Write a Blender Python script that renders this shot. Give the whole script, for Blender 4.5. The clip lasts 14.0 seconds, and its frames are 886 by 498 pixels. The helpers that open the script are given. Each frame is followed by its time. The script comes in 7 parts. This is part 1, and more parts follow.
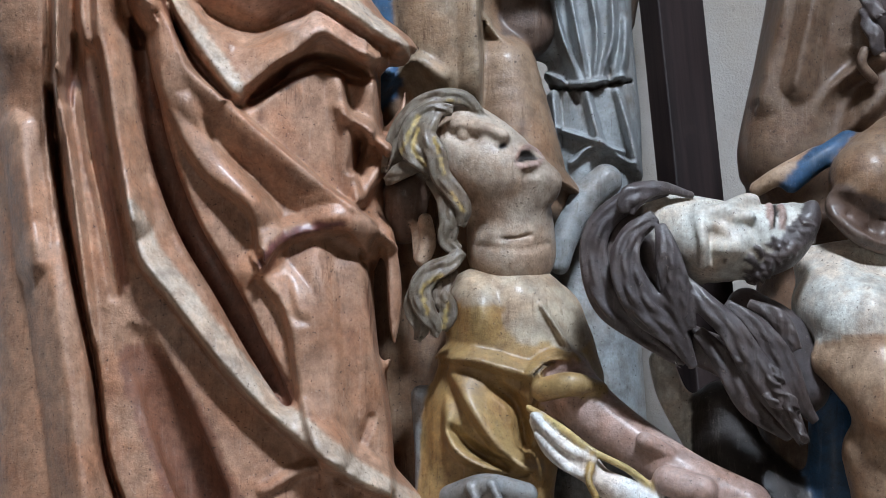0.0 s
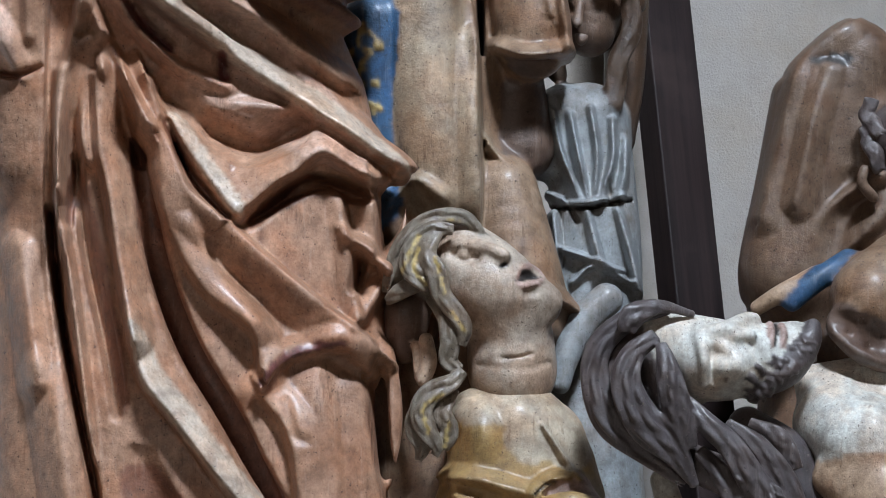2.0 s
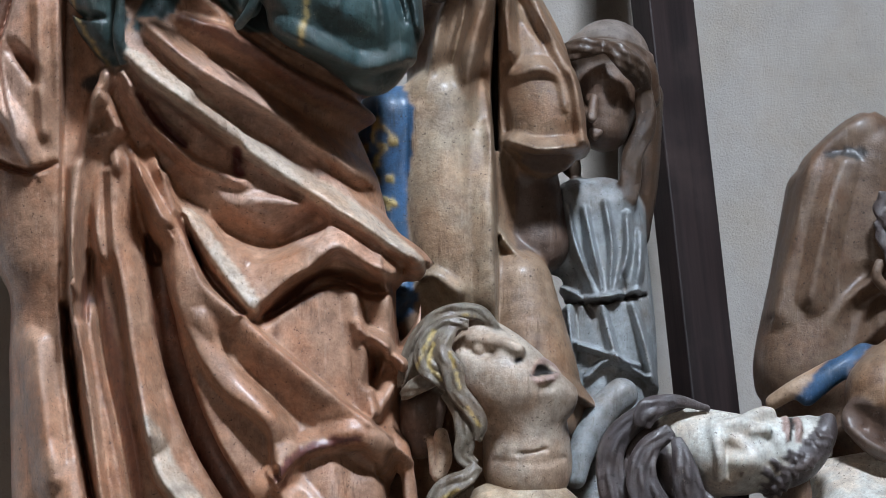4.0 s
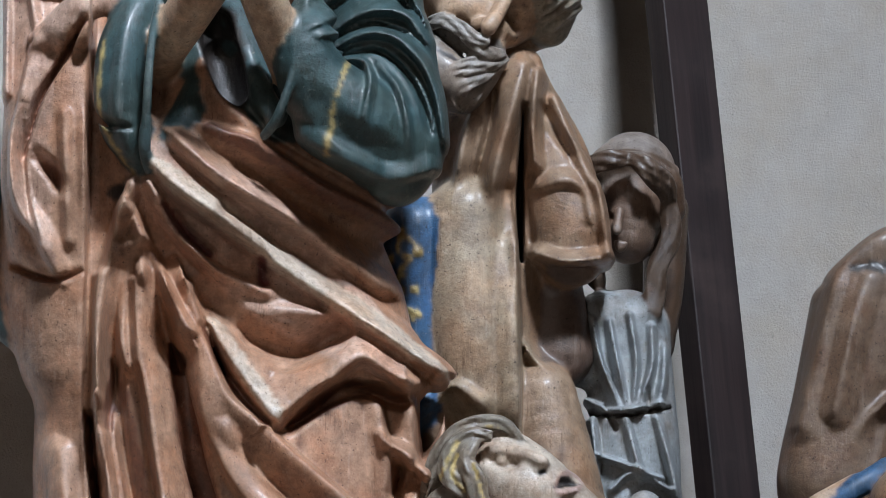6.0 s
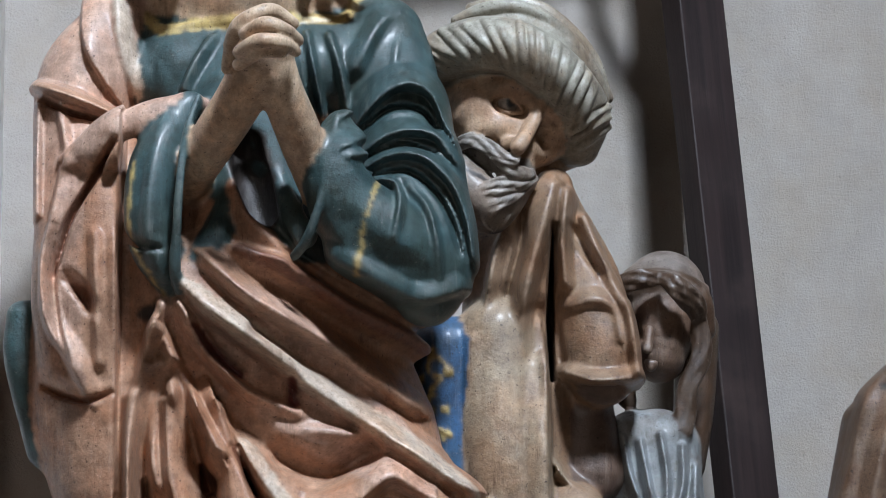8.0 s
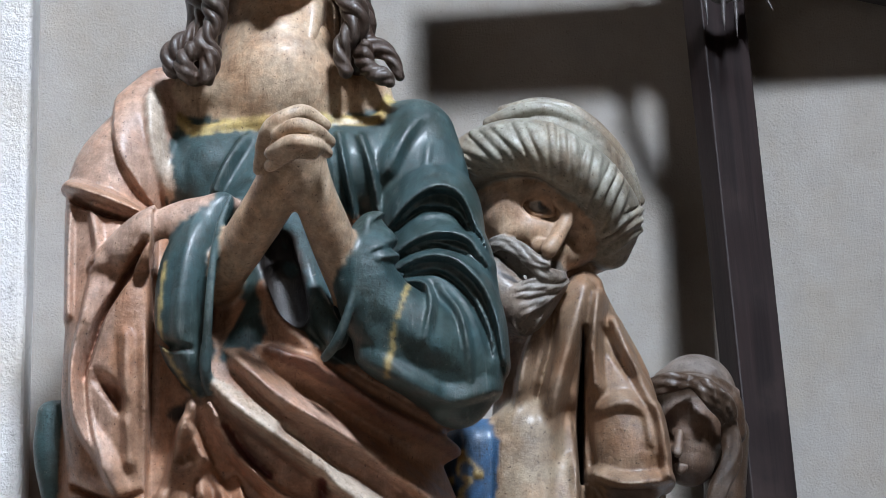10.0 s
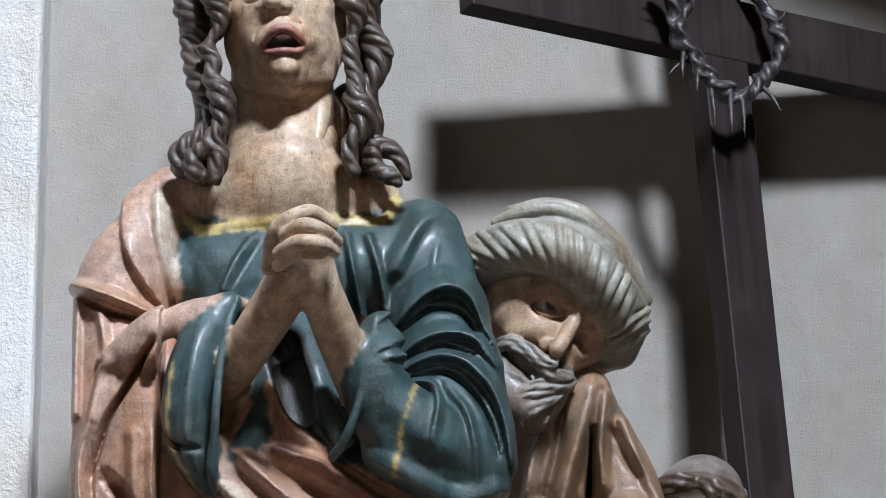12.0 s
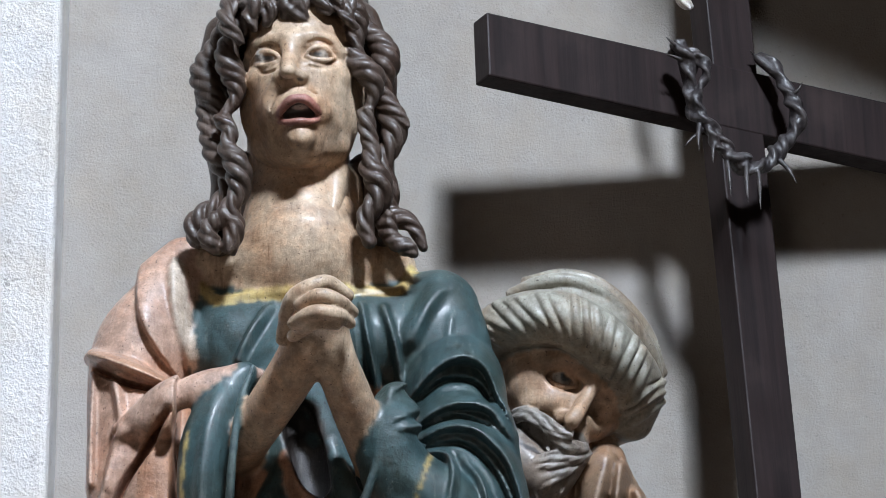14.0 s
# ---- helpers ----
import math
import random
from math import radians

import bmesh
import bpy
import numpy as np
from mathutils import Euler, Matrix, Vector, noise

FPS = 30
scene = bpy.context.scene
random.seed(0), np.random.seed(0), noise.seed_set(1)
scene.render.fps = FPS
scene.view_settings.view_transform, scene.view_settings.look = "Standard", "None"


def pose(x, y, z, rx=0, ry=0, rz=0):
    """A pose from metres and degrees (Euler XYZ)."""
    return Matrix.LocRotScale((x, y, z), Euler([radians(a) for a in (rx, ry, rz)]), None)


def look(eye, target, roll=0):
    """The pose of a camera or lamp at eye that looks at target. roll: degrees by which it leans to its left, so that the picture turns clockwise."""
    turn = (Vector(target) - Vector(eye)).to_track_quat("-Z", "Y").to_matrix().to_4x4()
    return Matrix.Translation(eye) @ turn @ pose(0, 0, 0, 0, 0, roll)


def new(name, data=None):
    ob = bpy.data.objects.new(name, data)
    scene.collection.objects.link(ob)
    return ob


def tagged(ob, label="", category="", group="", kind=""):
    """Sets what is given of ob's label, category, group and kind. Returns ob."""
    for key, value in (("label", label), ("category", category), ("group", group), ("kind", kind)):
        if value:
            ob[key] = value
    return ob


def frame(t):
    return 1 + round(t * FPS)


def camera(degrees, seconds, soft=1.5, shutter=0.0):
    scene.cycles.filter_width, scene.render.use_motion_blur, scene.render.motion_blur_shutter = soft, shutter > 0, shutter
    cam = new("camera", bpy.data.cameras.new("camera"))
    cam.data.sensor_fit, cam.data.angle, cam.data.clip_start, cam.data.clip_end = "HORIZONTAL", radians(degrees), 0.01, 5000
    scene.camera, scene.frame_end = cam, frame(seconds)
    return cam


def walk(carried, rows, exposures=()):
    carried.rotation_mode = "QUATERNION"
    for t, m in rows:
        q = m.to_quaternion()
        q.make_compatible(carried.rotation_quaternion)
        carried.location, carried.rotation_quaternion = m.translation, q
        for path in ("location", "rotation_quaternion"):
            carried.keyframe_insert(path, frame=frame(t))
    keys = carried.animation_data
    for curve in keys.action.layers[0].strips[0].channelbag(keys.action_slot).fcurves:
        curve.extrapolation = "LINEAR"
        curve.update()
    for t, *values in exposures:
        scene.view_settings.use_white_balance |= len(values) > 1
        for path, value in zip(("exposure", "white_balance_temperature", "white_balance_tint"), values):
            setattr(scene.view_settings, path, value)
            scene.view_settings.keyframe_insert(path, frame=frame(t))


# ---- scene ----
cam = camera(10.0, 14.0, soft=0.9)
EYE = (0.0, -7.1, 1.6)
# seconds, then the turn of the camera, which stands still
ROWS = [
    (0.0, 95.864, 0.025, -0.659),
    (0.5, 96.209, 0.071, -0.684),
    (1.0, 96.592, 0.098, -0.697),
    (1.5, 96.915, 0.102, -0.68),
    (2.0, 97.215, 0.151, -0.636),
    (2.5, 97.467, 0.286, -0.589),
    (3.0, 97.732, 0.412, -0.558),
    (3.2, 97.842, 0.338, -0.555),
    (5.3, 99.098, 0.231, -0.314),
    (5.5, 99.233, -0.092, -0.34),
    (6.0, 99.55, -0.158, -0.236),
    (6.5, 99.855, -0.125, -0.123),
    (7.0, 100.2, -0.0, 0.0),
    (7.5, 100.537, 0.101, 0.092),
    (8.0, 100.905, -0.007, 0.138),
    (8.2, 101.036, -0.172, 0.139),
    (10.5, 102.342, -0.328, 0.492),
    (11.0, 102.633, -0.225, 0.529),
    (11.5, 102.904, -0.325, 0.503),
    (12.0, 103.189, -0.458, 0.489),
    (12.5, 103.433, -0.582, 0.5),
    (13.0, 103.658, -0.66, 0.536),
    (13.5, 103.835, -0.696, 0.574),
    (14.0, 103.99, -0.685, 0.614),
]
walk(cam, [(t, pose(*EYE, a, b, c)) for t, a, b, c in ROWS], exposures=[(0, 0.0), (14, 0.0)])

# ---------------------------------------------------------------- light
world = bpy.data.worlds.new("sky")
scene.world = world
world.use_nodes = True
sky = world.node_tree.nodes.new("ShaderNodeTexSky")
sky.sky_type, sky.sun_disc, sky.sun_elevation, sky.sun_rotation = "NISHITA", False, radians(40), radians(200)
world.node_tree.links.new(sky.outputs[0], world.node_tree.nodes["Background"].inputs[0])
world.node_tree.nodes["Background"].inputs[1].default_value = 0.1


def area_lamp(name, eye, target, width, height, power, colour, spread=180):
    data = bpy.data.lights.new(name, "AREA")
    data.shape, data.size, data.size_y, data.energy, data.color = "RECTANGLE", width, height, power, colour
    data.spread = radians(spread)
    ob = new(name, data)
    ob.matrix_world = look(eye, target)
    return ob


# key: daylight from high behind the camera, its spread narrowed to dim the upper right
area_lamp("daylight_high_window", (2.3, -8.8, 12.8), (-0.75, 0.2, 2.85), 2.0, 2.0, 305, (0.79, 0.90, 1.06), 40)
# warm front fill, added to lighten the shadows; no such opening is known
area_lamp("fill_warm_front", (-1.6, -8.8, 2.4), (0.0, 0.3, 2.9), 2.4, 3.4, 78, (1.0, 0.88, 0.80))

# ---------------------------------------------------------------- sculpting
def spline(points, step):
    """Catmull-Rom through (x, y, z, r) points, resampled about every step metres."""
    p = np.array(points, dtype=float)
    if len(p) == 1:
        return p
    q = np.vstack([2 * p[0] - p[1], p, 2 * p[-1] - p[-2]])
    out = []
    for i in range(1, len(q) - 2):
        a, b, c, d = q[i - 1], q[i], q[i + 1], q[i + 2]
        n = max(1, int(np.ceil(np.linalg.norm(c[:3] - b[:3]) / step)))
        for s in np.arange(n) / n:
            out.append(0.5 * (2 * b + (c - a) * s + (2 * a - 5 * b + 4 * c - d) * s * s + (3 * b - a - 3 * c + d) * s ** 3))
    out.append(q[-2])
    out = np.array(out)
    out[:, 3] = np.maximum(out[:, 3], 0.0012)
    return out


class Carving:
    """A solid built up stroke by stroke in a distance field and turned into one mesh."""

    def __init__(self, low, high, step):
        self.low, self.step = np.array(low, dtype=float), step
        self.count = np.ceil((np.array(high) - self.low) / step).astype(int) + 1
        self.field = np.full(self.count, 1.0, np.float32)
        self.paint = np.zeros(self.count, np.uint8)

    def stroke(self, points, k, flat, pad=0.0):
        """Distance to a round stroke, within the box that it touches; flat squeezes it in depth."""
        p = spline(points, max(self.step * 1.5, 0.5 * min(q[3] for q in points)))
        reach = p[:, 3] + 2 * k + 3 * self.step + pad
        wide = np.stack([reach, reach * flat + k + 3 * self.step + pad, reach], 1)
        i0 = np.maximum(np.floor(((p[:, :3] - wide).min(0) - self.low) / self.step).astype(int), 0)
        i1 = np.minimum(np.ceil(((p[:, :3] + wide).max(0) - self.low) / self.step).astype(int) + 1, self.count)
        if (i1 <= i0).any():
            return None, None
        best = np.full(i1 - i0, 1.0, np.float32)
        segments = zip(p[:-1], p[1:]) if len(p) > 1 else [(p[0], p[0])]
        for a, b in segments:
            rr = max(a[3], b[3]) + 2 * k + 3 * self.step + pad
            ext = np.array([rr, rr * flat + k + pad, rr])
            j0 = np.maximum(np.floor((np.minimum(a[:3], b[:3]) - ext - self.low) / self.step).astype(int), i0)
            j1 = np.minimum(np.ceil((np.maximum(a[:3], b[:3]) + ext - self.low) / self.step).astype(int) + 1, i1)
            if (j1 <= j0).any():
                continue
            g = [self.low[n] + self.step * np.arange(j0[n], j1[n]) for n in range(3)]
            x, y, z = g[0][:, None, None] - a[0], (g[1][None, :, None] - a[1]) / flat, g[2][None, None, :] - a[2]
            d = b[:3] - a[:3]
            d = np.array([d[0], d[1] / flat, d[2]])
            dd = max(float(d @ d), 1e-12)
            t = np.clip((x * d[0] + y * d[1] + z * d[2]) / dd, 0, 1)
            dist = np.sqrt((x - t * d[0]) ** 2 + (y - t * d[1]) ** 2 + (z - t * d[2]) ** 2) - (a[3] + t * (b[3] - a[3]))
            part_of = best[tuple(slice(u - w, v - w) for u, v, w in zip(j0, j1, i0))]
            np.minimum(part_of, dist.astype(np.float32), out=part_of)
        return tuple(slice(u, v) for u, v in zip(i0, i1)), best

    def body(self, colour, k, *points, flat=1.0):
        """A large form, to be draped with folds."""
        self.add(colour, k, *points, flat=flat, pad=0.12)

    def fold(self, colour, wide_left, wide_right, back, *points):
        """Raises (or sinks) the front along a crest of (x, z, height); the flanks fall away over the two widths, left and right of its run."""
        p = spline([(x, 0, z, h + 1) for x, z, h in points], 0.008)
        p = np.stack([p[:, 0], p[:, 2], p[:, 3] - 1], 1)
        wide = max(wide_left, wide_right)
        i0 = np.maximum(np.floor((p[:, :2].min(0) - wide - self.low[[0, 2]]) / self.step).astype(int), 0)
        i1 = np.minimum(np.ceil((p[:, :2].max(0) + wide - self.low[[0, 2]]) / self.step).astype(int) + 1, self.count[[0, 2]])
        if (i1 <= i0).any():
            return
        x = (self.low[0] + self.step * np.arange(i0[0], i1[0]))[:, None]
        z = (self.low[2] + self.step * np.arange(i0[1], i1[1]))[None, :]
        near, rise = np.full((i1 - i0), 9.0), np.zeros((i1 - i0))
        for a, b in zip(p[:-1], p[1:]):
            dx, dz = b[0] - a[0], b[1] - a[1]
            t = np.clip(((x - a[0]) * dx + (z - a[1]) * dz) / max(dx * dx + dz * dz, 1e-12), 0, 1)
            ex, ez = x - a[0] - t * dx, z - a[1] - t * dz
            w = np.where(dx * ez - dz * ex > 0, wide_left, wide_right)
            d = np.sqrt(ex * ex + ez * ez)
            r = (a[2] + t * (b[2] - a[2])) * np.clip((1.0198 - np.sqrt((d / w) ** 2 + 0.04)) / 0.8198, 0, 1)
            rise = np.where(d < near, r, rise)
            near = np.minimum(near, d)
        y = self.low[1] + self.step * np.arange(self.count[1])
        fade = np.clip((back - y) / 0.06, 0, 1)
        at = (slice(i0[0], i1[0]), slice(None), slice(i0[1], i1[1]))
        self.field[at] -= (rise[:, None, :] * fade[None, :, None]).astype(np.float32)
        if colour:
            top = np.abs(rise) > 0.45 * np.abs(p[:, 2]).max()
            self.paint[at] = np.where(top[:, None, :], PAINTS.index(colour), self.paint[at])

    def waves(self, colour, k, count, swing, turns, *points, phase=0.0):
        """A lock of hair: wavy strands side by side over a rounded back."""
        p = spline(points, 0.006)
        along = np.r_[0, np.cumsum(np.linalg.norm(np.diff(p[:, :3], axis=0), axis=1))]
        along /= max(along[-1], 1e-6)
        way = np.gradient(p[:, :3], axis=0)
        way /= np.linalg.norm(way, axis=1)[:, None] + 1e-9
        side = np.cross(way, [0, 1, 0])
        side /= np.linalg.norm(side, axis=1)[:, None] + 1e-9
        for n in range(count):
            u = (2 * n + 1) / count - 1
            s = np.sin(2 * math.pi * turns * along + phase + 0.35 * n + 0.5 * np.sin(4 * along + 0.6 * n)) * swing
            off = (u * 0.8 + s) * p[:, 3]
            c = p[:, :3] + off[:, None] * side
            c[:, 1] -= p[:, 3] * (np.sqrt(np.clip(1 - off ** 2 / (p[:, 3] ** 2 * 1.5), 0.05, 1)) * 0.8 + 0.16 * np.cos(5 * math.pi * along + 2.4 * n))
            r = p[:, 3] / count * 1.35 * np.clip(1.2 - along ** 4 * 0.7, 0.4, 1)
            self.add(colour, k, *[(*q, w) for q, w in zip(c[::2], r[::2])])

    def add(self, colour, k, *points, flat=1.0, pad=0.0):
        at, d = self.stroke(points, k, flat, pad)
        if at is None:
            return
        f = self.field[at]
        self.paint[at] = np.where(d < f, PAINTS.index(colour), self.paint[at])
        h = np.maximum(k - np.abs(f - d), 0) / k
        self.field[at] = np.minimum(f, d) - h * h * k / 4

    def cut(self, colour, k, *points, flat=1.0):
        at, d = self.stroke(points, k, flat)
        if at is None:
            return
        f = self.field[at]
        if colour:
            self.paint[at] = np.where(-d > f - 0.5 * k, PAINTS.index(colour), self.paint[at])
        h = np.maximum(k - np.abs(f + d), 0) / k
        self.field[at] = np.maximum(f, -d) + h * h * k / 4

    def tint(self, colour, *points, flat=1.0):
        """Paint alone, where a stroke meets the surface."""
        at, d = self.stroke(points, 0.001, flat)
        if at is not None:
            self.paint[at] = np.where(d < 0, PAINTS.index(colour), self.paint[at])

    def rope(self, colour, k, strands, turns, *points, phase=0.0):
        """A lock of strands twisted round one another."""
        p = spline(points, 0.006)
        along = np.r_[0, np.cumsum(np.linalg.norm(np.diff(p[:, :3], axis=0), axis=1))]
        along /= max(along[-1], 1e-6)
        way = np.gradient(p[:, :3], axis=0)
        way /= np.linalg.norm(way, axis=1)[:, None] + 1e-9
        side = np.cross(way, [0, 1, 0])
        side /= np.linalg.norm(side, axis=1)[:, None] + 1e-9
        front = np.cross(side, way)
        p[:, :3] += (0.45 * p[:, 3] * np.sin(2 * math.pi * turns * 0.55 * along + 2 * phase))[:, None] * side
        p[:, 3] *= 1 + 0.16 * np.sin(2 * math.pi * turns * 0.8 * along + phase)
        self.add(colour, k, *[(*q[:3], 0.62 * q[3]) for q in p[::3]])
        for n in range(strands):
            a = 2 * math.pi * (turns * along + n / strands) + phase
            taper = np.clip(1.25 - along ** 3 * 0.6, 0.4, 1)
            ring = 0.64 * taper * p[:, 3]
            c = p[:, :3] + (np.cos(a) * ring)[:, None] * side + (np.sin(a) * ring)[:, None] * front
            r = ring * (0.62 if strands < 3 else 0.92 * math.sin(math.pi / strands)) * (1 + 0.10 * np.sin(9 * along + 2 * n))
            self.add(colour, k, *[(*q, s) for q, s in zip(c[::2], r[::2])])

    def mesh(self):
        f = self.field
        n0, n1, n2 = (m - 1 for m in self.count)
        inside = f < 0
        total = np.zeros((n0, n1, n2), np.int8)
        for i in (0, 1):
            for j in (0, 1):
                for k in (0, 1):
                    total += inside[i:n0 + i, j:n1 + j, k:n2 + k]
        cells = np.argwhere((total > 0) & (total < 8))
        index = np.full((n0, n1, n2), -1, np.int32)
        index[tuple(cells.T)] = np.arange(len(cells))
        where, hits = np.zeros((len(cells), 3)), np.zeros(len(cells))
        corners = [(i, j, k) for i in (0, 1) for j in (0, 1) for k in (0, 1)]
        for a in corners:
            for b in corners:
                if sum(b) == sum(a) + 1 and all(v >= u for u, v in zip(a, b)):
                    fa, fb = f[tuple((cells + a).T)], f[tuple((cells + b).T)]
                    m = (fa < 0) != (fb < 0)
                    t = np.where(m, fa / np.where(m, fa - fb, 1), 0)
                    where += np.where(m[:, None], np.array(a) + t[:, None] * (np.array(b) - np.array(a)), 0)
                    hits += m
        verts = self.low + self.step * (cells + where / hits[:, None])
        quads = []
        for axis in range(3):
            u, v = (axis + 1) % 3, (axis + 2) % 3
            lo, hi = [slice(None)] * 3, [slice(None)] * 3
            lo[axis], hi[axis] = slice(0, -1), slice(1, None)
            change = inside[tuple(lo)] != inside[tuple(hi)]
            e = np.argwhere(change)
            e = e[(e[:, u] > 0) & (e[:, v] > 0) & (e[:, u] < self.count[u] - 1) & (e[:, v] < self.count[v] - 1)]
            ring = []
            for du, dv in ((-1, -1), (0, -1), (0, 0), (-1, 0)):
                c = e.copy()
                c[:, u] += du
                c[:, v] += dv
                ring.append(index[tuple(c.T)])
            q = np.stack(ring, 1)
            out = ~inside[tuple(e.T)]
            q[out] = q[out][:, ::-1]
            quads.append(q)
        quads = np.vstack(quads)
        quads = quads[(quads >= 0).all(1)]
        # one light pass of smoothing, then the paint of each vertex blended with its neighbours'
        pairs = np.vstack([quads[:, [i, (i + 1) % 4]] for i in range(4)])
        near = np.maximum(np.bincount(pairs[:, 0], minlength=len(verts)) + np.bincount(pairs[:, 1], minlength=len(verts)), 1)

        def blend(values, amount):
            s = np.zeros_like(values)
            for n in range(values.shape[1]):
                s[:, n] = np.bincount(pairs[:, 0], values[pairs[:, 1], n], len(verts)) + np.bincount(pairs[:, 1], values[pairs[:, 0], n], len(verts))
            return values + amount * (s / near[:, None] - values)

        verts = blend(verts, 0.45)
        nearest = np.round(cells + where / hits[:, None]).astype(int)
        table = np.array([COLOURS[c] for c in PAINTS])
        colour = blend(blend(table[self.paint[tuple(nearest.T)]], 0.5), 0.5)
        return verts, quads, colour


def statue(name, carvings, at, material, label, category="statue"):
    """One mesh out of one carving, or of a coarse body and a finer head."""
    verts, quads, colours, n = [], [], [], 0
    for carving in carvings:
        v, q, col = carving.mesh()
        verts.append(v)
        quads.append(q + n)
        colours.append(col)
        n += len(v)
    verts, quads, colours = np.vstack(verts), np.vstack(quads), np.vstack(colours)
    me = bpy.data.meshes.new(name)
    me.vertices.add(len(verts))
    me.vertices.foreach_set("co", verts.astype(np.float32).ravel())
    me.loops.add(len(quads) * 4)
    me.loops.foreach_set("vertex_index", quads.astype(np.int32).ravel())
    me.polygons.add(len(quads))
    me.polygons.foreach_set("loop_start", np.arange(0, len(quads) * 4, 4, dtype=np.int32))
    me.polygons.foreach_set("use_smooth", np.ones(len(quads), bool))
    layer = me.color_attributes.new("paint", "FLOAT_COLOR", "POINT")
    layer.data.foreach_set("color", colours.astype(np.float32).ravel())
    me.update(calc_edges=True)
    me.validate()
    ob = new(name, me)
    me.materials.append(material)
    ob.location = at
    return tagged(ob, label, category)

# ---------------------------------------------------------------- materials
COLOURS = {
    # the pale tone paints lit crests, and real gesso on the broken hair
    "core": (0.405, 0.235, 0.150, 1), "mantle": (0.405, 0.235, 0.150, 1), "mantle_lit_gesso": (0.52, 0.43, 0.34, 1),
    # the darker brown puts shade into the fold hollows
    "mantle_shade_brown": (0.22, 0.10, 0.06, 1), "red": (0.15, 0.045, 0.04, 1), "green": (0.038, 0.076, 0.080, 1),
    "skin": (0.54, 0.405, 0.28, 1), "lip": (0.38, 0.18, 0.15, 1), "eye": (0.55, 0.55, 0.52, 1), "iris": (0.06, 0.08, 0.10, 1),
    # dark: pupils, and the shade painted into mouths, nostrils, gaps and hollows
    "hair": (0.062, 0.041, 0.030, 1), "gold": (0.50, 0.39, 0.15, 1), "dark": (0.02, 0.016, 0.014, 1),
    "robe": (0.27, 0.18, 0.115, 1), "robe_pale": (0.31, 0.24, 0.165, 1), "beard": (0.22, 0.20, 0.175, 1),
    "turban": (0.29, 0.275, 0.225, 1), "old_skin": (0.45, 0.31, 0.205, 1), "blue": (0.025, 0.09, 0.20, 1),
    "gown": (0.25,0.275,0.285, 1), "cap": (0.17,0.14,0.12, 1), "girl_hair": (0.07, 0.043, 0.026, 1), "girl_skin_shade": (0.15, 0.10, 0.07, 1),
    "ochre": (0.36, 0.245, 0.10, 1), "blond": (0.17, 0.145, 0.11, 1), "ash_skin": (0.45, 0.375, 0.30, 1), "white": (0.78,0.82,0.82, 1),
    "pallor": (0.64,0.65,0.60, 1), "dark_hair": (0.078, 0.066, 0.068, 1), "flesh_worn": (0.43, 0.30, 0.20, 1),
    "brown_robe": (0.16, 0.105, 0.07, 1), "stump": (0.12,0.08,0.06, 1), "mantle_rose_lit": (0.48, 0.315, 0.235, 1), "sand": (0.42, 0.36, 0.27, 1), "thorn": (0.028, 0.023, 0.024, 1), "rosy": (0.42, 0.30, 0.26, 1),
}
PAINTS = list(COLOURS)


def node_material(name):
    m = bpy.data.materials.new(name)
    m.use_nodes = True
    nt = m.node_tree
    return m, nt, nt.nodes["Principled BSDF"]


def add_node(nt, kind, **values):
    n = nt.nodes.new(kind)
    for key, value in values.items():
        n.inputs[key].default_value = value
    return n


def noise_of(nt, source, scale, detail=4.0, rough=0.6):
    n = add_node(nt, "ShaderNodeTexNoise", Scale=scale, Detail=detail, Roughness=rough)
    nt.links.new(source, n.inputs["Vector"])
    return n.outputs["Fac"]


def ramp(nt, source, low, high, a=0.0, b=1.0):
    n = add_node(nt, "ShaderNodeMapRange")
    n.inputs[1].default_value, n.inputs[2].default_value, n.inputs[3].default_value, n.inputs[4].default_value = low, high, a, b
    nt.links.new(source, n.inputs[0])
    return n.outputs[0]


def mix(nt, blend, fac, a, b):
    n = nt.nodes.new("ShaderNodeMix")
    n.data_type, n.blend_type = "RGBA", blend
    for value, socket in ((fac, n.inputs[0]), (a, n.inputs[6]), (b, n.inputs[7])):
        if isinstance(value, (int, float, tuple)):
            socket.default_value = value
        else:
            nt.links.new(value, socket)
    return n.outputs[2]


def combine(nt, op, a, b):
    n = nt.nodes.new("ShaderNodeMath")
    n.operation = op
    for value, socket in ((a, n.inputs[0]), (b, n.inputs[1])):
        if isinstance(value, (int, float)):
            socket.default_value = value
        else:
            nt.links.new(value, socket)
    return n.outputs[0]


def bump(nt, bsdf, height, strength, distance):
    n = add_node(nt, "ShaderNodeBump", Strength=strength, Distance=distance)
    nt.links.new(height, n.inputs["Height"])
    nt.links.new(n.outputs[0], bsdf.inputs["Normal"])


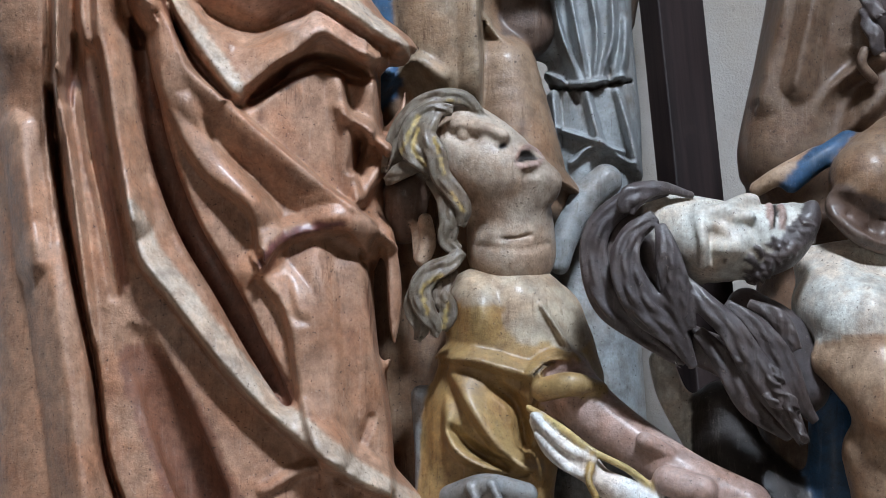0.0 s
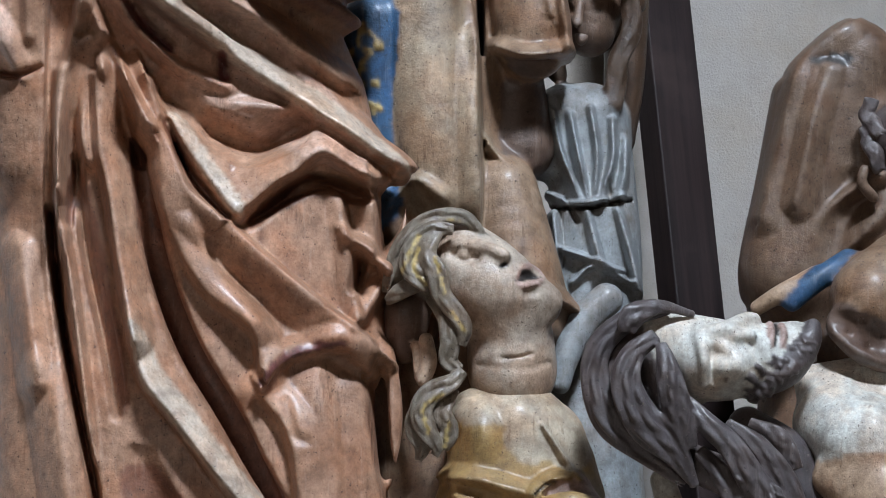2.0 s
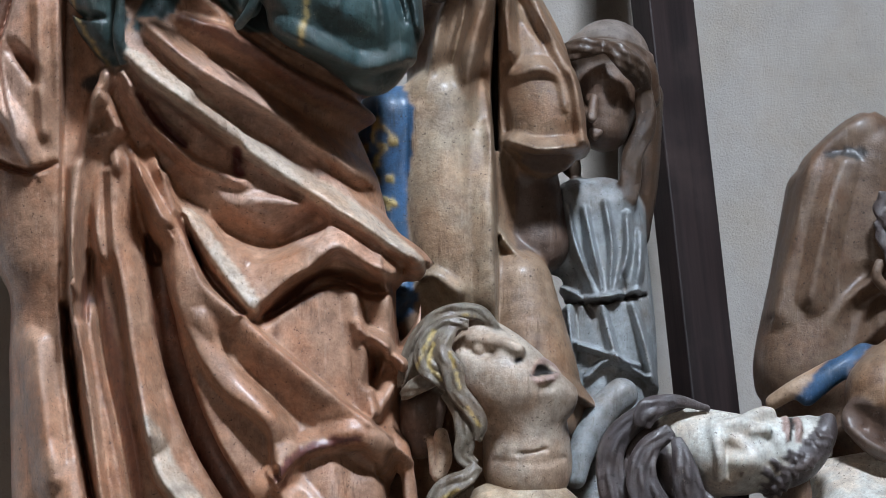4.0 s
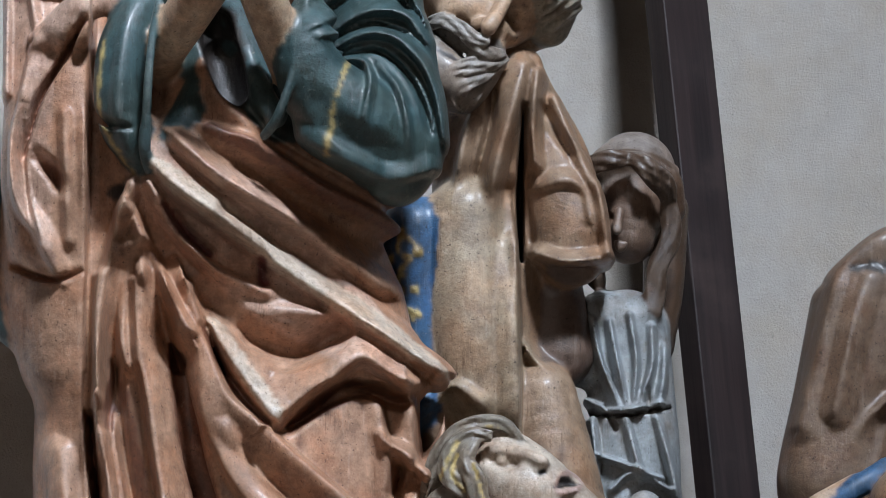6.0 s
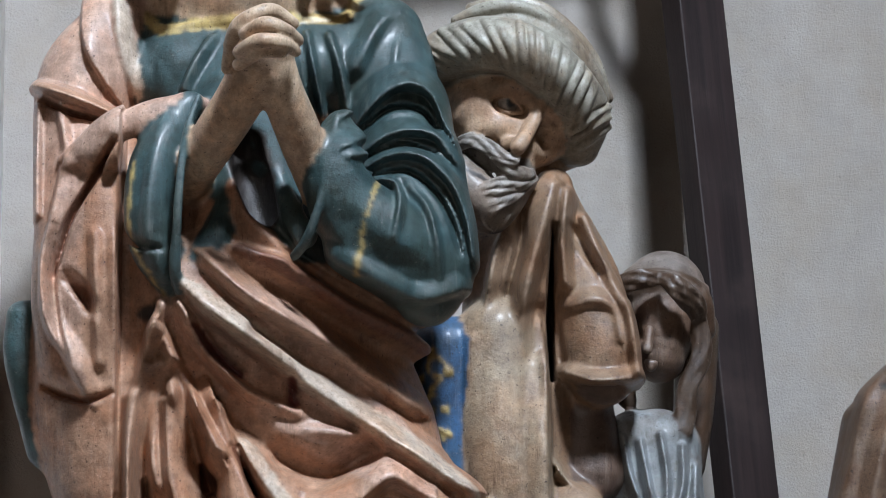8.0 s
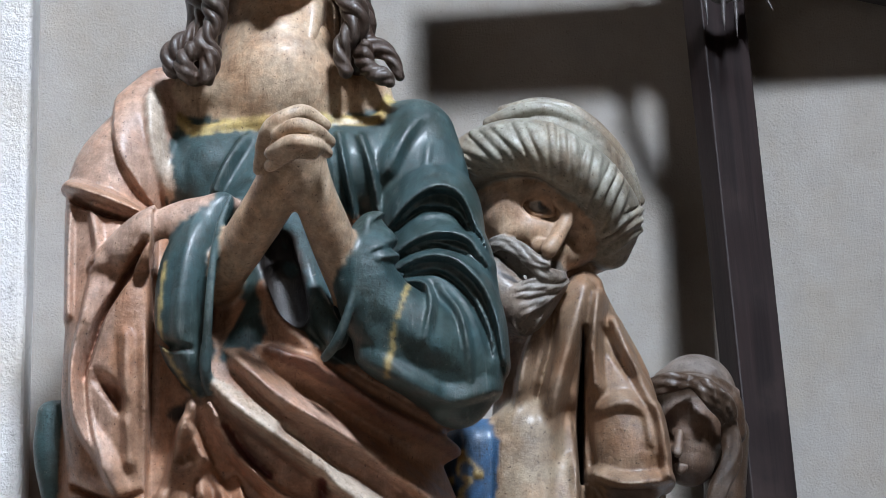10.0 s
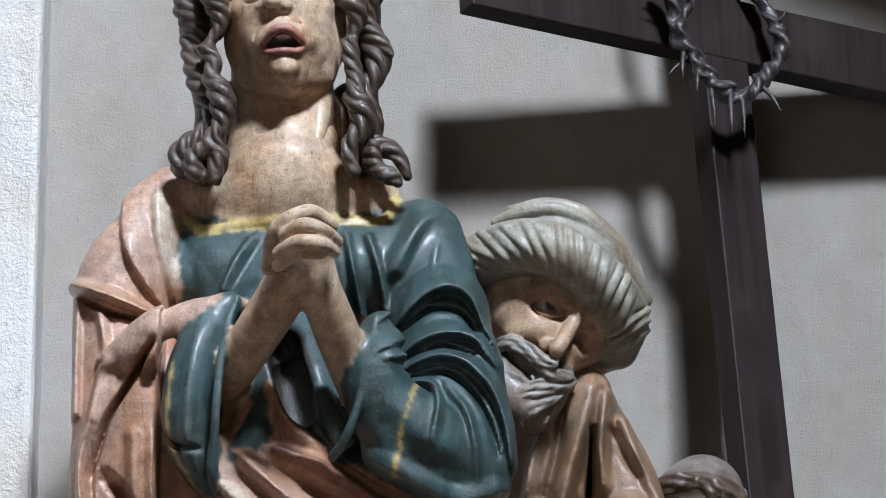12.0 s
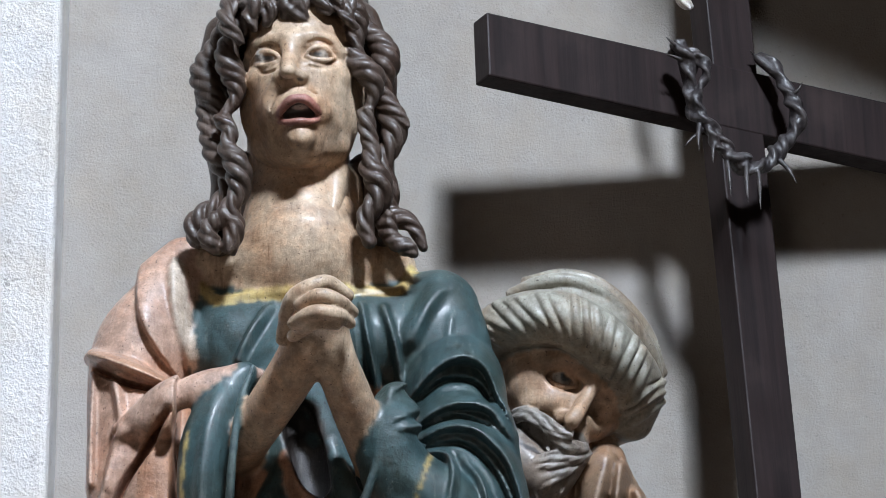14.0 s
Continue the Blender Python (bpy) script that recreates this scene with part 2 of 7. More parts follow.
def painted_wood():
    """Old paint on carved wood: mottled, rubbed pale on the ridges, chipped to gesso, waxed."""
    m, nt, b = node_material("old_painted_wood")
    at = nt.nodes.new("ShaderNodeTexCoord").outputs["Object"]
    paint = nt.nodes.new("ShaderNodeAttribute")
    paint.attribute_name = "paint"
    big, mid, fine = noise_of(nt, at, 7, 5), noise_of(nt, at, 42, 8, 0.72), noise_of(nt, at, 260, 4, 0.7)
    c = mix(nt, "MULTIPLY", 1.0, paint.outputs["Color"], mix(nt, "MIX", ramp(nt, big, 0.32, 0.68), (0.80, 0.76, 0.74, 1), (1.14, 1.16, 1.17, 1)))
    c = mix(nt, "MULTIPLY", 1.0, c, mix(nt, "MIX", ramp(nt, mid, 0.36, 0.64), (0.64, 0.61, 0.60, 1), (1.24, 1.25, 1.26, 1)))
    warm = ramp(nt, noise_of(nt, at, 11, 5, 0.65), 0.45, 0.62)
    c = mix(nt, "MIX", warm, c, mix(nt, "MULTIPLY", 1.0, c, (1.07, 0.92, 0.82, 1)))
    c = mix(nt, "MULTIPLY", 1.0, c, mix(nt, "MIX", ramp(nt, fine, 0.35, 0.65), (0.9, 0.89, 0.88, 1), (1.08, 1.08, 1.08, 1)))
    streak = nt.nodes.new("ShaderNodeMapping")
    streak.inputs["Scale"].default_value = (110, 70, 11)
    nt.links.new(at, streak.inputs[0])
    streaks = noise_of(nt, streak.outputs[0], 1.0, 5, 0.7)
    rubbed = ramp(nt, streaks, 0.56, 0.70)
    pale = mix(nt, "MIX", 0.35, mix(nt, "MULTIPLY", 1.0, c, (1.55, 1.65, 1.75, 1)), (0.42, 0.37, 0.33, 1))
    c = mix(nt, "MIX", combine(nt, "MULTIPLY", rubbed, 0.40), c, pale)
    grime = combine(nt, "MULTIPLY", ramp(nt, streaks, 0.46, 0.34), ramp(nt, noise_of(nt, at, 16, 6, 0.7), 0.46, 0.60))
    c = mix(nt, "MULTIPLY", combine(nt, "MULTIPLY", grime, 0.75), c, (0.42, 0.34, 0.28, 1))
    stain = ramp(nt, noise_of(nt, at, 24, 7, 0.75), 0.54, 0.66)
    c = mix(nt, "MULTIPLY", combine(nt, "MULTIPLY", stain, 0.55), c, (0.62, 0.50, 0.40, 1))
    ridge = nt.nodes.new("ShaderNodeNewGeometry").outputs["Pointiness"]
    worn = combine(nt, "MULTIPLY", ramp(nt, ridge, 0.515, 0.58), ramp(nt, mid, 0.40, 0.58))
    c = mix(nt, "MIX", combine(nt, "MULTIPLY", worn, 0.70), c, pale)
    # flaked spots that bare the ground, with sharp edges, and dark pinholes
    chips = ramp(nt, noise_of(nt, at, 75, 7, 0.8), 0.640, 0.652)
    c = mix(nt, "MIX", combine(nt, "MULTIPLY", chips, 0.65), c, mix(nt, "MIX", 0.4, pale, (0.36, 0.27, 0.20, 1)))
    pits = ramp(nt, noise_of(nt, at, 190, 4), 0.645, 0.675)
    c = mix(nt, "MULTIPLY", combine(nt, "MULTIPLY", pits, 0.85), c, (0.22, 0.18, 0.16, 1))
    nt.links.new(c, b.inputs["Base Color"])
    nt.links.new(ramp(nt, mid, 0.34, 0.66, 0.34, 0.64), b.inputs["Roughness"])
    b.inputs["Coat Weight"].default_value, b.inputs["Coat Roughness"].default_value = 0.26, 0.28
    h = combine(nt, "ADD", combine(nt, "MULTIPLY", mid, 0.55), combine(nt, "MULTIPLY", fine, 0.22))
    h = combine(nt, "SUBTRACT", h, combine(nt, "MULTIPLY", chips, 0.35))
    bump(nt, b, h, 0.65, 0.006)
    return m


def plaster(name, colour, rough_scale, depth, pit):
    m, nt, b = node_material(name)
    at = nt.nodes.new("ShaderNodeTexCoord").outputs["Object"]
    big, mid, grain = noise_of(nt, at, 1.6, 5), noise_of(nt, at, 14, 6, 0.7), noise_of(nt, at, rough_scale, 3, 0.7)
    c = mix(nt, "MIX", ramp(nt, big, 0.3, 0.7), tuple(v * 0.90 for v in colour) + (1,), tuple(v * 1.06 for v in colour) + (1,))
    c = mix(nt, "MULTIPLY", 1.0, c, mix(nt, "MIX", ramp(nt, mid, 0.3, 0.7), (0.9, 0.9, 0.9, 1), (1.06, 1.06, 1.06, 1)))
    blotch = ramp(nt, noise_of(nt, at, 5.5, 7, 0.72), 0.42, 0.62)
    c = mix(nt, "MULTIPLY", combine(nt, "MULTIPLY", blotch, 0.6), c, (0.93, 0.86, 0.76, 1))
    specks = ramp(nt, noise_of(nt, at, rough_scale * 0.35, 4, 0.7), 0.62, 0.70)
    c = mix(nt, "MIX", combine(nt, "MULTIPLY", specks, pit), c, (0.16, 0.14, 0.12, 1))
    nt.links.new(c, b.inputs["Base Color"])
    b.inputs["Roughness"].default_value = 0.9
    bump(nt, b, combine(nt, "ADD", grain, combine(nt, "MULTIPLY", mid, 2.5)), 0.8, depth)
    return m


def dark_timber():
    m, nt, b = node_material("dark_stained_timber")
    at = nt.nodes.new("ShaderNodeTexCoord").outputs["Object"]
    squeeze = nt.nodes.new("ShaderNodeMapping")
    squeeze.inputs["Scale"].default_value = (60, 60, 3)
    nt.links.new(at, squeeze.inputs[0])
    grain = noise_of(nt, squeeze.outputs[0], 1.0, 5)
    wear = noise_of(nt, at, 9, 5)
    c = mix(nt, "MIX", ramp(nt, grain, 0.3, 0.7), (0.012, 0.008, 0.008, 1), (0.030, 0.019, 0.018, 1))
    c = mix(nt, "MIX", combine(nt, "MULTIPLY", ramp(nt, wear, 0.55, 0.75), 0.5), c, (0.05, 0.032, 0.028, 1))
    nt.links.new(c, b.inputs["Base Color"])
    nt.links.new(ramp(nt, wear, 0.3, 0.7, 0.45, 0.65), b.inputs["Roughness"])
    b.inputs["Specular IOR Level"].default_value = 0.22
    bump(nt, b, grain, 0.4, 0.002)
    return m


painted = painted_wood()
grey_plaster = plaster("grey_plaster", (0.375, 0.343, 0.312), 230, 0.0022, 0.42)
white_plaster = plaster("white_rough_plaster", (0.74, 0.715, 0.69), 150, 0.005, 0.5)
room_plaster = plaster("warm_room_plaster", (0.15, 0.125, 0.10), 60, 0.002, 0.1)
stone = plaster("pale_stone", (0.26, 0.23, 0.20), 90, 0.003, 0.3)
timber = dark_timber()


# ---------------------------------------------------------------- the chapel
def solid(name, low, high, material, label, category, kind="structure", bevel=0.0):
    """A box from low to high."""
    bm = bmesh.new()
    bmesh.ops.create_cube(bm, size=1)
    for v in bm.verts:
        v.co = [l + (h - l) * (u + 0.5) for l, h, u in zip(low, high, v.co)]
    if bevel:
        bmesh.ops.bevel(bm, geom=bm.edges[:], offset=bevel, segments=2, affect="EDGES", profile=0.5)
    me = bpy.data.meshes.new(name)
    bm.to_mesh(me)
    bm.free()
    me.materials.append(material)
    return tagged(new(name, me), label, category, kind=kind)


solid("floor", (-6, -9, -0.2), (6, 2.9, 0), stone, "worn pale stone chapel floor", "floor")
solid("ceiling", (-6.2, -9.2, 15.4), (6.2, 2.9, 15.6), room_plaster, "plain plastered chapel ceiling", "ceiling")
back = solid("wall_back", (-1.6, 0.0, 0), (7.5, 0.3, 15.4), grey_plaster, "grey plaster wall behind the carved group", "wall")
back.matrix_world = pose(0.40, 0.72, 0, 0, 0, 20)
solid("wall_left", (-6.2, -9, 0), (-5.9, 0.9, 15.4), room_plaster, "warm plastered side wall", "wall")
solid("wall_right", (5.9, -9, 0), (6.2, 2.9, 15.4), room_plaster, "warm plastered side wall", "wall")
solid("wall_front", (-6.2, -9.2, 0), (6.2, -8.9, 15.4), room_plaster, "warm plastered wall behind the camera", "wall")
solid("pilaster", (-6, 0.2, 0), (-0.678, 0.9, 15.4), white_plaster, "white rough-plastered pilaster beside the niche", "pilaster", bevel=0.012)
# out of view, added so that its shadow darkens the upper right wall
solid("shade_block", (0.38, -0.10, 4.66), (5.9, 0.66, 15.4), room_plaster, "unseen block added to shade the upper right wall", "lintel", bevel=0.01)
solid("ledge", (-0.676, -0.75, 0.0), (2.2, 1.0, 1.80), stone, "stone altar ledge that carries the carved group", "ledge", bevel=0.01)



def window(name, centre, size, across, label):
    """A timber frame of four bars set on a solid wall; across: the axis that it spans besides z."""
    half, bm = (size[0] / 2, size[1] / 2), bmesh.new()
    for u, v, w, h in ((0, half[1], size[0] + 0.1, 0.1), (0, -half[1], size[0] + 0.1, 0.1), (half[0], 0, 0.1, size[1]), (-half[0], 0, 0.1, size[1])):
        scale = (w, 0.1, h) if across == "x" else (0.1, w, h)
        shift = (u, 0, v) if across == "x" else (0, u, v)
        bmesh.ops.create_cube(bm, size=1, matrix=Matrix.Translation(Vector(centre) + Vector(shift)) @ Matrix.Diagonal((*scale, 1)))
    me = bpy.data.meshes.new(name)
    bm.to_mesh(me)
    bm.free()
    me.materials.append(timber)
    return tagged(new(name, me), label, "window", kind="structure")


# added frames, out of view; the wall behind them has no openings
window("window_1", (2.3, -8.9, 12.8), (1.3, 1.3), "x", "unseen window frame added around the high lamp")
# no doorway behind it: the frame only surrounds the added fill lamp
window("fill_frame", (-1.6, -8.9, 2.4), (2.6, 3.6), "x", "unseen timber frame added around the fill lamp")

CROSS_AT = (0.341, 0.550, 3.748)

# The standing mourner with clasped fingers
c = body = Carving((-0.425, -0.486, -0.006), (0.307, 0.348, 1.882), 0.0035)
# body under the cloth
c.body("core", .04, (-0.064, 0.050, 1.452, 0.0988), (-0.060, 0.050, 1.268, 0.1392), (-0.081, 0.030, 1.114, 0.1870))
c.body("mantle", .03, (-0.059, 0.030, 1.163, 0.2686), (-0.089, 0.030, 0.974, 0.2715), (-0.037, 0.030, 0.852, 0.2708), (-0.029, 0.030, 0.690, 0.2780), (-0.023, 0.030, 0.327, 0.2766), (-0.017, 0.030, -0.112, 0.2879), flat=.48)
c.body("mantle", .02, (0.240, 0.000, 0.549, 0.0240), (0.256, 0.000, 0.485, 0.0176), (0.257, 0.000, 0.429, 0.0144), (0.246, 0.000, 0.373, 0.0112))
c.body("mantle", .03, (-0.204, 0.010, 1.233, 0.0733), (-0.252, 0.010, 1.134, 0.0812), (-0.267, 0.010, 0.987, 0.0810), (-0.249, 0.010, 0.841, 0.0726))
# skirt folds
c.fold(None, 0.0356, 0.0474, 0.080, (-0.217, 0.521, 0.029), (-0.203, 0.427, 0.058), (-0.186, 0.316, 0.065), (-0.165, 0.159, 0.072))
c.fold(None, 0.0237, 0.0316, 0.080, (-0.264, 0.700, 0.022), (-0.251, 0.608, 0.043), (-0.239, 0.506, 0.036))
# a sunk gap whose brown colour paints in its shade
c.fold("mantle_shade_brown", 0.0095, 0.0095, 0.080, (-0.222, 0.752, -0.087), (-0.208, 0.616, -0.102), (-0.187, 0.498, -0.102), (-0.159, 0.371, -0.087), (-0.141, 0.238, -0.102), (-0.115, 0.159, -0.116))
c.fold(None, 0.0119, 0.0103, 0.080, (-0.209, 0.768, 0.043), (-0.188, 0.632, 0.051), (-0.169, 0.490, 0.051), (-0.159, 0.395, 0.029))
c.fold(None, 0.0174, 0.0103, 0.080, (-0.210, 0.943, 0.043), (-0.211, 0.871, 0.043), (-0.206, 0.768, 0.043))
c.fold(None, 0.0119, 0.0103, 0.080, (-0.187, 0.823, -0.043), (-0.169, 0.688, -0.051), (-0.141, 0.553, -0.043), (-0.124, 0.458, -0.029))
c.fold(None, 0.0316, 0.0126, 0.080, (-0.155, 0.935, 0.058), (-0.150, 0.839, 0.072), (-0.136, 0.768, 0.080), (-0.120, 0.664, 0.080), (-0.101, 0.561, 0.072))
# crest coloured pale for the light it catches
c.fold("mantle_lit_gesso", 0.0490, 0.0103, 0.080, (-0.117, 0.632, 0.010), (-0.101, 0.561, 0.060), (-0.086, 0.504, 0.094), (-0.050, 0.458, 0.094), (-0.014, 0.411, 0.094), (0.029, 0.356, 0.094), (0.085, 0.297, 0.087), (0.155, 0.238, 0.080), (0.218, 0.197, 0.072), (0.296, 0.167, 0.058))
c.fold(None, 0.0237, 0.0206, 0.080, (-0.089, 0.839, -0.051), (-0.081, 0.728, -0.072), (-0.058, 0.632, -0.080), (-0.023, 0.545, -0.087), (0.029, 0.458, -0.087), (0.069, 0.379, -0.072), (0.108, 0.309, -0.043))
c.fold(None, 0.0237, 0.0316, 0.080, (-0.089, 0.395, -0.029), (-0.033, 0.285, -0.051), (0.007, 0.175, -0.058))
c.fold(None, 0.0103, 0.0522, 0.080, (-0.082, 0.927, 0.072), (-0.036, 0.792, 0.087), (-0.016, 0.760, 0.087), (0.036, 0.716, 0.087), (0.091, 0.668, 0.087), (0.170, 0.605, 0.087), (0.229, 0.563, 0.072))
c.fold(None, 0.0356, 0.0103, 0.080, (-0.103, 0.847, 0.029), (-0.051, 0.720, 0.051), (-0.002, 0.633, 0.065), (0.064, 0.575, 0.072), (0.078, 0.522, 0.058))
c.fold(None, 0.0206, 0.0237, 0.080, (-0.027, 0.720, 0.022), (0.012, 0.660, 0.029), (0.060, 0.601, 0.036), (0.088, 0.571, 0.029))
c.fold(None, 0.0103, 0.0103, 0.080, (0.008, 0.684, -0.012), (0.044, 0.648, -0.014), (0.083, 0.625, -0.009))
c.fold(None, 0.0316, 0.0103, 0.080, (0.074, 0.490, 0.043), (0.107, 0.531, 0.058), (0.147, 0.547, 0.058), (0.194, 0.552, 0.043), (0.226, 0.522, 0.029))
c.fold("red", 0.0103, 0.0103, 0.080, (0.078, 0.498, -0.009), (0.107, 0.534, -0.012), (0.147, 0.550, -0.013), (0.190, 0.556, -0.007))
c.fold(None, 0.0632, 0.0632, 0.080, (0.151, 0.538, 0.029), (0.163, 0.458, 0.065), (0.179, 0.356, 0.065), (0.191, 0.160, 0.065))
c.fold(None, 0.0435, 0.0103, 0.080, (0.081, 0.482, 0.043), (0.117, 0.427, 0.051), (0.132, 0.332, 0.043), (0.155, 0.238, 0.036))
c.fold(None, 0.0103, 0.0395, 0.080, (0.218, 0.498, 0.036), (0.226, 0.458, 0.043), (0.234, 0.380, 0.043), (0.249, 0.301, 0.043), (0.257, 0.191, 0.043))
c.fold(None, 0.0103, 0.0103, 0.080, (0.111, 0.474, -0.007), (0.123, 0.427, -0.017), (0.139, 0.419, -0.007))
c.fold(None, 0.0126, 0.0158, 0.080, (0.243, 0.530, -0.043), (0.243, 0.458, -0.058), (0.251, 0.387, -0.043))
c.fold(None, 0.0103, 0.0103, 0.080, (0.230, 0.289, -0.013), (0.206, 0.230, -0.014), (0.187, 0.199, -0.014))
c.fold(None, 0.0158, 0.0103, 0.080, (0.085, 0.183, 0.022), (0.140, 0.214, 0.036), (0.187, 0.216, 0.029))
# grooves cut deeper and coloured brown for the shade inside them
c.cut("mantle_shade_brown", .014, (-0.088, -0.080, 0.804, 0.0127), (-0.078, -0.070, 0.717, 0.0175), (-0.054, -0.060, 0.630, 0.0270), (-0.017, -0.050, 0.544, 0.0366), (0.033, -0.050, 0.456, 0.0333), (0.074, -0.060, 0.368, 0.0222), (0.111, -0.080, 0.303, 0.0110))
c.cut("mantle_shade_brown", .01, (0.067, -0.110, 0.738, 0.0063), (0.106, -0.090, 0.772, 0.0127), (0.162, -0.090, 0.788, 0.0143), (0.217, -0.090, 0.774, 0.0095))
c.cut("mantle_shade_brown", .01, (0.257, -0.070, 0.798, 0.0095), (0.258, -0.070, 0.750, 0.0095))
c.cut("mantle_shade_brown", .01, (0.217, -0.080, 0.667, 0.0095), (0.211, -0.070, 0.637, 0.0079))
c.cut("mantle_shade_brown", .01, (0.092, -0.120, 0.497, 0.0063), (0.108, -0.125, 0.512, 0.0079), (0.155, -0.130, 0.526, 0.0079), (0.194, -0.125, 0.523, 0.0063))
c.cut("mantle_shade_brown", .012, (-0.179, -0.090, 0.778, 0.0072), (-0.158, -0.090, 0.667, 0.0103), (-0.133, -0.090, 0.555, 0.0095), (-0.117, -0.095, 0.475, 0.0063))
c.cut("mantle_shade_brown", .03, (-0.089, -0.100, 0.364, 0.0158), (-0.042, -0.090, 0.271, 0.0315), (-0.002, -0.080, 0.177, 0.0363))
c.cut("mantle_shade_brown", .012, (0.246, -0.080, 0.525, 0.0111), (0.248, -0.070, 0.462, 0.0174), (0.252, -0.070, 0.399, 0.0095))
# bowl of cloth at the thigh, its hem and the box folds
c.fold(None, 0.0593, 0.0103, 0.080, (0.037, 0.730, 0.043), (0.091, 0.769, 0.072), (0.156, 0.824, 0.094), (0.190, 0.813, 0.087), (0.229, 0.794, 0.072), (0.277, 0.810, 0.043))
c.fold(None, 0.0103, 0.0221, 0.080, (0.059, 0.738, -0.043), (0.107, 0.777, -0.065), (0.162, 0.795, -0.072), (0.217, 0.778, -0.058))
c.fold("mantle_shade_brown", 0.0103, 0.0103, 0.080, (-0.058, 0.867, -0.043), (-0.024, 0.800, -0.058), (0.028, 0.734, -0.058))
# thigh ridge, its lit top painted paler
c.fold("mantle_lit_gesso", 0.0316, 0.0103, 0.080, (-0.049, 0.867, 0.036), (-0.012, 0.812, 0.043), (0.037, 0.744, 0.036))
c.fold(None, 0.0356, 0.0277, 0.080, (0.012, 0.856, -0.043), (0.059, 0.832, -0.058), (0.122, 0.856, -0.043))
c.fold(None, 0.0103, 0.0316, 0.080, (0.227, 0.794, 0.043), (0.233, 0.752, 0.043), (0.235, 0.695, 0.029))
c.fold(None, 0.0103, 0.0111, 0.080, (0.255, 0.808, -0.029), (0.255, 0.736, -0.043))
c.fold(None, 0.0103, 0.0206, 0.080, (0.274, 0.814, 0.029), (0.281, 0.752, 0.036), (0.265, 0.692, 0.029), (0.249, 0.653, 0.029), (0.218, 0.597, 0.029))
c.fold(None, 0.0190, 0.0103, 0.080, (0.191, 0.715, 0.029), (0.225, 0.692, 0.051), (0.257, 0.663, 0.043))
c.fold(None, 0.0103, 0.0126, 0.080, (0.217, 0.682, -0.036), (0.206, 0.641, -0.036))
c.fold(None, 0.0103, 0.0237, 0.080, (0.186, 0.768, 0.022), (0.195, 0.704, 0.029), (0.211, 0.593, 0.029))
# across the hips
# rosier upper cloth, also lightened to stand for light fading downward
c.tint("mantle_rose_lit", (-0.123, -0.120, 1.082, 0.0478), (-0.026, -0.120, 1.010, 0.0715), (0.085, -0.120, 0.922, 0.0713), (0.196, -0.120, 0.842, 0.0475), flat=2)
c.tint("mantle_rose_lit", (-0.278, -0.090, 1.218, 0.0723), (-0.283, -0.090, 1.055, 0.0720), flat=2)
c.fold(None, 0.0134, 0.0269, 0.080, (-0.068, 1.263, 0.021), (-0.044, 1.194, 0.031), (-0.004, 1.157, 0.031), (0.012, 1.133, 0.021))
c.fold("mantle_shade_brown", 0.0134, 0.0269, 0.080, (-0.052, 1.145, 0.026), (0.036, 1.110, 0.031), (0.116, 1.070, 0.037), (0.212, 1.032, 0.031))
c.fold(None, 0.0285, 0.0134, 0.080, (-0.100, 1.125, 0.037), (-0.043, 1.074, 0.052), (0.013, 1.042, 0.052), (0.084, 1.008, 0.052), (0.148, 0.964, 0.047), (0.192, 0.936, 0.031))
c.fold(None, 0.0134, 0.0134, 0.080, (-0.020, 1.117, -0.006), (0.020, 1.088, -0.009), (0.084, 1.052, -0.009), (0.180, 0.996, -0.005))
# hip crest with the light on it put into the paint
c.fold("mantle_lit_gesso", 0.0435, 0.0134, 0.080, (-0.137, 1.096, 0.031), (-0.095, 1.053, 0.052), (-0.019, 1.001, 0.063), (0.053, 0.951, 0.063), (0.149, 0.891, 0.063), (0.212, 0.851, 0.052), (0.280, 0.808, 0.031))
c.fold(None, 0.0142, 0.0134, 0.080, (-0.027, 1.028, -0.016), (0.053, 0.988, -0.026), (0.133, 0.931, -0.021))
c.fold("red", 0.0134, 0.0134, 0.080, (-0.115, 1.035, -0.021), (-0.086, 0.999, -0.031), (-0.054, 0.975, -0.021))
c.fold(None, 0.0134, 0.0134, 0.080, (-0.136, 1.064, 0.031), (-0.098, 1.002, 0.047), (-0.050, 0.953, 0.047), (-0.010, 0.933, 0.042), (0.029, 0.919, 0.026))
c.fold("red", 0.0134, 0.0134, 0.080, (0.020, 0.963, -0.016), (0.023, 0.935, -0.021))
c.fold(None, 0.0134, 0.0134, 0.080, (0.038, 0.896, 0.016), (0.085, 0.893, 0.026), (0.149, 0.882, 0.021))
c.fold(None, 0.0316, 0.0206, 0.080, (-0.058, 0.915, -0.031), (-0.002, 0.865, -0.052), (0.070, 0.847, -0.052), (0.133, 0.869, -0.037))
c.fold(None, 0.0134, 0.0316, 0.080, (-0.161, 1.027, 0.031), (-0.121, 0.939, 0.057), (-0.097, 0.891, 0.057), (-0.079, 0.859, 0.052))
c.fold(None, 0.0206, 0.0134, 0.080, (-0.173, 0.979, 0.031), (-0.180, 0.890, 0.047), (-0.168, 0.818, 0.047))
c.fold(None, 0.0174, 0.0158, 0.080, (-0.161, 1.064, 0.031), (-0.187, 0.987, 0.047), (-0.202, 0.890, 0.047), (-0.207, 0.778, 0.042), (-0.209, 0.691, 0.031))
c.fold(None, 0.0134, 0.0134, 0.080, (-0.176, 0.955, -0.021), (-0.187, 0.874, -0.042), (-0.192, 0.778, -0.042), (-0.198, 0.731, -0.031))
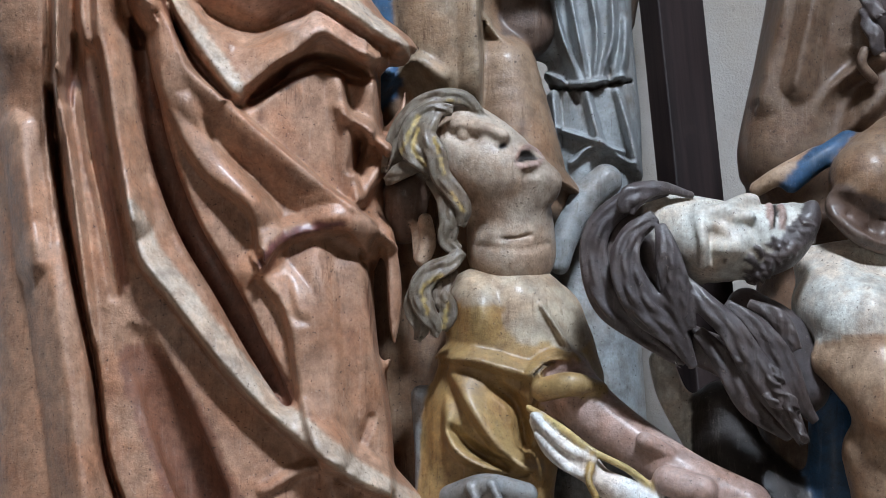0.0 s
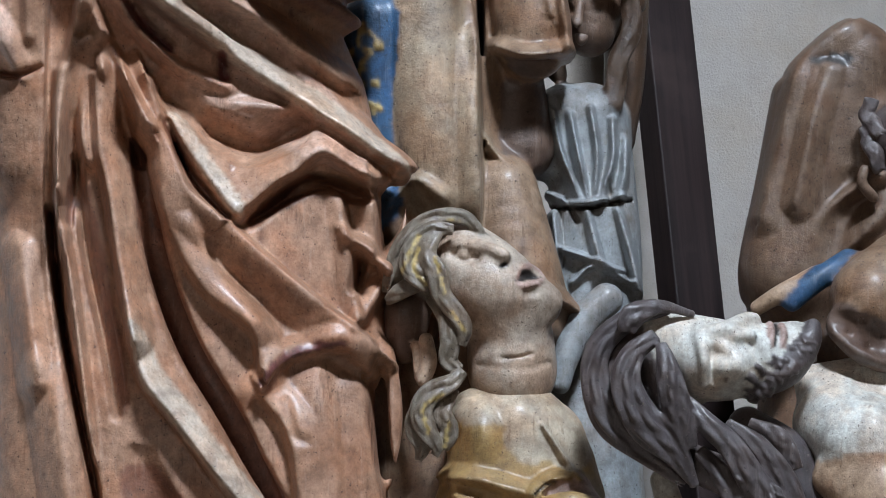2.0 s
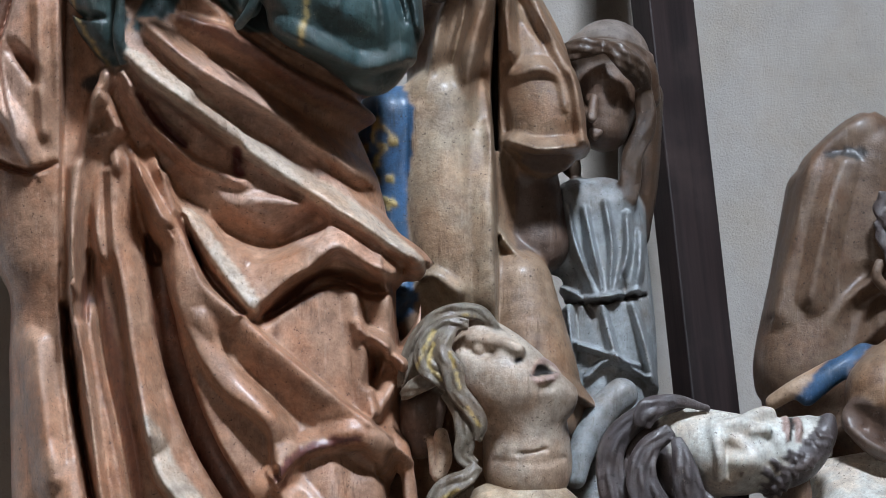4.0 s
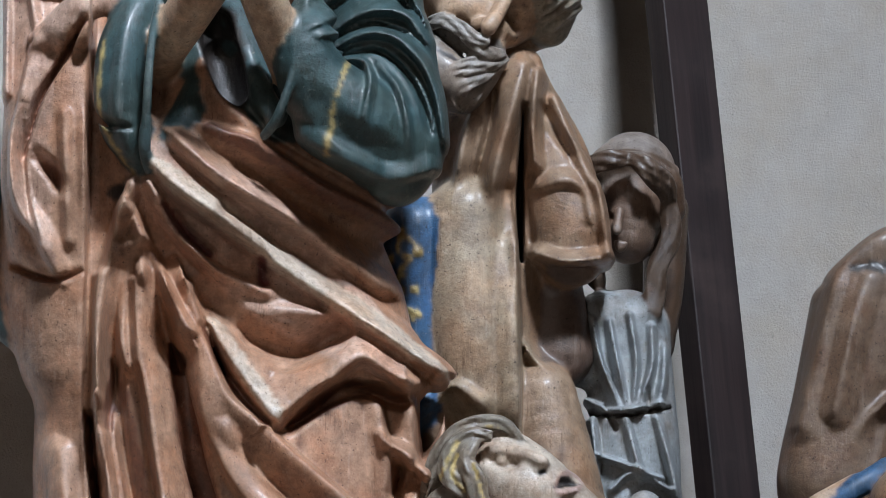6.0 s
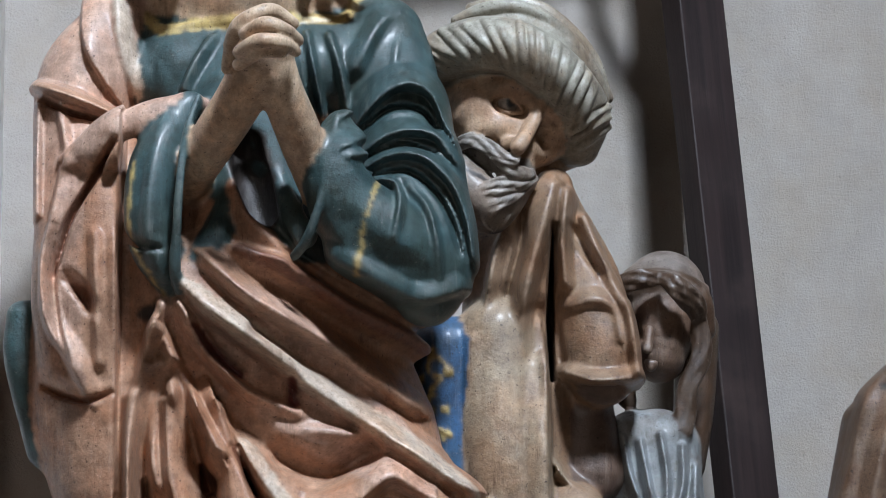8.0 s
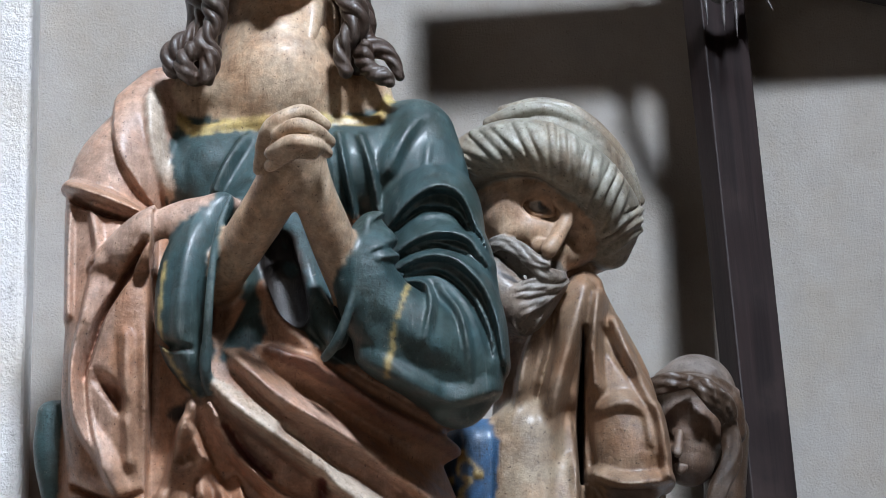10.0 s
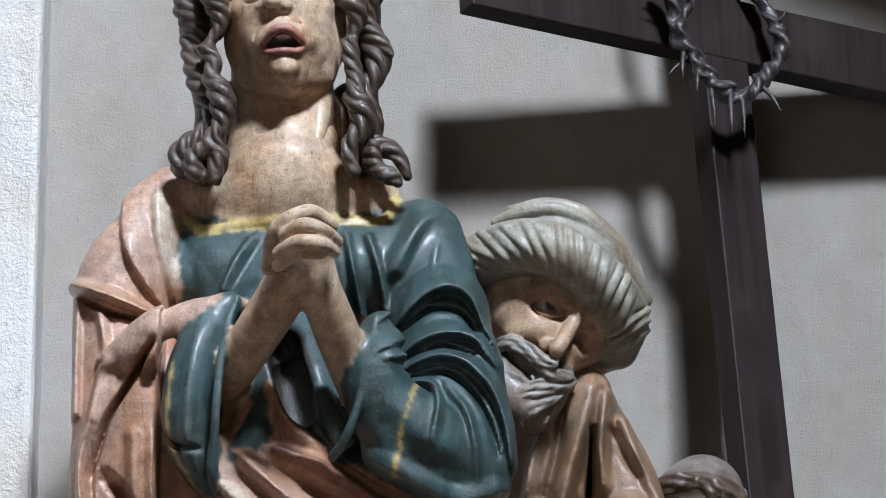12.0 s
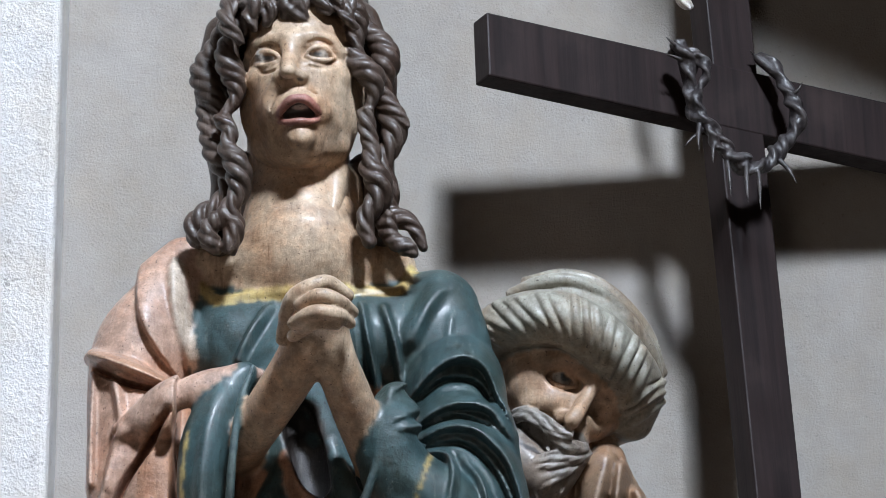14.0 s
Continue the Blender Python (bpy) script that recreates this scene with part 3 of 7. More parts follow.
c.fold(None, 0.0134, 0.0134, 0.080, (-0.139, 0.979, -0.031), (-0.121, 0.907, -0.042), (-0.096, 0.819, -0.052))
c.fold(None, 0.0316, 0.0134, 0.080, (0.149, 0.882, 0.021), (0.196, 0.859, 0.021), (0.276, 0.812, 0.016))
# hem of the tunic beside the mantle
c.add("green", .02, (-0.369, 0.010, 1.076, 0.0244), (-0.372, 0.010, 1.011, 0.0227), (-0.342, 0.020, 0.882, 0.0194))
c.cut("dark", .01, (-0.198, -0.120, 1.056, 0.0104), (-0.169, -0.130, 1.060, 0.0064))
# chest and shoulders
c.body("green", .03, (-0.142, -0.020, 1.427, 0.0611), (0.005, -0.020, 1.428, 0.0652), (0.134, 0.000, 1.434, 0.0653))
c.body("green", .03, (-0.058, -0.040, 1.348, 0.0973), (-0.023, -0.040, 1.184, 0.1049))
c.body("green", .03, (-0.173, 0.000, 1.473, 0.0393), (-0.062, -0.010, 1.468, 0.0408), (0.085, 0.000, 1.476, 0.0425), (0.142, 0.010, 1.495, 0.0459))
c.add("skin", .03, (-0.171, 0.010, 1.547, 0.0444), (-0.063, -0.020, 1.538, 0.0507), (0.043, 0.000, 1.551, 0.0443), (0.075, 0.020, 1.552, 0.0378))
c.add("skin", .03, (-0.065, 0.030, 1.779, 0.0730), (-0.059, 0.025, 1.675, 0.0777), (-0.052, 0.000, 1.575, 0.0919))
c.fold(None, 0.0079, 0.0079, 0.110, (0.038, 1.477, 0.010), (0.048, 1.423, 0.020), (0.062, 1.357, 0.015))
c.fold(None, 0.0079, 0.0095, 0.110, (0.070, 1.473, 0.010), (0.087, 1.415, 0.020), (0.098, 1.349, 0.015))
c.fold(None, 0.0063, 0.0063, 0.110, (0.014, 1.469, 0.010), (0.024, 1.415, 0.015), (0.031, 1.373, 0.010))
c.fold(None, 0.0158, 0.0063, 0.110, (-0.099, 1.468, 0.010), (-0.119, 1.430, 0.020), (-0.138, 1.388, 0.015))
c.fold(None, 0.0063, 0.0063, 0.110, (-0.027, 1.472, 0.010), (-0.021, 1.423, 0.015), (-0.025, 1.381, 0.010))
c.fold(None, 0.0237, 0.0158, 0.110, (0.111, 1.424, 0.015), (0.143, 1.491, 0.020), (0.167, 1.507, 0.010))
c.fold(None, 0.0095, 0.0095, 0.110, (0.168, 1.458, 0.010), (0.160, 1.408, 0.015), (0.144, 1.383, 0.010))
c.tint("gold", (-0.202, -0.011, 1.521, 0.0066), (-0.186, -0.030, 1.499, 0.0082), (-0.166, -0.047, 1.486, 0.0098), (-0.109, -0.055, 1.492, 0.0098), (-0.052, -0.067, 1.495, 0.0089), (0.037, -0.044, 1.502, 0.0098), (0.085, -0.039, 1.503, 0.0098), (0.098, -0.027, 1.515, 0.0090), (0.107, -0.007, 1.542, 0.0082), flat=3)
c.add("gold", .006, (-0.196, -0.017, 1.513, 0.0049), (-0.167, -0.045, 1.487, 0.0057), (-0.109, -0.053, 1.493, 0.0057), (-0.052, -0.065, 1.496, 0.0057), (0.036, -0.042, 1.502, 0.0057), (0.089, -0.033, 1.505, 0.0057), (0.106, -0.005, 1.538, 0.0049))
# draped cloth on the shoulder
# shoulder cloth in the same rosy tone, lightened as if nearer the light
c.body("mantle_rose_lit", 0.02, (-0.220, 0.010, 1.561, 0.0319), (-0.245, 0.000, 1.495, 0.0509), (-0.284, -0.010, 1.422, 0.0652), (-0.293, -0.025, 1.344, 0.0618), (-0.286, -0.040, 1.258, 0.0633), (-0.292, -0.050, 1.173, 0.0585), (-0.296, -0.045, 1.084, 0.0569), (-0.288, -0.035, 1.005, 0.0523))
c.fold(None, 0.0824, 0.0031, 0.11, (-0.288, 1.536, 0.014), (-0.283, 1.474, 0.018), (-0.268, 1.429, 0.020), (-0.219, 1.362, 0.012))
# raised strip on the shoulder, lightened as if lit
c.fold("mantle_lit_gesso", 0.0314, 0.0110, 0.11, (-0.236, 1.533, 0.010), (-0.228, 1.466, 0.012), (-0.208, 1.392, 0.008))
c.fold("mantle", 0.0204, 0.0055, 0.11, (-0.350, 1.395, 0.026), (-0.308, 1.377, 0.034), (-0.253, 1.356, 0.030), (-0.211, 1.341, 0.014))
# sunk line below the roll, shade painted into it
c.fold("mantle_shade_brown", 0.0039, 0.0071, 0.11, (-0.340, 1.379, -0.016), (-0.297, 1.356, -0.030), (-0.237, 1.343, -0.018))
c.fold(None, 0.0126, 0.0078, 0.11, (-0.314, 1.362, 0.012), (-0.307, 1.329, 0.016), (-0.302, 1.297, 0.010))
c.fold(None, 0.0078, 0.0110, 0.11, (-0.345, 1.371, 0.010), (-0.344, 1.288, 0.016), (-0.343, 1.206, 0.014))
# the end of the mantle, hung over the forearm
c.add("mantle_rose_lit", 0.01, (-0.307, -0.105, 1.282, 0.0078), (-0.266, -0.125, 1.299, 0.0141), (-0.221, -0.138, 1.322, 0.0195), (-0.173, -0.142, 1.343, 0.0195), (-0.128, -0.140, 1.356, 0.0117), (-0.106, -0.130, 1.357, 0.0070))
c.cut("mantle_shade_brown", 0.004, (-0.299, -0.128, 1.261, 0.0047), (-0.272, -0.140, 1.268, 0.0055), (-0.242, -0.150, 1.287, 0.0047))
c.fold("mantle", 0.0039, 0.0824, 0.11, (-0.222, 1.302, 0.020), (-0.226, 1.249, 0.038), (-0.227, 1.144, 0.044), (-0.227, 1.022, 0.040), (-0.230, 0.926, 0.030), (-0.231, 0.814, 0.020))
# crease and pockets of the hanging end, their shade in the colour
c.fold("mantle_shade_brown", 0.0047, 0.0094, 0.11, (-0.229, 1.297, -0.016), (-0.264, 1.243, -0.028), (-0.292, 1.197, -0.030), (-0.306, 1.155, -0.024), (-0.318, 1.113, -0.012))
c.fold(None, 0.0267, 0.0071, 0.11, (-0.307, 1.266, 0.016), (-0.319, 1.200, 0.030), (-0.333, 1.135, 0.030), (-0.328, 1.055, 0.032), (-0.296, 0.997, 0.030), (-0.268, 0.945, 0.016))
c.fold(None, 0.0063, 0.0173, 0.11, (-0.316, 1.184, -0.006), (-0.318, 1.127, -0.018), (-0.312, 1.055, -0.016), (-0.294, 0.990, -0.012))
c.fold("mantle_shade_brown", 0.0173, 0.0110, 0.11, (-0.297, 1.110, -0.010), (-0.275, 1.085, -0.030), (-0.262, 1.061, -0.008))
c.fold("mantle_shade_brown", 0.0047, 0.0078, 0.11, (-0.333, 0.968, -0.010), (-0.301, 0.950, -0.022), (-0.268, 0.940, -0.026), (-0.233, 0.950, -0.008))
c.fold(None, 0.0126, 0.0126, 0.11, (-0.257, 1.168, 0.010), (-0.254, 1.071, 0.014), (-0.250, 0.990, 0.010))
# the arm on the far side: shoulder, sleeve, gathered folds
c.body("green", .02, (0.150, 0.000, 1.485, 0.0556), (0.161, -0.010, 1.424, 0.0636), (0.169, -0.040, 1.334, 0.0664), (0.178, -0.070, 1.245, 0.0692))
c.body("green", .02, (0.209, -0.080, 1.266, 0.0562), (0.218, -0.100, 1.164, 0.0591), (0.210, -0.100, 1.091, 0.0479))
c.body("green", .02, (0.226, -0.100, 1.123, 0.0511), (0.154, -0.150, 1.154, 0.0651), (0.099, -0.180, 1.200, 0.0538), (0.080, -0.200, 1.257, 0.0395), (0.086, -0.180, 1.305, 0.0270))
c.fold(None, 0.0431, 0.0039, 0.1, (0.110, 1.336, 0.010), (0.140, 1.367, 0.022), (0.176, 1.388, 0.028), (0.213, 1.379, 0.026), (0.237, 1.329, 0.016))
c.fold(None, 0.0031, 0.0110, 0.1, (0.125, 1.337, -0.008), (0.160, 1.362, -0.018), (0.204, 1.359, -0.018), (0.225, 1.329, -0.010))
c.fold(None, 0.0267, 0.0047, 0.1, (0.104, 1.277, 0.008), (0.144, 1.306, 0.016), (0.184, 1.317, 0.022), (0.221, 1.310, 0.020), (0.242, 1.285, 0.010))
c.fold(None, 0.0031, 0.0078, 0.1, (0.128, 1.285, -0.006), (0.176, 1.302, -0.013), (0.222, 1.289, -0.010))
c.fold(None, 0.0204, 0.0047, 0.1, (0.112, 1.261, 0.008), (0.160, 1.280, 0.018), (0.204, 1.274, 0.024), (0.242, 1.240, 0.024), (0.264, 1.191, 0.018), (0.275, 1.134, 0.010))
c.fold(None, 0.0031, 0.0094, 0.1, (0.130, 1.256, -0.005), (0.184, 1.261, -0.014), (0.224, 1.228, -0.017), (0.248, 1.183, -0.014), (0.259, 1.140, -0.006))
c.fold(None, 0.0110, 0.0063, 0.1, (0.135, 1.249, 0.006), (0.163, 1.239, 0.015), (0.173, 1.200, 0.015), (0.165, 1.150, 0.004))
c.fold(None, 0.0078, 0.0094, 0.1, (0.186, 1.238, 0.006), (0.213, 1.199, 0.014), (0.226, 1.147, 0.010), (0.229, 1.103, 0.004))
c.fold(None, 0.0267, 0.0047, 0.1, (0.025, 1.142, 0.010), (0.105, 1.105, 0.016), (0.193, 1.069, 0.018), (0.256, 1.085, 0.012))
c.fold(None, 0.0235, 0.0235, 0.1, (0.105, 1.168, -0.006), (0.145, 1.127, -0.010), (0.193, 1.111, -0.006))
c.tint("gold", (0.142, -0.200, 1.231, 0.0025), (0.127, -0.200, 1.176, 0.0025), (0.110, -0.200, 1.091, 0.0025), flat=12)
# near-black in the sleeve mouth paints the shade inside it
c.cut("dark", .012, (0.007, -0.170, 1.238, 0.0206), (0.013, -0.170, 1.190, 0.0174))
c.add("green", 0.006, (0.085, -0.205, 1.324, 0.0039), (0.076, -0.228, 1.263, 0.0054), (0.064, -0.230, 1.202, 0.0062), (0.045, -0.215, 1.149, 0.0077), (0.026, -0.190, 1.127, 0.0070))
c.add("green", 0.01, (0.000, -0.125, 1.260, 0.0063), (0.016, -0.140, 1.204, 0.0172), (0.039, -0.150, 1.162, 0.0171))
# the near sleeve, open at the cuff
c.add("green", 0.02, (-0.124, -0.140, 1.357, 0.0140), (-0.165, -0.150, 1.283, 0.0358), (-0.177, -0.158, 1.208, 0.0389), (-0.170, -0.155, 1.143, 0.0342), (-0.147, -0.140, 1.094, 0.0140))
c.add("green", 0.008, (-0.110, -0.185, 1.357, 0.0039), (-0.125, -0.212, 1.302, 0.0054), (-0.133, -0.220, 1.236, 0.0062), (-0.137, -0.215, 1.173, 0.0069), (-0.139, -0.195, 1.120, 0.0070), (-0.137, -0.170, 1.080, 0.0054))
c.add("green", 0.012, (-0.060, -0.125, 1.275, 0.0070), (-0.072, -0.135, 1.205, 0.0156), (-0.092, -0.145, 1.151, 0.0218), (-0.123, -0.145, 1.103, 0.0140))
c.cut("green", 0.008, (-0.099, -0.205, 1.235, 0.0170), (-0.108, -0.205, 1.183, 0.0185), (-0.112, -0.205, 1.138, 0.0124))
# cuff hollow, its shade put in as near-black colour
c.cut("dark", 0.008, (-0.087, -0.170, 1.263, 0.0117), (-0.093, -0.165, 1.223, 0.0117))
c.fold(None, 0.0314, 0.0126, 0.1, (-0.165, 1.316, 0.004), (-0.175, 1.242, 0.010), (-0.180, 1.161, 0.012), (-0.162, 1.103, 0.006))
c.fold(None, 0.0078, 0.0063, 0.1, (-0.211, 1.161, -0.004), (-0.190, 1.143, -0.016), (-0.163, 1.137, -0.008))
c.tint("gold", (-0.201, -0.180, 1.264, 0.0025), (-0.207, -0.190, 1.194, 0.0025), (-0.203, -0.190, 1.153, 0.0025), (-0.186, -0.180, 1.117, 0.0025), (-0.157, -0.170, 1.077, 0.0025), flat=12)
# recess between the forearms, coloured near-black for the shade there
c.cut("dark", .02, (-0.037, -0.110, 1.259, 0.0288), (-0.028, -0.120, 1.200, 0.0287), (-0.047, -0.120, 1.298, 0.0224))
c.add("green", .01, (-0.024, -0.090, 1.329, 0.0241), (-0.016, -0.070, 1.292, 0.0322))
# forearms and clasped fingers
c.add("skin", .012, (-0.129, -0.130, 1.242, 0.0288), (-0.084, -0.220, 1.291, 0.0332), (-0.047, -0.270, 1.338, 0.0338), (-0.024, -0.310, 1.385, 0.0313))
c.add("skin", .012, (0.060, -0.150, 1.227, 0.0270), (0.036, -0.220, 1.286, 0.0316), (0.010, -0.280, 1.344, 0.0298), (-0.001, -0.310, 1.385, 0.0281))
c.add("skin", .012, (-0.024, -0.320, 1.405, 0.0328), (-0.001, -0.320, 1.408, 0.0313))
c.add("skin", .003, (-0.060, -0.350, 1.391, 0.0093), (-0.047, -0.370, 1.414, 0.0116), (-0.021, -0.380, 1.428, 0.0116), (0.001, -0.370, 1.435, 0.0109), (0.027, -0.350, 1.422, 0.0093))
c.add("skin", .003, (-0.037, -0.380, 1.400, 0.0101), (-0.010, -0.400, 1.410, 0.0108), (0.017, -0.390, 1.404, 0.0101), (0.035, -0.360, 1.396, 0.0085))
c.add("skin", .003, (-0.045, -0.380, 1.375, 0.0101), (-0.017, -0.405, 1.385, 0.0108), (0.014, -0.395, 1.384, 0.0100), (0.032, -0.360, 1.380, 0.0078))
c.add("skin", .003, (-0.047, -0.360, 1.362, 0.0093), (-0.015, -0.390, 1.373, 0.0100), (0.013, -0.385, 1.374, 0.0093))
c.add("skin", .004, (-0.061, -0.340, 1.386, 0.0086), (-0.064, -0.320, 1.366, 0.0094))
# head, thrown back
c = Carving((-0.248, -0.236, 1.502), (0.176, 0.169, 2.045), 0.0021)
c.add("skin", 0.02, (-0.050, 0.010, 1.671, 0.0669), (-0.049, 0.020, 1.580, 0.0702))
c.add("hair", 0.02, (-0.059, 0.030, 1.896, 0.1023), (-0.061, 0.050, 1.958, 0.0978))
# brow, cheeks, jaw
c.add("skin", 0.02, (-0.057, -0.050, 1.855, 0.0774), (-0.056, -0.058, 1.806, 0.0781), (-0.056, -0.064, 1.757, 0.0694), (-0.056, -0.072, 1.732, 0.0488))
c.add("skin", 0.02, (-0.124, -0.035, 1.820, 0.0206), (-0.119, -0.035, 1.765, 0.0238), (-0.108, -0.042, 1.723, 0.0221))
c.add("skin", 0.02, (0.008, -0.035, 1.826, 0.0206), (0.004, -0.035, 1.766, 0.0238), (-0.003, -0.042, 1.724, 0.0221))
c.add("skin", 0.02, (-0.098, -0.050, 1.712, 0.0205), (-0.054, -0.085, 1.703, 0.0236), (-0.012, -0.050, 1.713, 0.0205))
c.add("skin", 0.014, (-0.053, -0.122, 1.709, 0.0196))
c.add("hair", 0.02, (-0.141, 0.030, 1.701, 0.0272), (-0.136, 0.030, 1.616, 0.0320))
c.add("hair", 0.02, (0.036, 0.030, 1.703, 0.0240), (0.039, 0.030, 1.617, 0.0288))
c.add("skin", 0.02, (0.001, -0.040, 1.846, 0.0222), (0.004, -0.045, 1.801, 0.0237), (-0.003, -0.050, 1.753, 0.0253), (-0.014, -0.055, 1.726, 0.0221))
c.add("skin", 0.02, (-0.116, -0.040, 1.836, 0.0222), (-0.112, -0.045, 1.766, 0.0221))
c.add("skin", 0.02, (-0.099, 0.000, 1.668, 0.0286), (-0.106, 0.010, 1.586, 0.0319))
c.add("skin", 0.02, (0.000, 0.000, 1.669, 0.0271), (0.006, 0.010, 1.587, 0.0319))
# sockets, brows drawn up to the middle, nose
c.cut(None, 0.012, (-0.123, -0.096, 1.830, 0.0102), (-0.105, -0.115, 1.830, 0.0133), (-0.085, -0.125, 1.829, 0.0086))
c.cut(None, 0.012, (-0.047, -0.131, 1.833, 0.0086), (-0.029, -0.128, 1.835, 0.0133), (-0.008, -0.117, 1.831, 0.0102))
c.add("skin", 0.01, (-0.132, -0.073, 1.847, 0.0063), (-0.118, -0.095, 1.854, 0.0071), (-0.098, -0.112, 1.858, 0.0070), (-0.080, -0.120, 1.857, 0.0063))
c.add("skin", 0.01, (-0.058, -0.124, 1.857, 0.0063), (-0.036, -0.121, 1.862, 0.0070), (-0.013, -0.113, 1.857, 0.0070), (0.003, -0.102, 1.843, 0.0063))
c.add("skin", 0.012, (-0.070, -0.122, 1.854, 0.0102), (-0.070, -0.131, 1.830, 0.0094), (-0.071, -0.142, 1.810, 0.0109), (-0.071, -0.150, 1.800, 0.0117))
c.add("skin", 0.006, (-0.086, -0.132, 1.796, 0.0094), (-0.081, -0.138, 1.798, 0.0078))
c.add("skin", 0.006, (-0.051, -0.140, 1.794, 0.0094), (-0.056, -0.143, 1.797, 0.0078))
c.cut("dark", 0.003, (-0.077, -0.145, 1.783, 0.0043), (-0.081, -0.143, 1.787, 0.0031))
c.cut("dark", 0.003, (-0.060, -0.149, 1.782, 0.0043), (-0.055, -0.148, 1.786, 0.0031))
# eyes turned up, with heavy lids
c.add("eye", 0.002, (-0.106, -0.099, 1.834, 0.0149))
c.add("eye", 0.002, (-0.028, -0.111, 1.838, 0.0149))
c.tint("iris", (-0.104, -0.115, 1.831, 0.0059), flat=2)
c.tint("iris", (-0.031, -0.127, 1.835, 0.0059), flat=2)
c.add("skin", 0.003, (-0.126, -0.086, 1.831, 0.0031), (-0.117, -0.101, 1.837, 0.0043), (-0.102, -0.116, 1.838, 0.0047), (-0.089, -0.122, 1.832, 0.0039), (-0.083, -0.123, 1.825, 0.0023))
c.add("skin", 0.003, (-0.047, -0.127, 1.830, 0.0023), (-0.040, -0.128, 1.839, 0.0039), (-0.027, -0.125, 1.844, 0.0047), (-0.015, -0.119, 1.840, 0.0043), (-0.007, -0.110, 1.832, 0.0031))
c.add("skin", 0.003, (-0.125, -0.087, 1.830, 0.0024), (-0.111, -0.110, 1.819, 0.0039), (-0.095, -0.121, 1.819, 0.0039), (-0.083, -0.123, 1.825, 0.0023))
c.add("skin", 0.003, (-0.047, -0.127, 1.829, 0.0023), (-0.034, -0.129, 1.824, 0.0039), (-0.018, -0.124, 1.824, 0.0039), (-0.007, -0.110, 1.831, 0.0024))
c.cut(None, 0.004, (-0.124, -0.094, 1.818, 0.0017), (-0.108, -0.114, 1.806, 0.0019), (-0.090, -0.125, 1.807, 0.0017))
c.cut(None, 0.004, (-0.041, -0.132, 1.812, 0.0017), (-0.023, -0.127, 1.811, 0.0019), (-0.006, -0.116, 1.820, 0.0017))
c.cut(None, 0.004, (-0.121, -0.095, 1.849, 0.0016), (-0.103, -0.114, 1.850, 0.0019), (-0.086, -0.123, 1.843, 0.0016))
c.cut(None, 0.004, (-0.044, -0.127, 1.849, 0.0016), (-0.027, -0.123, 1.855, 0.0019), (-0.011, -0.116, 1.849, 0.0016))
c.cut(None, 0.004, (-0.076, -0.121, 1.862, 0.0016), (-0.073, -0.118, 1.872, 0.0016))
c.cut(None, 0.004, (-0.064, -0.123, 1.862, 0.0016), (-0.065, -0.119, 1.873, 0.0016))
# open mouth, teeth, furrows beside it
c.cut(None, 0.02, (-0.078, -0.150, 1.771, 0.0070), (-0.055, -0.156, 1.770, 0.0070), (-0.033, -0.148, 1.772, 0.0070))
c.add("skin", 0.012, (-0.087, -0.118, 1.750, 0.0141), (-0.071, -0.128, 1.760, 0.0141), (-0.055, -0.132, 1.763, 0.0141), (-0.037, -0.127, 1.761, 0.0141), (-0.022, -0.116, 1.751, 0.0141))
c.cut("dark", 0.004, (-0.079, -0.128, 1.740, 0.0055), (-0.067, -0.136, 1.744, 0.0086), (-0.052, -0.138, 1.745, 0.0101), (-0.038, -0.135, 1.745, 0.0086), (-0.029, -0.127, 1.743, 0.0055))
c.add("lip", 0.004, (-0.088, -0.119, 1.737, 0.0039), (-0.079, -0.137, 1.746, 0.0055), (-0.067, -0.146, 1.757, 0.0070), (-0.056, -0.149, 1.760, 0.0062), (-0.043, -0.146, 1.758, 0.0070), (-0.031, -0.136, 1.748, 0.0055), (-0.023, -0.118, 1.741, 0.0039))
c.add("lip", 0.004, (-0.087, -0.118, 1.735, 0.0031), (-0.072, -0.134, 1.728, 0.0047), (-0.054, -0.141, 1.728, 0.0055), (-0.036, -0.134, 1.730, 0.0047), (-0.023, -0.117, 1.740, 0.0031))
c.add("eye", 0.002, (-0.064, -0.128, 1.754, 0.0039), (-0.054, -0.131, 1.754, 0.0047), (-0.045, -0.128, 1.754, 0.0039))
c.add("skin", 0.008, (-0.091, -0.127, 1.786, 0.0055), (-0.101, -0.116, 1.767, 0.0063), (-0.101, -0.106, 1.744, 0.0055))
c.add("skin", 0.008, (-0.042, -0.128, 1.789, 0.0055), (-0.024, -0.118, 1.774, 0.0063), (-0.010, -0.100, 1.755, 0.0055))
c.cut(None, 0.005, (-0.087, -0.140, 1.775, 0.0023), (-0.094, -0.128, 1.755, 0.0023), (-0.094, -0.120, 1.741, 0.0023))
c.cut(None, 0.005, (-0.040, -0.138, 1.778, 0.0023), (-0.023, -0.124, 1.760, 0.0023), (-0.016, -0.114, 1.746, 0.0023))
c.cut(None, 0.01, (-0.071, -0.145, 1.715, 0.0039), (-0.052, -0.150, 1.713, 0.0047), (-0.032, -0.143, 1.716, 0.0039))
c.add("skin", 0.012, (-0.118, -0.088, 1.805, 0.0157))
c.add("skin", 0.012, (-0.002, -0.088, 1.810, 0.0157))
c.add("skin", 0.02, (0.000, -0.030, 1.686, 0.0111), (-0.010, -0.055, 1.612, 0.0126), (-0.032, -0.070, 1.558, 0.0110))
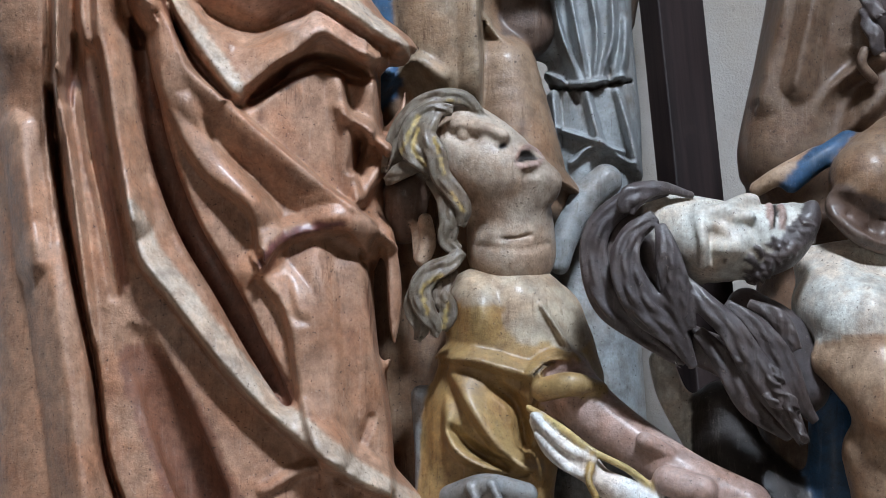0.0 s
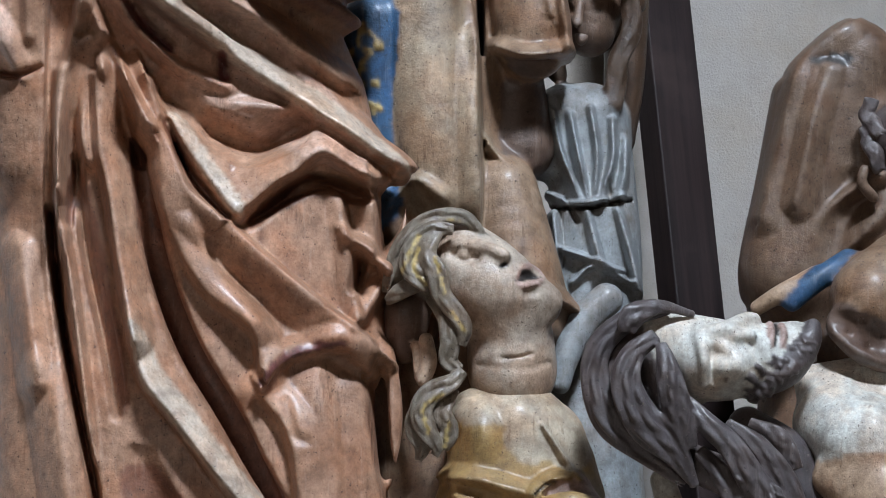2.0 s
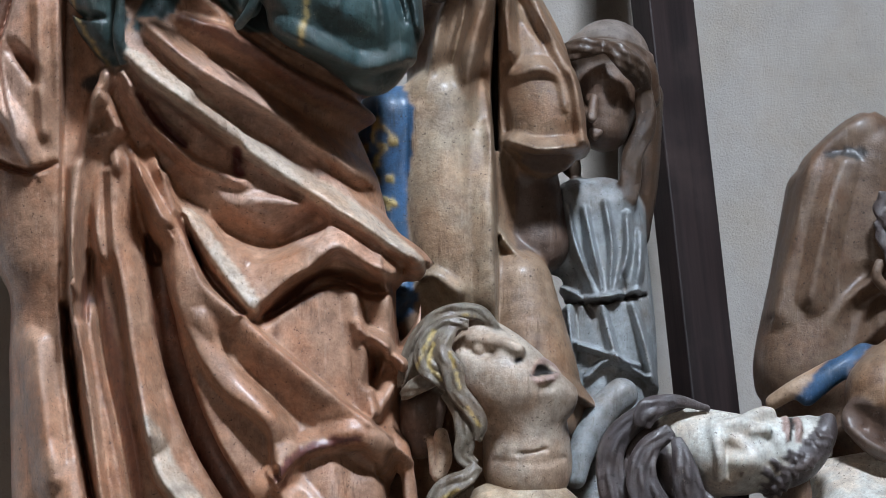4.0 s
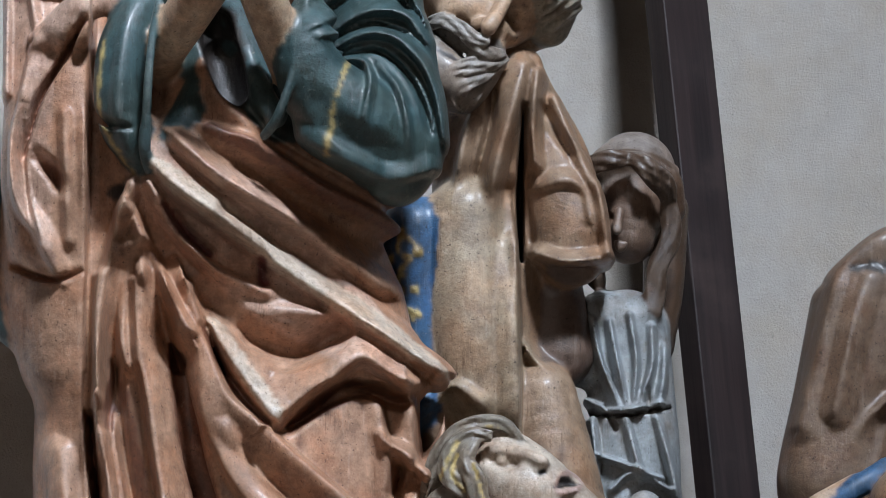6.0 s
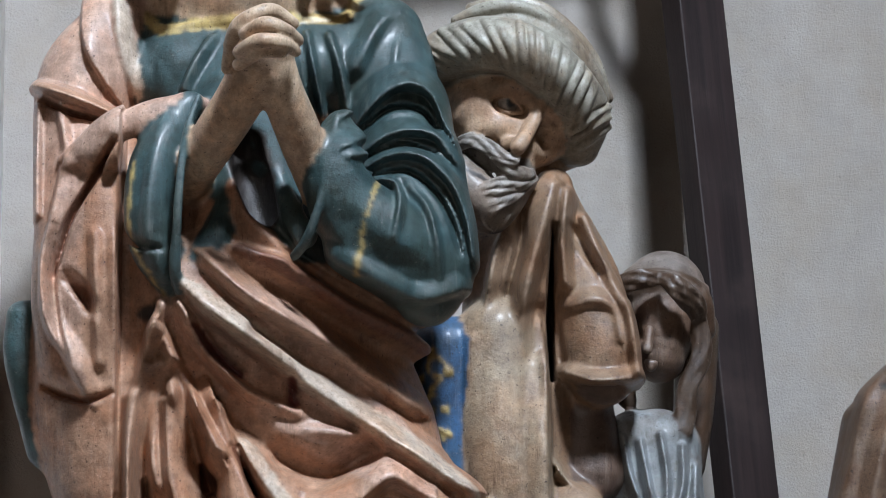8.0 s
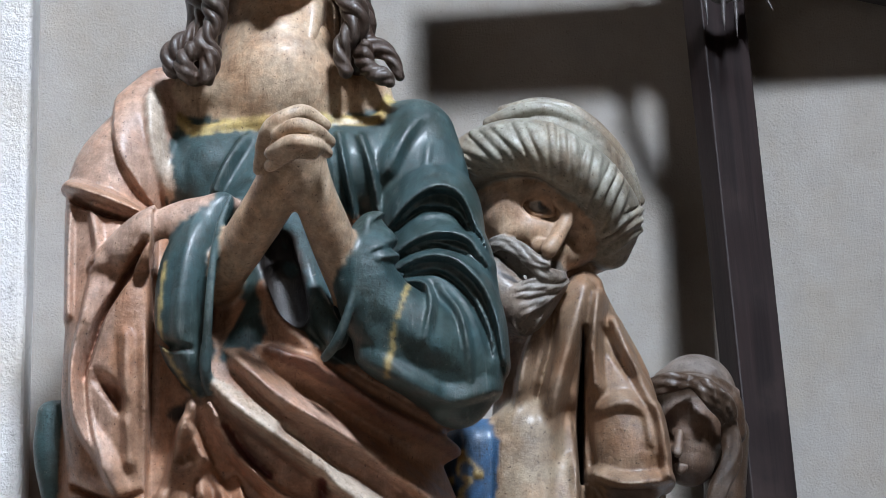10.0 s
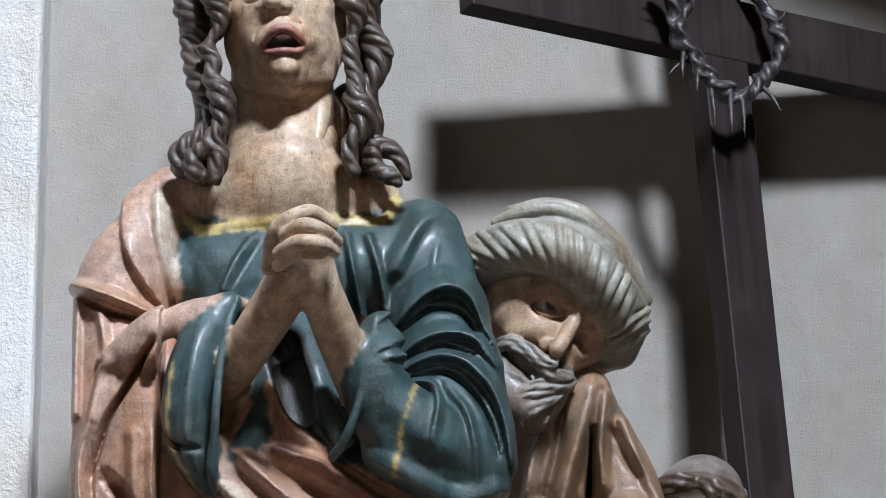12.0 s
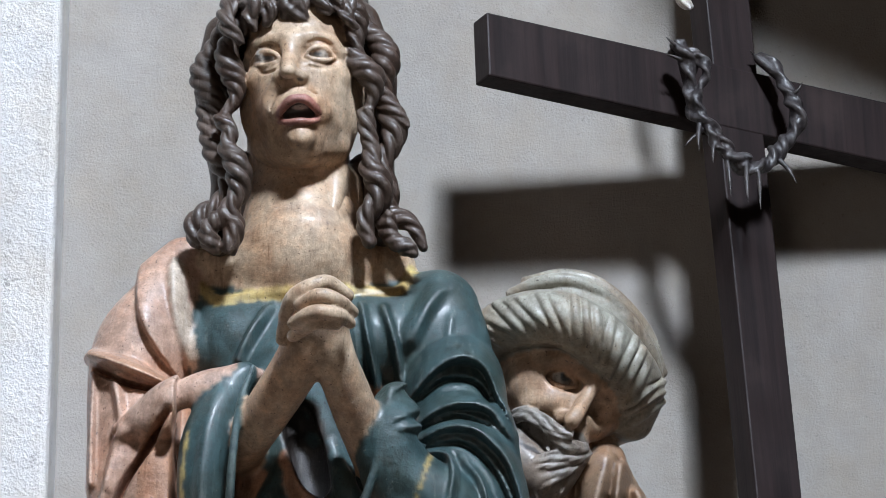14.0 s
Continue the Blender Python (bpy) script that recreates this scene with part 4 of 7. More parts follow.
# thick curled locks
c.add("hair", 0.02, (-0.174, 0.000, 1.899, 0.0271), (-0.187, 0.000, 1.821, 0.0271), (-0.178, -0.010, 1.741, 0.0238), (-0.163, -0.030, 1.659, 0.0222), (-0.169, -0.040, 1.581, 0.0285))
c.add("hair", 0.02, (0.029, 0.000, 1.918, 0.0271), (0.056, 0.000, 1.840, 0.0255), (0.055, -0.010, 1.752, 0.0238), (0.060, -0.030, 1.662, 0.0222), (0.061, -0.030, 1.594, 0.0238))
c.rope("hair", 0.0018, 4, 2.6, (-0.159, -0.030, 1.918, 0.0190), (-0.181, -0.030, 1.873, 0.0198), (-0.190, -0.035, 1.820, 0.0206), (-0.186, -0.045, 1.769, 0.0190), (-0.177, -0.050, 1.734, 0.0158), phase=0.2)
c.rope("hair", 0.0018, 4, 2.6, (-0.190, -0.020, 1.802, 0.0175), (-0.183, -0.040, 1.746, 0.0174), (-0.176, -0.055, 1.699, 0.0205), (-0.163, -0.060, 1.662, 0.0174), (-0.170, -0.070, 1.627, 0.0173), (-0.190, -0.075, 1.590, 0.0220), (-0.191, -0.075, 1.558, 0.0157), phase=1.4)
c.rope("hair", 0.0018, 4, 2.4, (-0.129, -0.070, 1.911, 0.0173), (-0.149, -0.080, 1.867, 0.0181), (-0.161, -0.085, 1.821, 0.0181), (-0.153, -0.085, 1.780, 0.0157), (-0.161, -0.085, 1.751, 0.0118), phase=0.9)
c.rope("hair", 0.0018, 4, 2.4, (-0.164, -0.085, 1.750, 0.0126), (-0.152, -0.090, 1.726, 0.0134), (-0.163, -0.090, 1.701, 0.0165), (-0.150, -0.095, 1.666, 0.0173), (-0.140, -0.095, 1.633, 0.0165), (-0.147, -0.100, 1.606, 0.0165), (-0.138, -0.100, 1.583, 0.0173), (-0.157, -0.100, 1.549, 0.0173), phase=2.4)
c.rope("hair", 0.0018, 3, 1.6, (-0.160, -0.090, 1.609, 0.0141), (-0.177, -0.100, 1.582, 0.0157), (-0.172, -0.095, 1.550, 0.0141), phase=0.4)
c.rope("hair", 0.0018, 4, 2.2, (0.003, -0.070, 1.922, 0.0173), (0.025, -0.080, 1.880, 0.0189), (0.029, -0.085, 1.841, 0.0173), (0.044, -0.085, 1.806, 0.0181), (0.041, -0.080, 1.770, 0.0142), phase=0.5)
c.rope("hair", 0.0018, 4, 2.2, (0.040, -0.085, 1.760, 0.0110), (0.047, -0.085, 1.738, 0.0134), (0.054, -0.085, 1.704, 0.0157), (0.045, -0.090, 1.671, 0.0173), (0.055, -0.090, 1.637, 0.0173), (0.044, -0.090, 1.600, 0.0189), (0.055, -0.090, 1.565, 0.0157), phase=1.7)
c.rope("hair", 0.0018, 4, 2.4, (0.030, -0.040, 1.909, 0.0198), (0.054, -0.045, 1.863, 0.0198), (0.063, -0.050, 1.818, 0.0190), (0.080, -0.055, 1.777, 0.0150), (0.095, -0.055, 1.743, 0.0095), phase=2.6)
c.rope("hair", 0.0018, 4, 2.4, (0.061, -0.040, 1.786, 0.0158), (0.074, -0.050, 1.734, 0.0174), (0.068, -0.055, 1.689, 0.0174), (0.079, -0.060, 1.649, 0.0174), (0.073, -0.065, 1.614, 0.0158), (0.101, -0.070, 1.591, 0.0173), (0.121, -0.070, 1.559, 0.0126), phase=0.1)
c.rope("hair", 0.0018, 3, 1.6, (0.068, -0.080, 1.596, 0.0142), (0.090, -0.085, 1.569, 0.0142), (0.108, -0.085, 1.545, 0.0110), phase=1.1)
c.rope("hair", 0.0018, 3, 1.2, (-0.142, -0.060, 1.945, 0.0134), (-0.131, -0.115, 1.896, 0.0141), (-0.117, -0.118, 1.868, 0.0070), phase=0)
c.rope("hair", 0.0018, 3, 1.2, (-0.110, -0.060, 1.950, 0.0134), (-0.097, -0.115, 1.905, 0.0141), (-0.109, -0.118, 1.875, 0.0070), phase=1.3)
c.rope("hair", 0.0018, 3, 1.2, (-0.086, -0.060, 1.950, 0.0134), (-0.078, -0.115, 1.906, 0.0141), (-0.061, -0.118, 1.882, 0.0070), phase=2.6)
c.rope("hair", 0.0018, 3, 1.2, (-0.049, -0.060, 1.953, 0.0134), (-0.056, -0.115, 1.908, 0.0141), (-0.043, -0.118, 1.882, 0.0070), phase=3.9)
c.rope("hair", 0.0018, 3, 1.2, (-0.026, -0.060, 1.951, 0.0134), (-0.029, -0.115, 1.909, 0.0141), (-0.012, -0.118, 1.889, 0.0070), phase=5.2)
c.rope("hair", 0.0018, 3, 1.2, (0.000, -0.060, 1.946, 0.0134), (0.009, -0.115, 1.900, 0.0141), (0.028, -0.118, 1.878, 0.0070), phase=6.5)
c.rope("hair", 0.0018, 3, 1.2, (-0.151, -0.060, 1.933, 0.0134), (-0.160, -0.115, 1.882, 0.0141), (-0.142, -0.118, 1.849, 0.0070), phase=7.8)
c.rope("hair", 0.0018, 3, 1.2, (-0.123, -0.060, 1.959, 0.0134), (-0.122, -0.115, 1.912, 0.0141), (-0.131, -0.118, 1.881, 0.0070), phase=9.1)
c.rope("hair", 0.0018, 3, 1.2, (-0.069, -0.060, 1.959, 0.0134), (-0.065, -0.115, 1.917, 0.0141), (-0.082, -0.118, 1.885, 0.0070), phase=10.4)
c.rope("hair", 0.0018, 3, 1.2, (-0.012, -0.060, 1.955, 0.0134), (-0.011, -0.115, 1.917, 0.0141), (0.003, -0.118, 1.891, 0.0070), phase=11.7)
statue("statue", [body, c], (-0.250, 0.030, 1.800), painted, "painted wooden standing mourner in salmon mantle and green tunic", "statue")

# The bearded man in the turban
c = body = Carving((-0.223, -0.184, 0.044), (0.179, 0.144, 1.345), 0.0035)
# robe
c.body("robe", .03, (-0.042, 0.000, 1.191, 0.0663), (-0.033, 0.000, 1.006, 0.0826), (-0.054, 0.000, 0.757, 0.0945), (-0.045, 0.000, 0.430, 0.1063), (-0.045, 0.000, 0.188, 0.1142), flat=.75)
c.body("blue", .02, (-0.136, -0.040, 1.049, 0.0493), (-0.144, -0.040, 0.916, 0.0492), (-0.144, -0.040, 0.793, 0.0491))
c.body("robe", .02, (0.024, -0.060, 1.287, 0.0280), (0.005, -0.050, 1.232, 0.0495), (-0.021, -0.030, 1.152, 0.0578))
c.body("robe", .02, (0.037, -0.030, 1.261, 0.0281), (0.070, -0.030, 1.152, 0.0512), (0.090, -0.040, 1.058, 0.0543), (0.094, -0.040, 1.017, 0.0510))
c.fold(None, 0.0190, 0.0079, 0.070, (0.002, 1.289, 0.010), (-0.055, 1.205, 0.025), (-0.073, 1.130, 0.030), (-0.081, 1.081, 0.020))
c.fold(None, 0.0174, 0.0269, 0.070, (0.023, 1.281, 0.020), (0.006, 1.214, 0.030), (-0.018, 1.122, 0.035), (-0.026, 1.039, 0.030), (-0.022, 0.940, 0.030), (-0.010, 0.826, 0.030))
c.fold(None, 0.0111, 0.0095, 0.070, (-0.022, 1.264, -0.015), (-0.026, 1.197, -0.020), (-0.047, 1.114, -0.025), (-0.055, 1.056, -0.015))
c.fold(None, 0.0063, 0.0316, 0.070, (0.006, 1.072, 0.020), (0.012, 0.990, 0.030), (0.017, 0.826, 0.030))
c.fold("robe_pale", 0.0316, 0.0237, 0.070, (-0.087, 1.056, 0.015), (-0.087, 0.940, 0.020), (-0.072, 0.825, 0.020))
# gap beside the sleeve, painted near-black for its shade
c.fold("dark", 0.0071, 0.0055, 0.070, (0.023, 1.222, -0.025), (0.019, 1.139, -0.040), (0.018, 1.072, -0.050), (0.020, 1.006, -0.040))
c.fold(None, 0.0174, 0.0111, 0.070, (0.042, 1.272, 0.020), (0.035, 1.197, 0.030), (0.039, 1.139, 0.025))
c.fold(None, 0.0095, 0.0126, 0.070, (0.052, 1.222, -0.010), (0.084, 1.172, -0.015), (0.125, 1.123, -0.010))
c.fold(None, 0.0126, 0.0126, 0.070, (0.068, 1.239, 0.015), (0.096, 1.164, 0.025), (0.131, 1.098, 0.025), (0.145, 1.007, 0.020))
c.fold(None, 0.0237, 0.0095, 0.070, (0.050, 1.106, 0.010), (0.084, 1.112, 0.015), (0.112, 1.098, 0.010), (0.120, 1.056, 0.010))
c.fold(None, 0.0237, 0.0047, 0.070, (0.038, 1.006, 0.025), (0.084, 0.990, 0.030), (0.145, 0.998, 0.025))
c.cut("stump", .01, (0.068, -0.070, 0.974, 0.0196), (0.109, -0.070, 0.977, 0.0180))
# brown mass put in for the shade under the sleeve end
c.add("stump", .02, (0.070, 0.020, 0.976, 0.0414), (0.078, 0.020, 0.876, 0.0496))
# dark backing added so that no lit wall shows through the slit
c.add("stump", .01, (0.026, 0.050, 1.243, 0.0251), (0.023, 0.050, 1.133, 0.0333), (0.025, 0.050, 0.964, 0.0365))
c.body("robe_pale", .02, (-0.060, -0.040, 1.069, 0.0576), (-0.049, -0.050, 0.901, 0.0638), (-0.037, -0.050, 0.802, 0.0572))
c.fold(None, 0.0063, 0.0316, 0.070, (0.013, 1.016, 0.015), (0.013, 0.893, 0.025), (0.017, 0.745, 0.025))
c.fold(None, 0.0237, 0.0063, 0.070, (0.028, 0.868, 0.015), (0.068, 0.827, 0.025), (0.116, 0.777, 0.020))
# hollow of the robe, shaded by colour too
c.fold("mantle_shade_brown", 0.0095, 0.0126, 0.070, (0.043, 0.778, -0.020), (0.075, 0.761, -0.030), (0.100, 0.753, -0.020))
c.add("robe", .02, (0.053, -0.030, 0.804, 0.0492), (0.068, -0.030, 0.688, 0.0654), (0.092, -0.030, 0.622, 0.0572))
c.fold(None, 0.0158, 0.0158, 0.070, (-0.111, 0.787, 0.010), (-0.078, 0.811, 0.015), (-0.038, 0.787, 0.010))
c.fold(None, 0.0237, 0.0055, 0.070, (0.050, 0.680, 0.015), (0.099, 0.655, 0.025), (0.155, 0.626, 0.020))
c.tint("red", (-0.030, -0.135, 0.786, 0.0073), (-0.012, -0.135, 0.794, 0.0065))
# gilded scrolls on the blue cloth
c.add("gold", .002, (-0.153, -0.087, 1.041, 0.0033), (-0.157, -0.084, 1.009, 0.0033), (-0.140, -0.088, 1.000, 0.0033), (-0.157, -0.087, 0.975, 0.0033), (-0.152, -0.087, 0.934, 0.0033), (-0.136, -0.088, 0.909, 0.0033))
c.add("gold", .002, (-0.131, -0.087, 1.008, 0.0073))
c.add("gold", .002, (-0.136, -0.088, 0.954, 0.0057))
c.add("gold", .002, (-0.146, -0.091, 0.925, 0.0041), (-0.128, -0.087, 0.917, 0.0041))
c.add("gold", .002, (-0.169, -0.079, 1.001, 0.0033), (-0.170, -0.080, 0.968, 0.0033), (-0.156, -0.087, 0.934, 0.0033), (-0.152, -0.088, 0.901, 0.0033), (-0.132, -0.087, 0.884, 0.0033))
c.add("gold", .002, (-0.143, -0.088, 1.029, 0.0033), (-0.135, -0.088, 1.018, 0.0033))
# head bowed to the side, wound turban
c = Carving((-0.223, -0.278, 1.166), (0.143, 0.063, 1.601), 0.0021)
c.add("old_skin", .02, (-0.067, -0.080, 1.397, 0.0660), (-0.038, -0.090, 1.349, 0.0510))
c.add("old_skin", .02, (0.003, -0.080, 1.389, 0.0396), (0.012, -0.070, 1.358, 0.0297))
c.add("turban", .02, (-0.039, -0.060, 1.483, 0.0813), (0.003, -0.050, 1.464, 0.0797), (0.037, -0.030, 1.418, 0.0632))
c.add("turban", .012, (-0.153, -0.090, 1.462, 0.0380), (-0.122, -0.130, 1.474, 0.0394), (-0.077, -0.155, 1.479, 0.0410), (-0.032, -0.162, 1.471, 0.0409), (0.010, -0.150, 1.449, 0.0409), (0.043, -0.120, 1.423, 0.0411), (0.069, -0.080, 1.390, 0.0380), (0.062, -0.050, 1.350, 0.0298))
c.cut(None, .003, (-0.195, -0.089, 1.479, 0.0017), (-0.172, -0.130, 1.460, 0.0033), (-0.148, -0.147, 1.445, 0.0037), (-0.126, -0.137, 1.435, 0.0025), (-0.117, -0.120, 1.433, 0.0016))
c.add("turban", .004, (-0.188, -0.115, 1.478, 0.0049), (-0.167, -0.137, 1.462, 0.0066), (-0.143, -0.150, 1.448, 0.0066), (-0.121, -0.133, 1.438, 0.0049))
c.cut(None, .003, (-0.183, -0.124, 1.479, 0.0016), (-0.160, -0.149, 1.463, 0.0033), (-0.136, -0.161, 1.449, 0.0037), (-0.115, -0.152, 1.439, 0.0025), (-0.105, -0.137, 1.437, 0.0016))
c.add("turban", .004, (-0.176, -0.104, 1.488, 0.0049), (-0.154, -0.151, 1.466, 0.0066), (-0.131, -0.157, 1.453, 0.0065), (-0.109, -0.148, 1.441, 0.0049))
c.cut(None, .003, (-0.171, -0.121, 1.486, 0.0016), (-0.148, -0.162, 1.467, 0.0033), (-0.125, -0.170, 1.454, 0.0037), (-0.103, -0.166, 1.443, 0.0025), (-0.094, -0.157, 1.439, 0.0016))
c.add("turban", .004, (-0.164, -0.129, 1.489, 0.0049), (-0.142, -0.162, 1.470, 0.0065), (-0.119, -0.171, 1.458, 0.0065), (-0.098, -0.163, 1.445, 0.0049))
c.cut(None, .003, (-0.149, -0.145, 1.500, 0.0016), (-0.131, -0.175, 1.476, 0.0033), (-0.112, -0.181, 1.457, 0.0037), (-0.094, -0.170, 1.441, 0.0024), (-0.087, -0.148, 1.437, 0.0016))
c.add("turban", .004, (-0.141, -0.151, 1.500, 0.0049), (-0.124, -0.174, 1.478, 0.0065), (-0.105, -0.179, 1.458, 0.0065), (-0.089, -0.164, 1.442, 0.0049))
c.cut(None, .003, (-0.132, -0.164, 1.499, 0.0016), (-0.113, -0.186, 1.478, 0.0033), (-0.094, -0.189, 1.459, 0.0037), (-0.077, -0.177, 1.443, 0.0024), (-0.070, -0.168, 1.437, 0.0016))
c.add("turban", .004, (-0.123, -0.164, 1.501, 0.0049), (-0.107, -0.182, 1.479, 0.0065), (-0.087, -0.185, 1.461, 0.0065), (-0.072, -0.172, 1.444, 0.0049))
c.cut(None, .003, (-0.115, -0.177, 1.500, 0.0016), (-0.096, -0.193, 1.479, 0.0033), (-0.077, -0.197, 1.461, 0.0037), (-0.060, -0.188, 1.445, 0.0024), (-0.052, -0.181, 1.438, 0.0016))
c.add("turban", .004, (-0.106, -0.176, 1.502, 0.0049), (-0.089, -0.191, 1.482, 0.0065), (-0.070, -0.194, 1.464, 0.0065), (-0.054, -0.181, 1.446, 0.0049))
c.cut(None, .003, (-0.086, -0.185, 1.507, 0.0016), (-0.073, -0.201, 1.482, 0.0033), (-0.061, -0.199, 1.459, 0.0037), (-0.050, -0.182, 1.440, 0.0024), (-0.046, -0.169, 1.433, 0.0016))
c.add("turban", .004, (-0.078, -0.181, 1.507, 0.0049), (-0.066, -0.198, 1.482, 0.0065), (-0.054, -0.197, 1.459, 0.0065), (-0.046, -0.180, 1.439, 0.0049))
c.cut(None, .003, (-0.068, -0.193, 1.503, 0.0016), (-0.056, -0.205, 1.479, 0.0033), (-0.043, -0.201, 1.456, 0.0037), (-0.033, -0.189, 1.437, 0.0024), (-0.028, -0.177, 1.429, 0.0016))
c.add("turban", .004, (-0.060, -0.188, 1.504, 0.0049), (-0.049, -0.201, 1.479, 0.0065), (-0.037, -0.197, 1.457, 0.0065), (-0.028, -0.180, 1.436, 0.0049))
c.cut(None, .003, (-0.035, -0.185, 1.508, 0.0016), (-0.031, -0.203, 1.479, 0.0033), (-0.029, -0.202, 1.453, 0.0037), (-0.027, -0.181, 1.432, 0.0024), (-0.027, -0.165, 1.425, 0.0016))
c.add("turban", .004, (-0.027, -0.184, 1.504, 0.0049), (-0.026, -0.199, 1.476, 0.0065), (-0.023, -0.195, 1.451, 0.0065), (-0.023, -0.173, 1.431, 0.0049))
c.cut(None, .003, (-0.018, -0.189, 1.498, 0.0016), (-0.015, -0.203, 1.470, 0.0033), (-0.012, -0.198, 1.445, 0.0037), (-0.011, -0.177, 1.424, 0.0024), (-0.012, -0.160, 1.417, 0.0016))
c.add("turban", .004, (-0.011, -0.185, 1.495, 0.0049), (-0.009, -0.198, 1.467, 0.0065), (-0.007, -0.191, 1.443, 0.0065), (-0.008, -0.169, 1.422, 0.0049))
c.cut(None, .003, (-0.003, -0.193, 1.488, 0.0016), (0.000, -0.201, 1.461, 0.0033), (0.003, -0.194, 1.437, 0.0037), (0.004, -0.173, 1.416, 0.0024), (0.005, -0.157, 1.408, 0.0016))
c.add("turban", .004, (0.005, -0.187, 1.485, 0.0049), (0.006, -0.194, 1.459, 0.0065), (0.009, -0.186, 1.435, 0.0065), (0.009, -0.165, 1.414, 0.0049))
c.cut(None, .003, (0.024, -0.180, 1.479, 0.0016), (0.020, -0.193, 1.451, 0.0033), (0.015, -0.186, 1.427, 0.0037), (0.010, -0.162, 1.408, 0.0024), (0.007, -0.145, 1.401, 0.0016))
c.add("turban", .004, (0.030, -0.169, 1.476, 0.0049), (0.025, -0.186, 1.449, 0.0065), (0.021, -0.178, 1.425, 0.0065), (0.013, -0.151, 1.406, 0.0049))
c.cut(None, .003, (0.037, -0.178, 1.468, 0.0016), (0.033, -0.186, 1.440, 0.0033), (0.029, -0.178, 1.417, 0.0037), (0.024, -0.153, 1.397, 0.0025), (0.020, -0.132, 1.391, 0.0016))
c.add("turban", .004, (0.043, -0.167, 1.463, 0.0049), (0.038, -0.177, 1.438, 0.0065), (0.033, -0.168, 1.414, 0.0065), (0.026, -0.143, 1.394, 0.0049))
c.cut(None, .003, (0.060, -0.157, 1.456, 0.0016), (0.051, -0.171, 1.429, 0.0033), (0.040, -0.166, 1.406, 0.0037), (0.029, -0.141, 1.389, 0.0025), (0.024, -0.118, 1.385, 0.0016))
c.add("turban", .004, (0.064, -0.151, 1.450, 0.0049), (0.054, -0.162, 1.425, 0.0065), (0.044, -0.157, 1.403, 0.0065), (0.031, -0.129, 1.386, 0.0049))
c.cut(None, .003, (0.070, -0.145, 1.443, 0.0016), (0.060, -0.161, 1.415, 0.0033), (0.050, -0.150, 1.394, 0.0037), (0.039, -0.122, 1.377, 0.0025), (0.034, -0.102, 1.372, 0.0016))
c.add("turban", .004, (0.075, -0.139, 1.437, 0.0049), (0.064, -0.151, 1.412, 0.0065), (0.053, -0.141, 1.390, 0.0065), (0.041, -0.108, 1.375, 0.0049))
c.cut(None, .003, (0.079, -0.141, 1.427, 0.0016), (0.070, -0.146, 1.402, 0.0033), (0.060, -0.135, 1.381, 0.0037), (0.049, -0.102, 1.365, 0.0025), (0.044, -0.089, 1.358, 0.0016))
c.add("turban", .004, (0.084, -0.129, 1.423, 0.0049), (0.074, -0.137, 1.399, 0.0066), (0.064, -0.125, 1.377, 0.0066), (0.051, -0.092, 1.362, 0.0049))
c.cut(None, .003, (0.105, -0.092, 1.408, 0.0016), (0.084, -0.126, 1.385, 0.0033), (0.063, -0.130, 1.369, 0.0037), (0.042, -0.093, 1.363, 0.0025), (0.032, -0.097, 1.357, 0.0016))
c.add("turban", .004, (0.105, -0.093, 1.399, 0.0049), (0.084, -0.115, 1.381, 0.0066), (0.063, -0.113, 1.366, 0.0066), (0.041, -0.084, 1.360, 0.0049))
c.cut(None, .003, (0.104, -0.104, 1.391, 0.0016), (0.084, -0.118, 1.372, 0.0033), (0.063, -0.103, 1.361, 0.0037), (0.043, -0.082, 1.351, 0.0025), (0.033, -0.089, 1.345, 0.0016))
c.add("turban", .004, (0.105, -0.091, 1.385, 0.0049), (0.085, -0.105, 1.369, 0.0066), (0.064, -0.094, 1.356, 0.0066), (0.041, -0.076, 1.348, 0.0049))
c.cut(None, .003, (0.105, -0.099, 1.377, 0.0016), (0.085, -0.105, 1.360, 0.0033), (0.064, -0.091, 1.348, 0.0037), (0.043, -0.073, 1.338, 0.0025), (0.033, -0.055, 1.337, 0.0017))
c.add("turban", .004, (0.105, -0.076, 1.373, 0.0050), (0.085, -0.091, 1.357, 0.0066), (0.064, -0.082, 1.343, 0.0066), (0.041, -0.062, 1.335, 0.0050))
c.add("turban", .004, (-0.118, -0.110, 1.525, 0.0083), (-0.073, -0.120, 1.540, 0.0107), (-0.023, -0.120, 1.541, 0.0107), (0.035, -0.100, 1.512, 0.0099), (0.086, -0.070, 1.452, 0.0099), (0.101, -0.050, 1.397, 0.0083))
c.add("turban", .004, (-0.097, -0.080, 1.550, 0.0083), (-0.039, -0.080, 1.560, 0.0108), (0.019, -0.080, 1.542, 0.0108), (0.077, -0.060, 1.488, 0.0100), (0.105, -0.040, 1.425, 0.0083))
c.add("old_skin", .02, (0.046, -0.020, 1.352, 0.0282), (0.013, -0.020, 1.326, 0.0199))
# the face
c.add("old_skin", 0.02, (-0.097, -0.070, 1.413, 0.0484), (-0.069, -0.092, 1.374, 0.0483), (-0.036, -0.098, 1.344, 0.0354))
c.add("old_skin", 0.02, (-0.011, -0.092, 1.408, 0.0418), (0.015, -0.078, 1.381, 0.0322), (0.003, -0.070, 1.346, 0.0274))
c.add("old_skin", 0.02, (-0.028, -0.098, 1.434, 0.0321), (-0.069, -0.098, 1.432, 0.0321))
c.add("old_skin", 0.02, (-0.048, -0.100, 1.390, 0.0354), (-0.024, -0.100, 1.373, 0.0321))
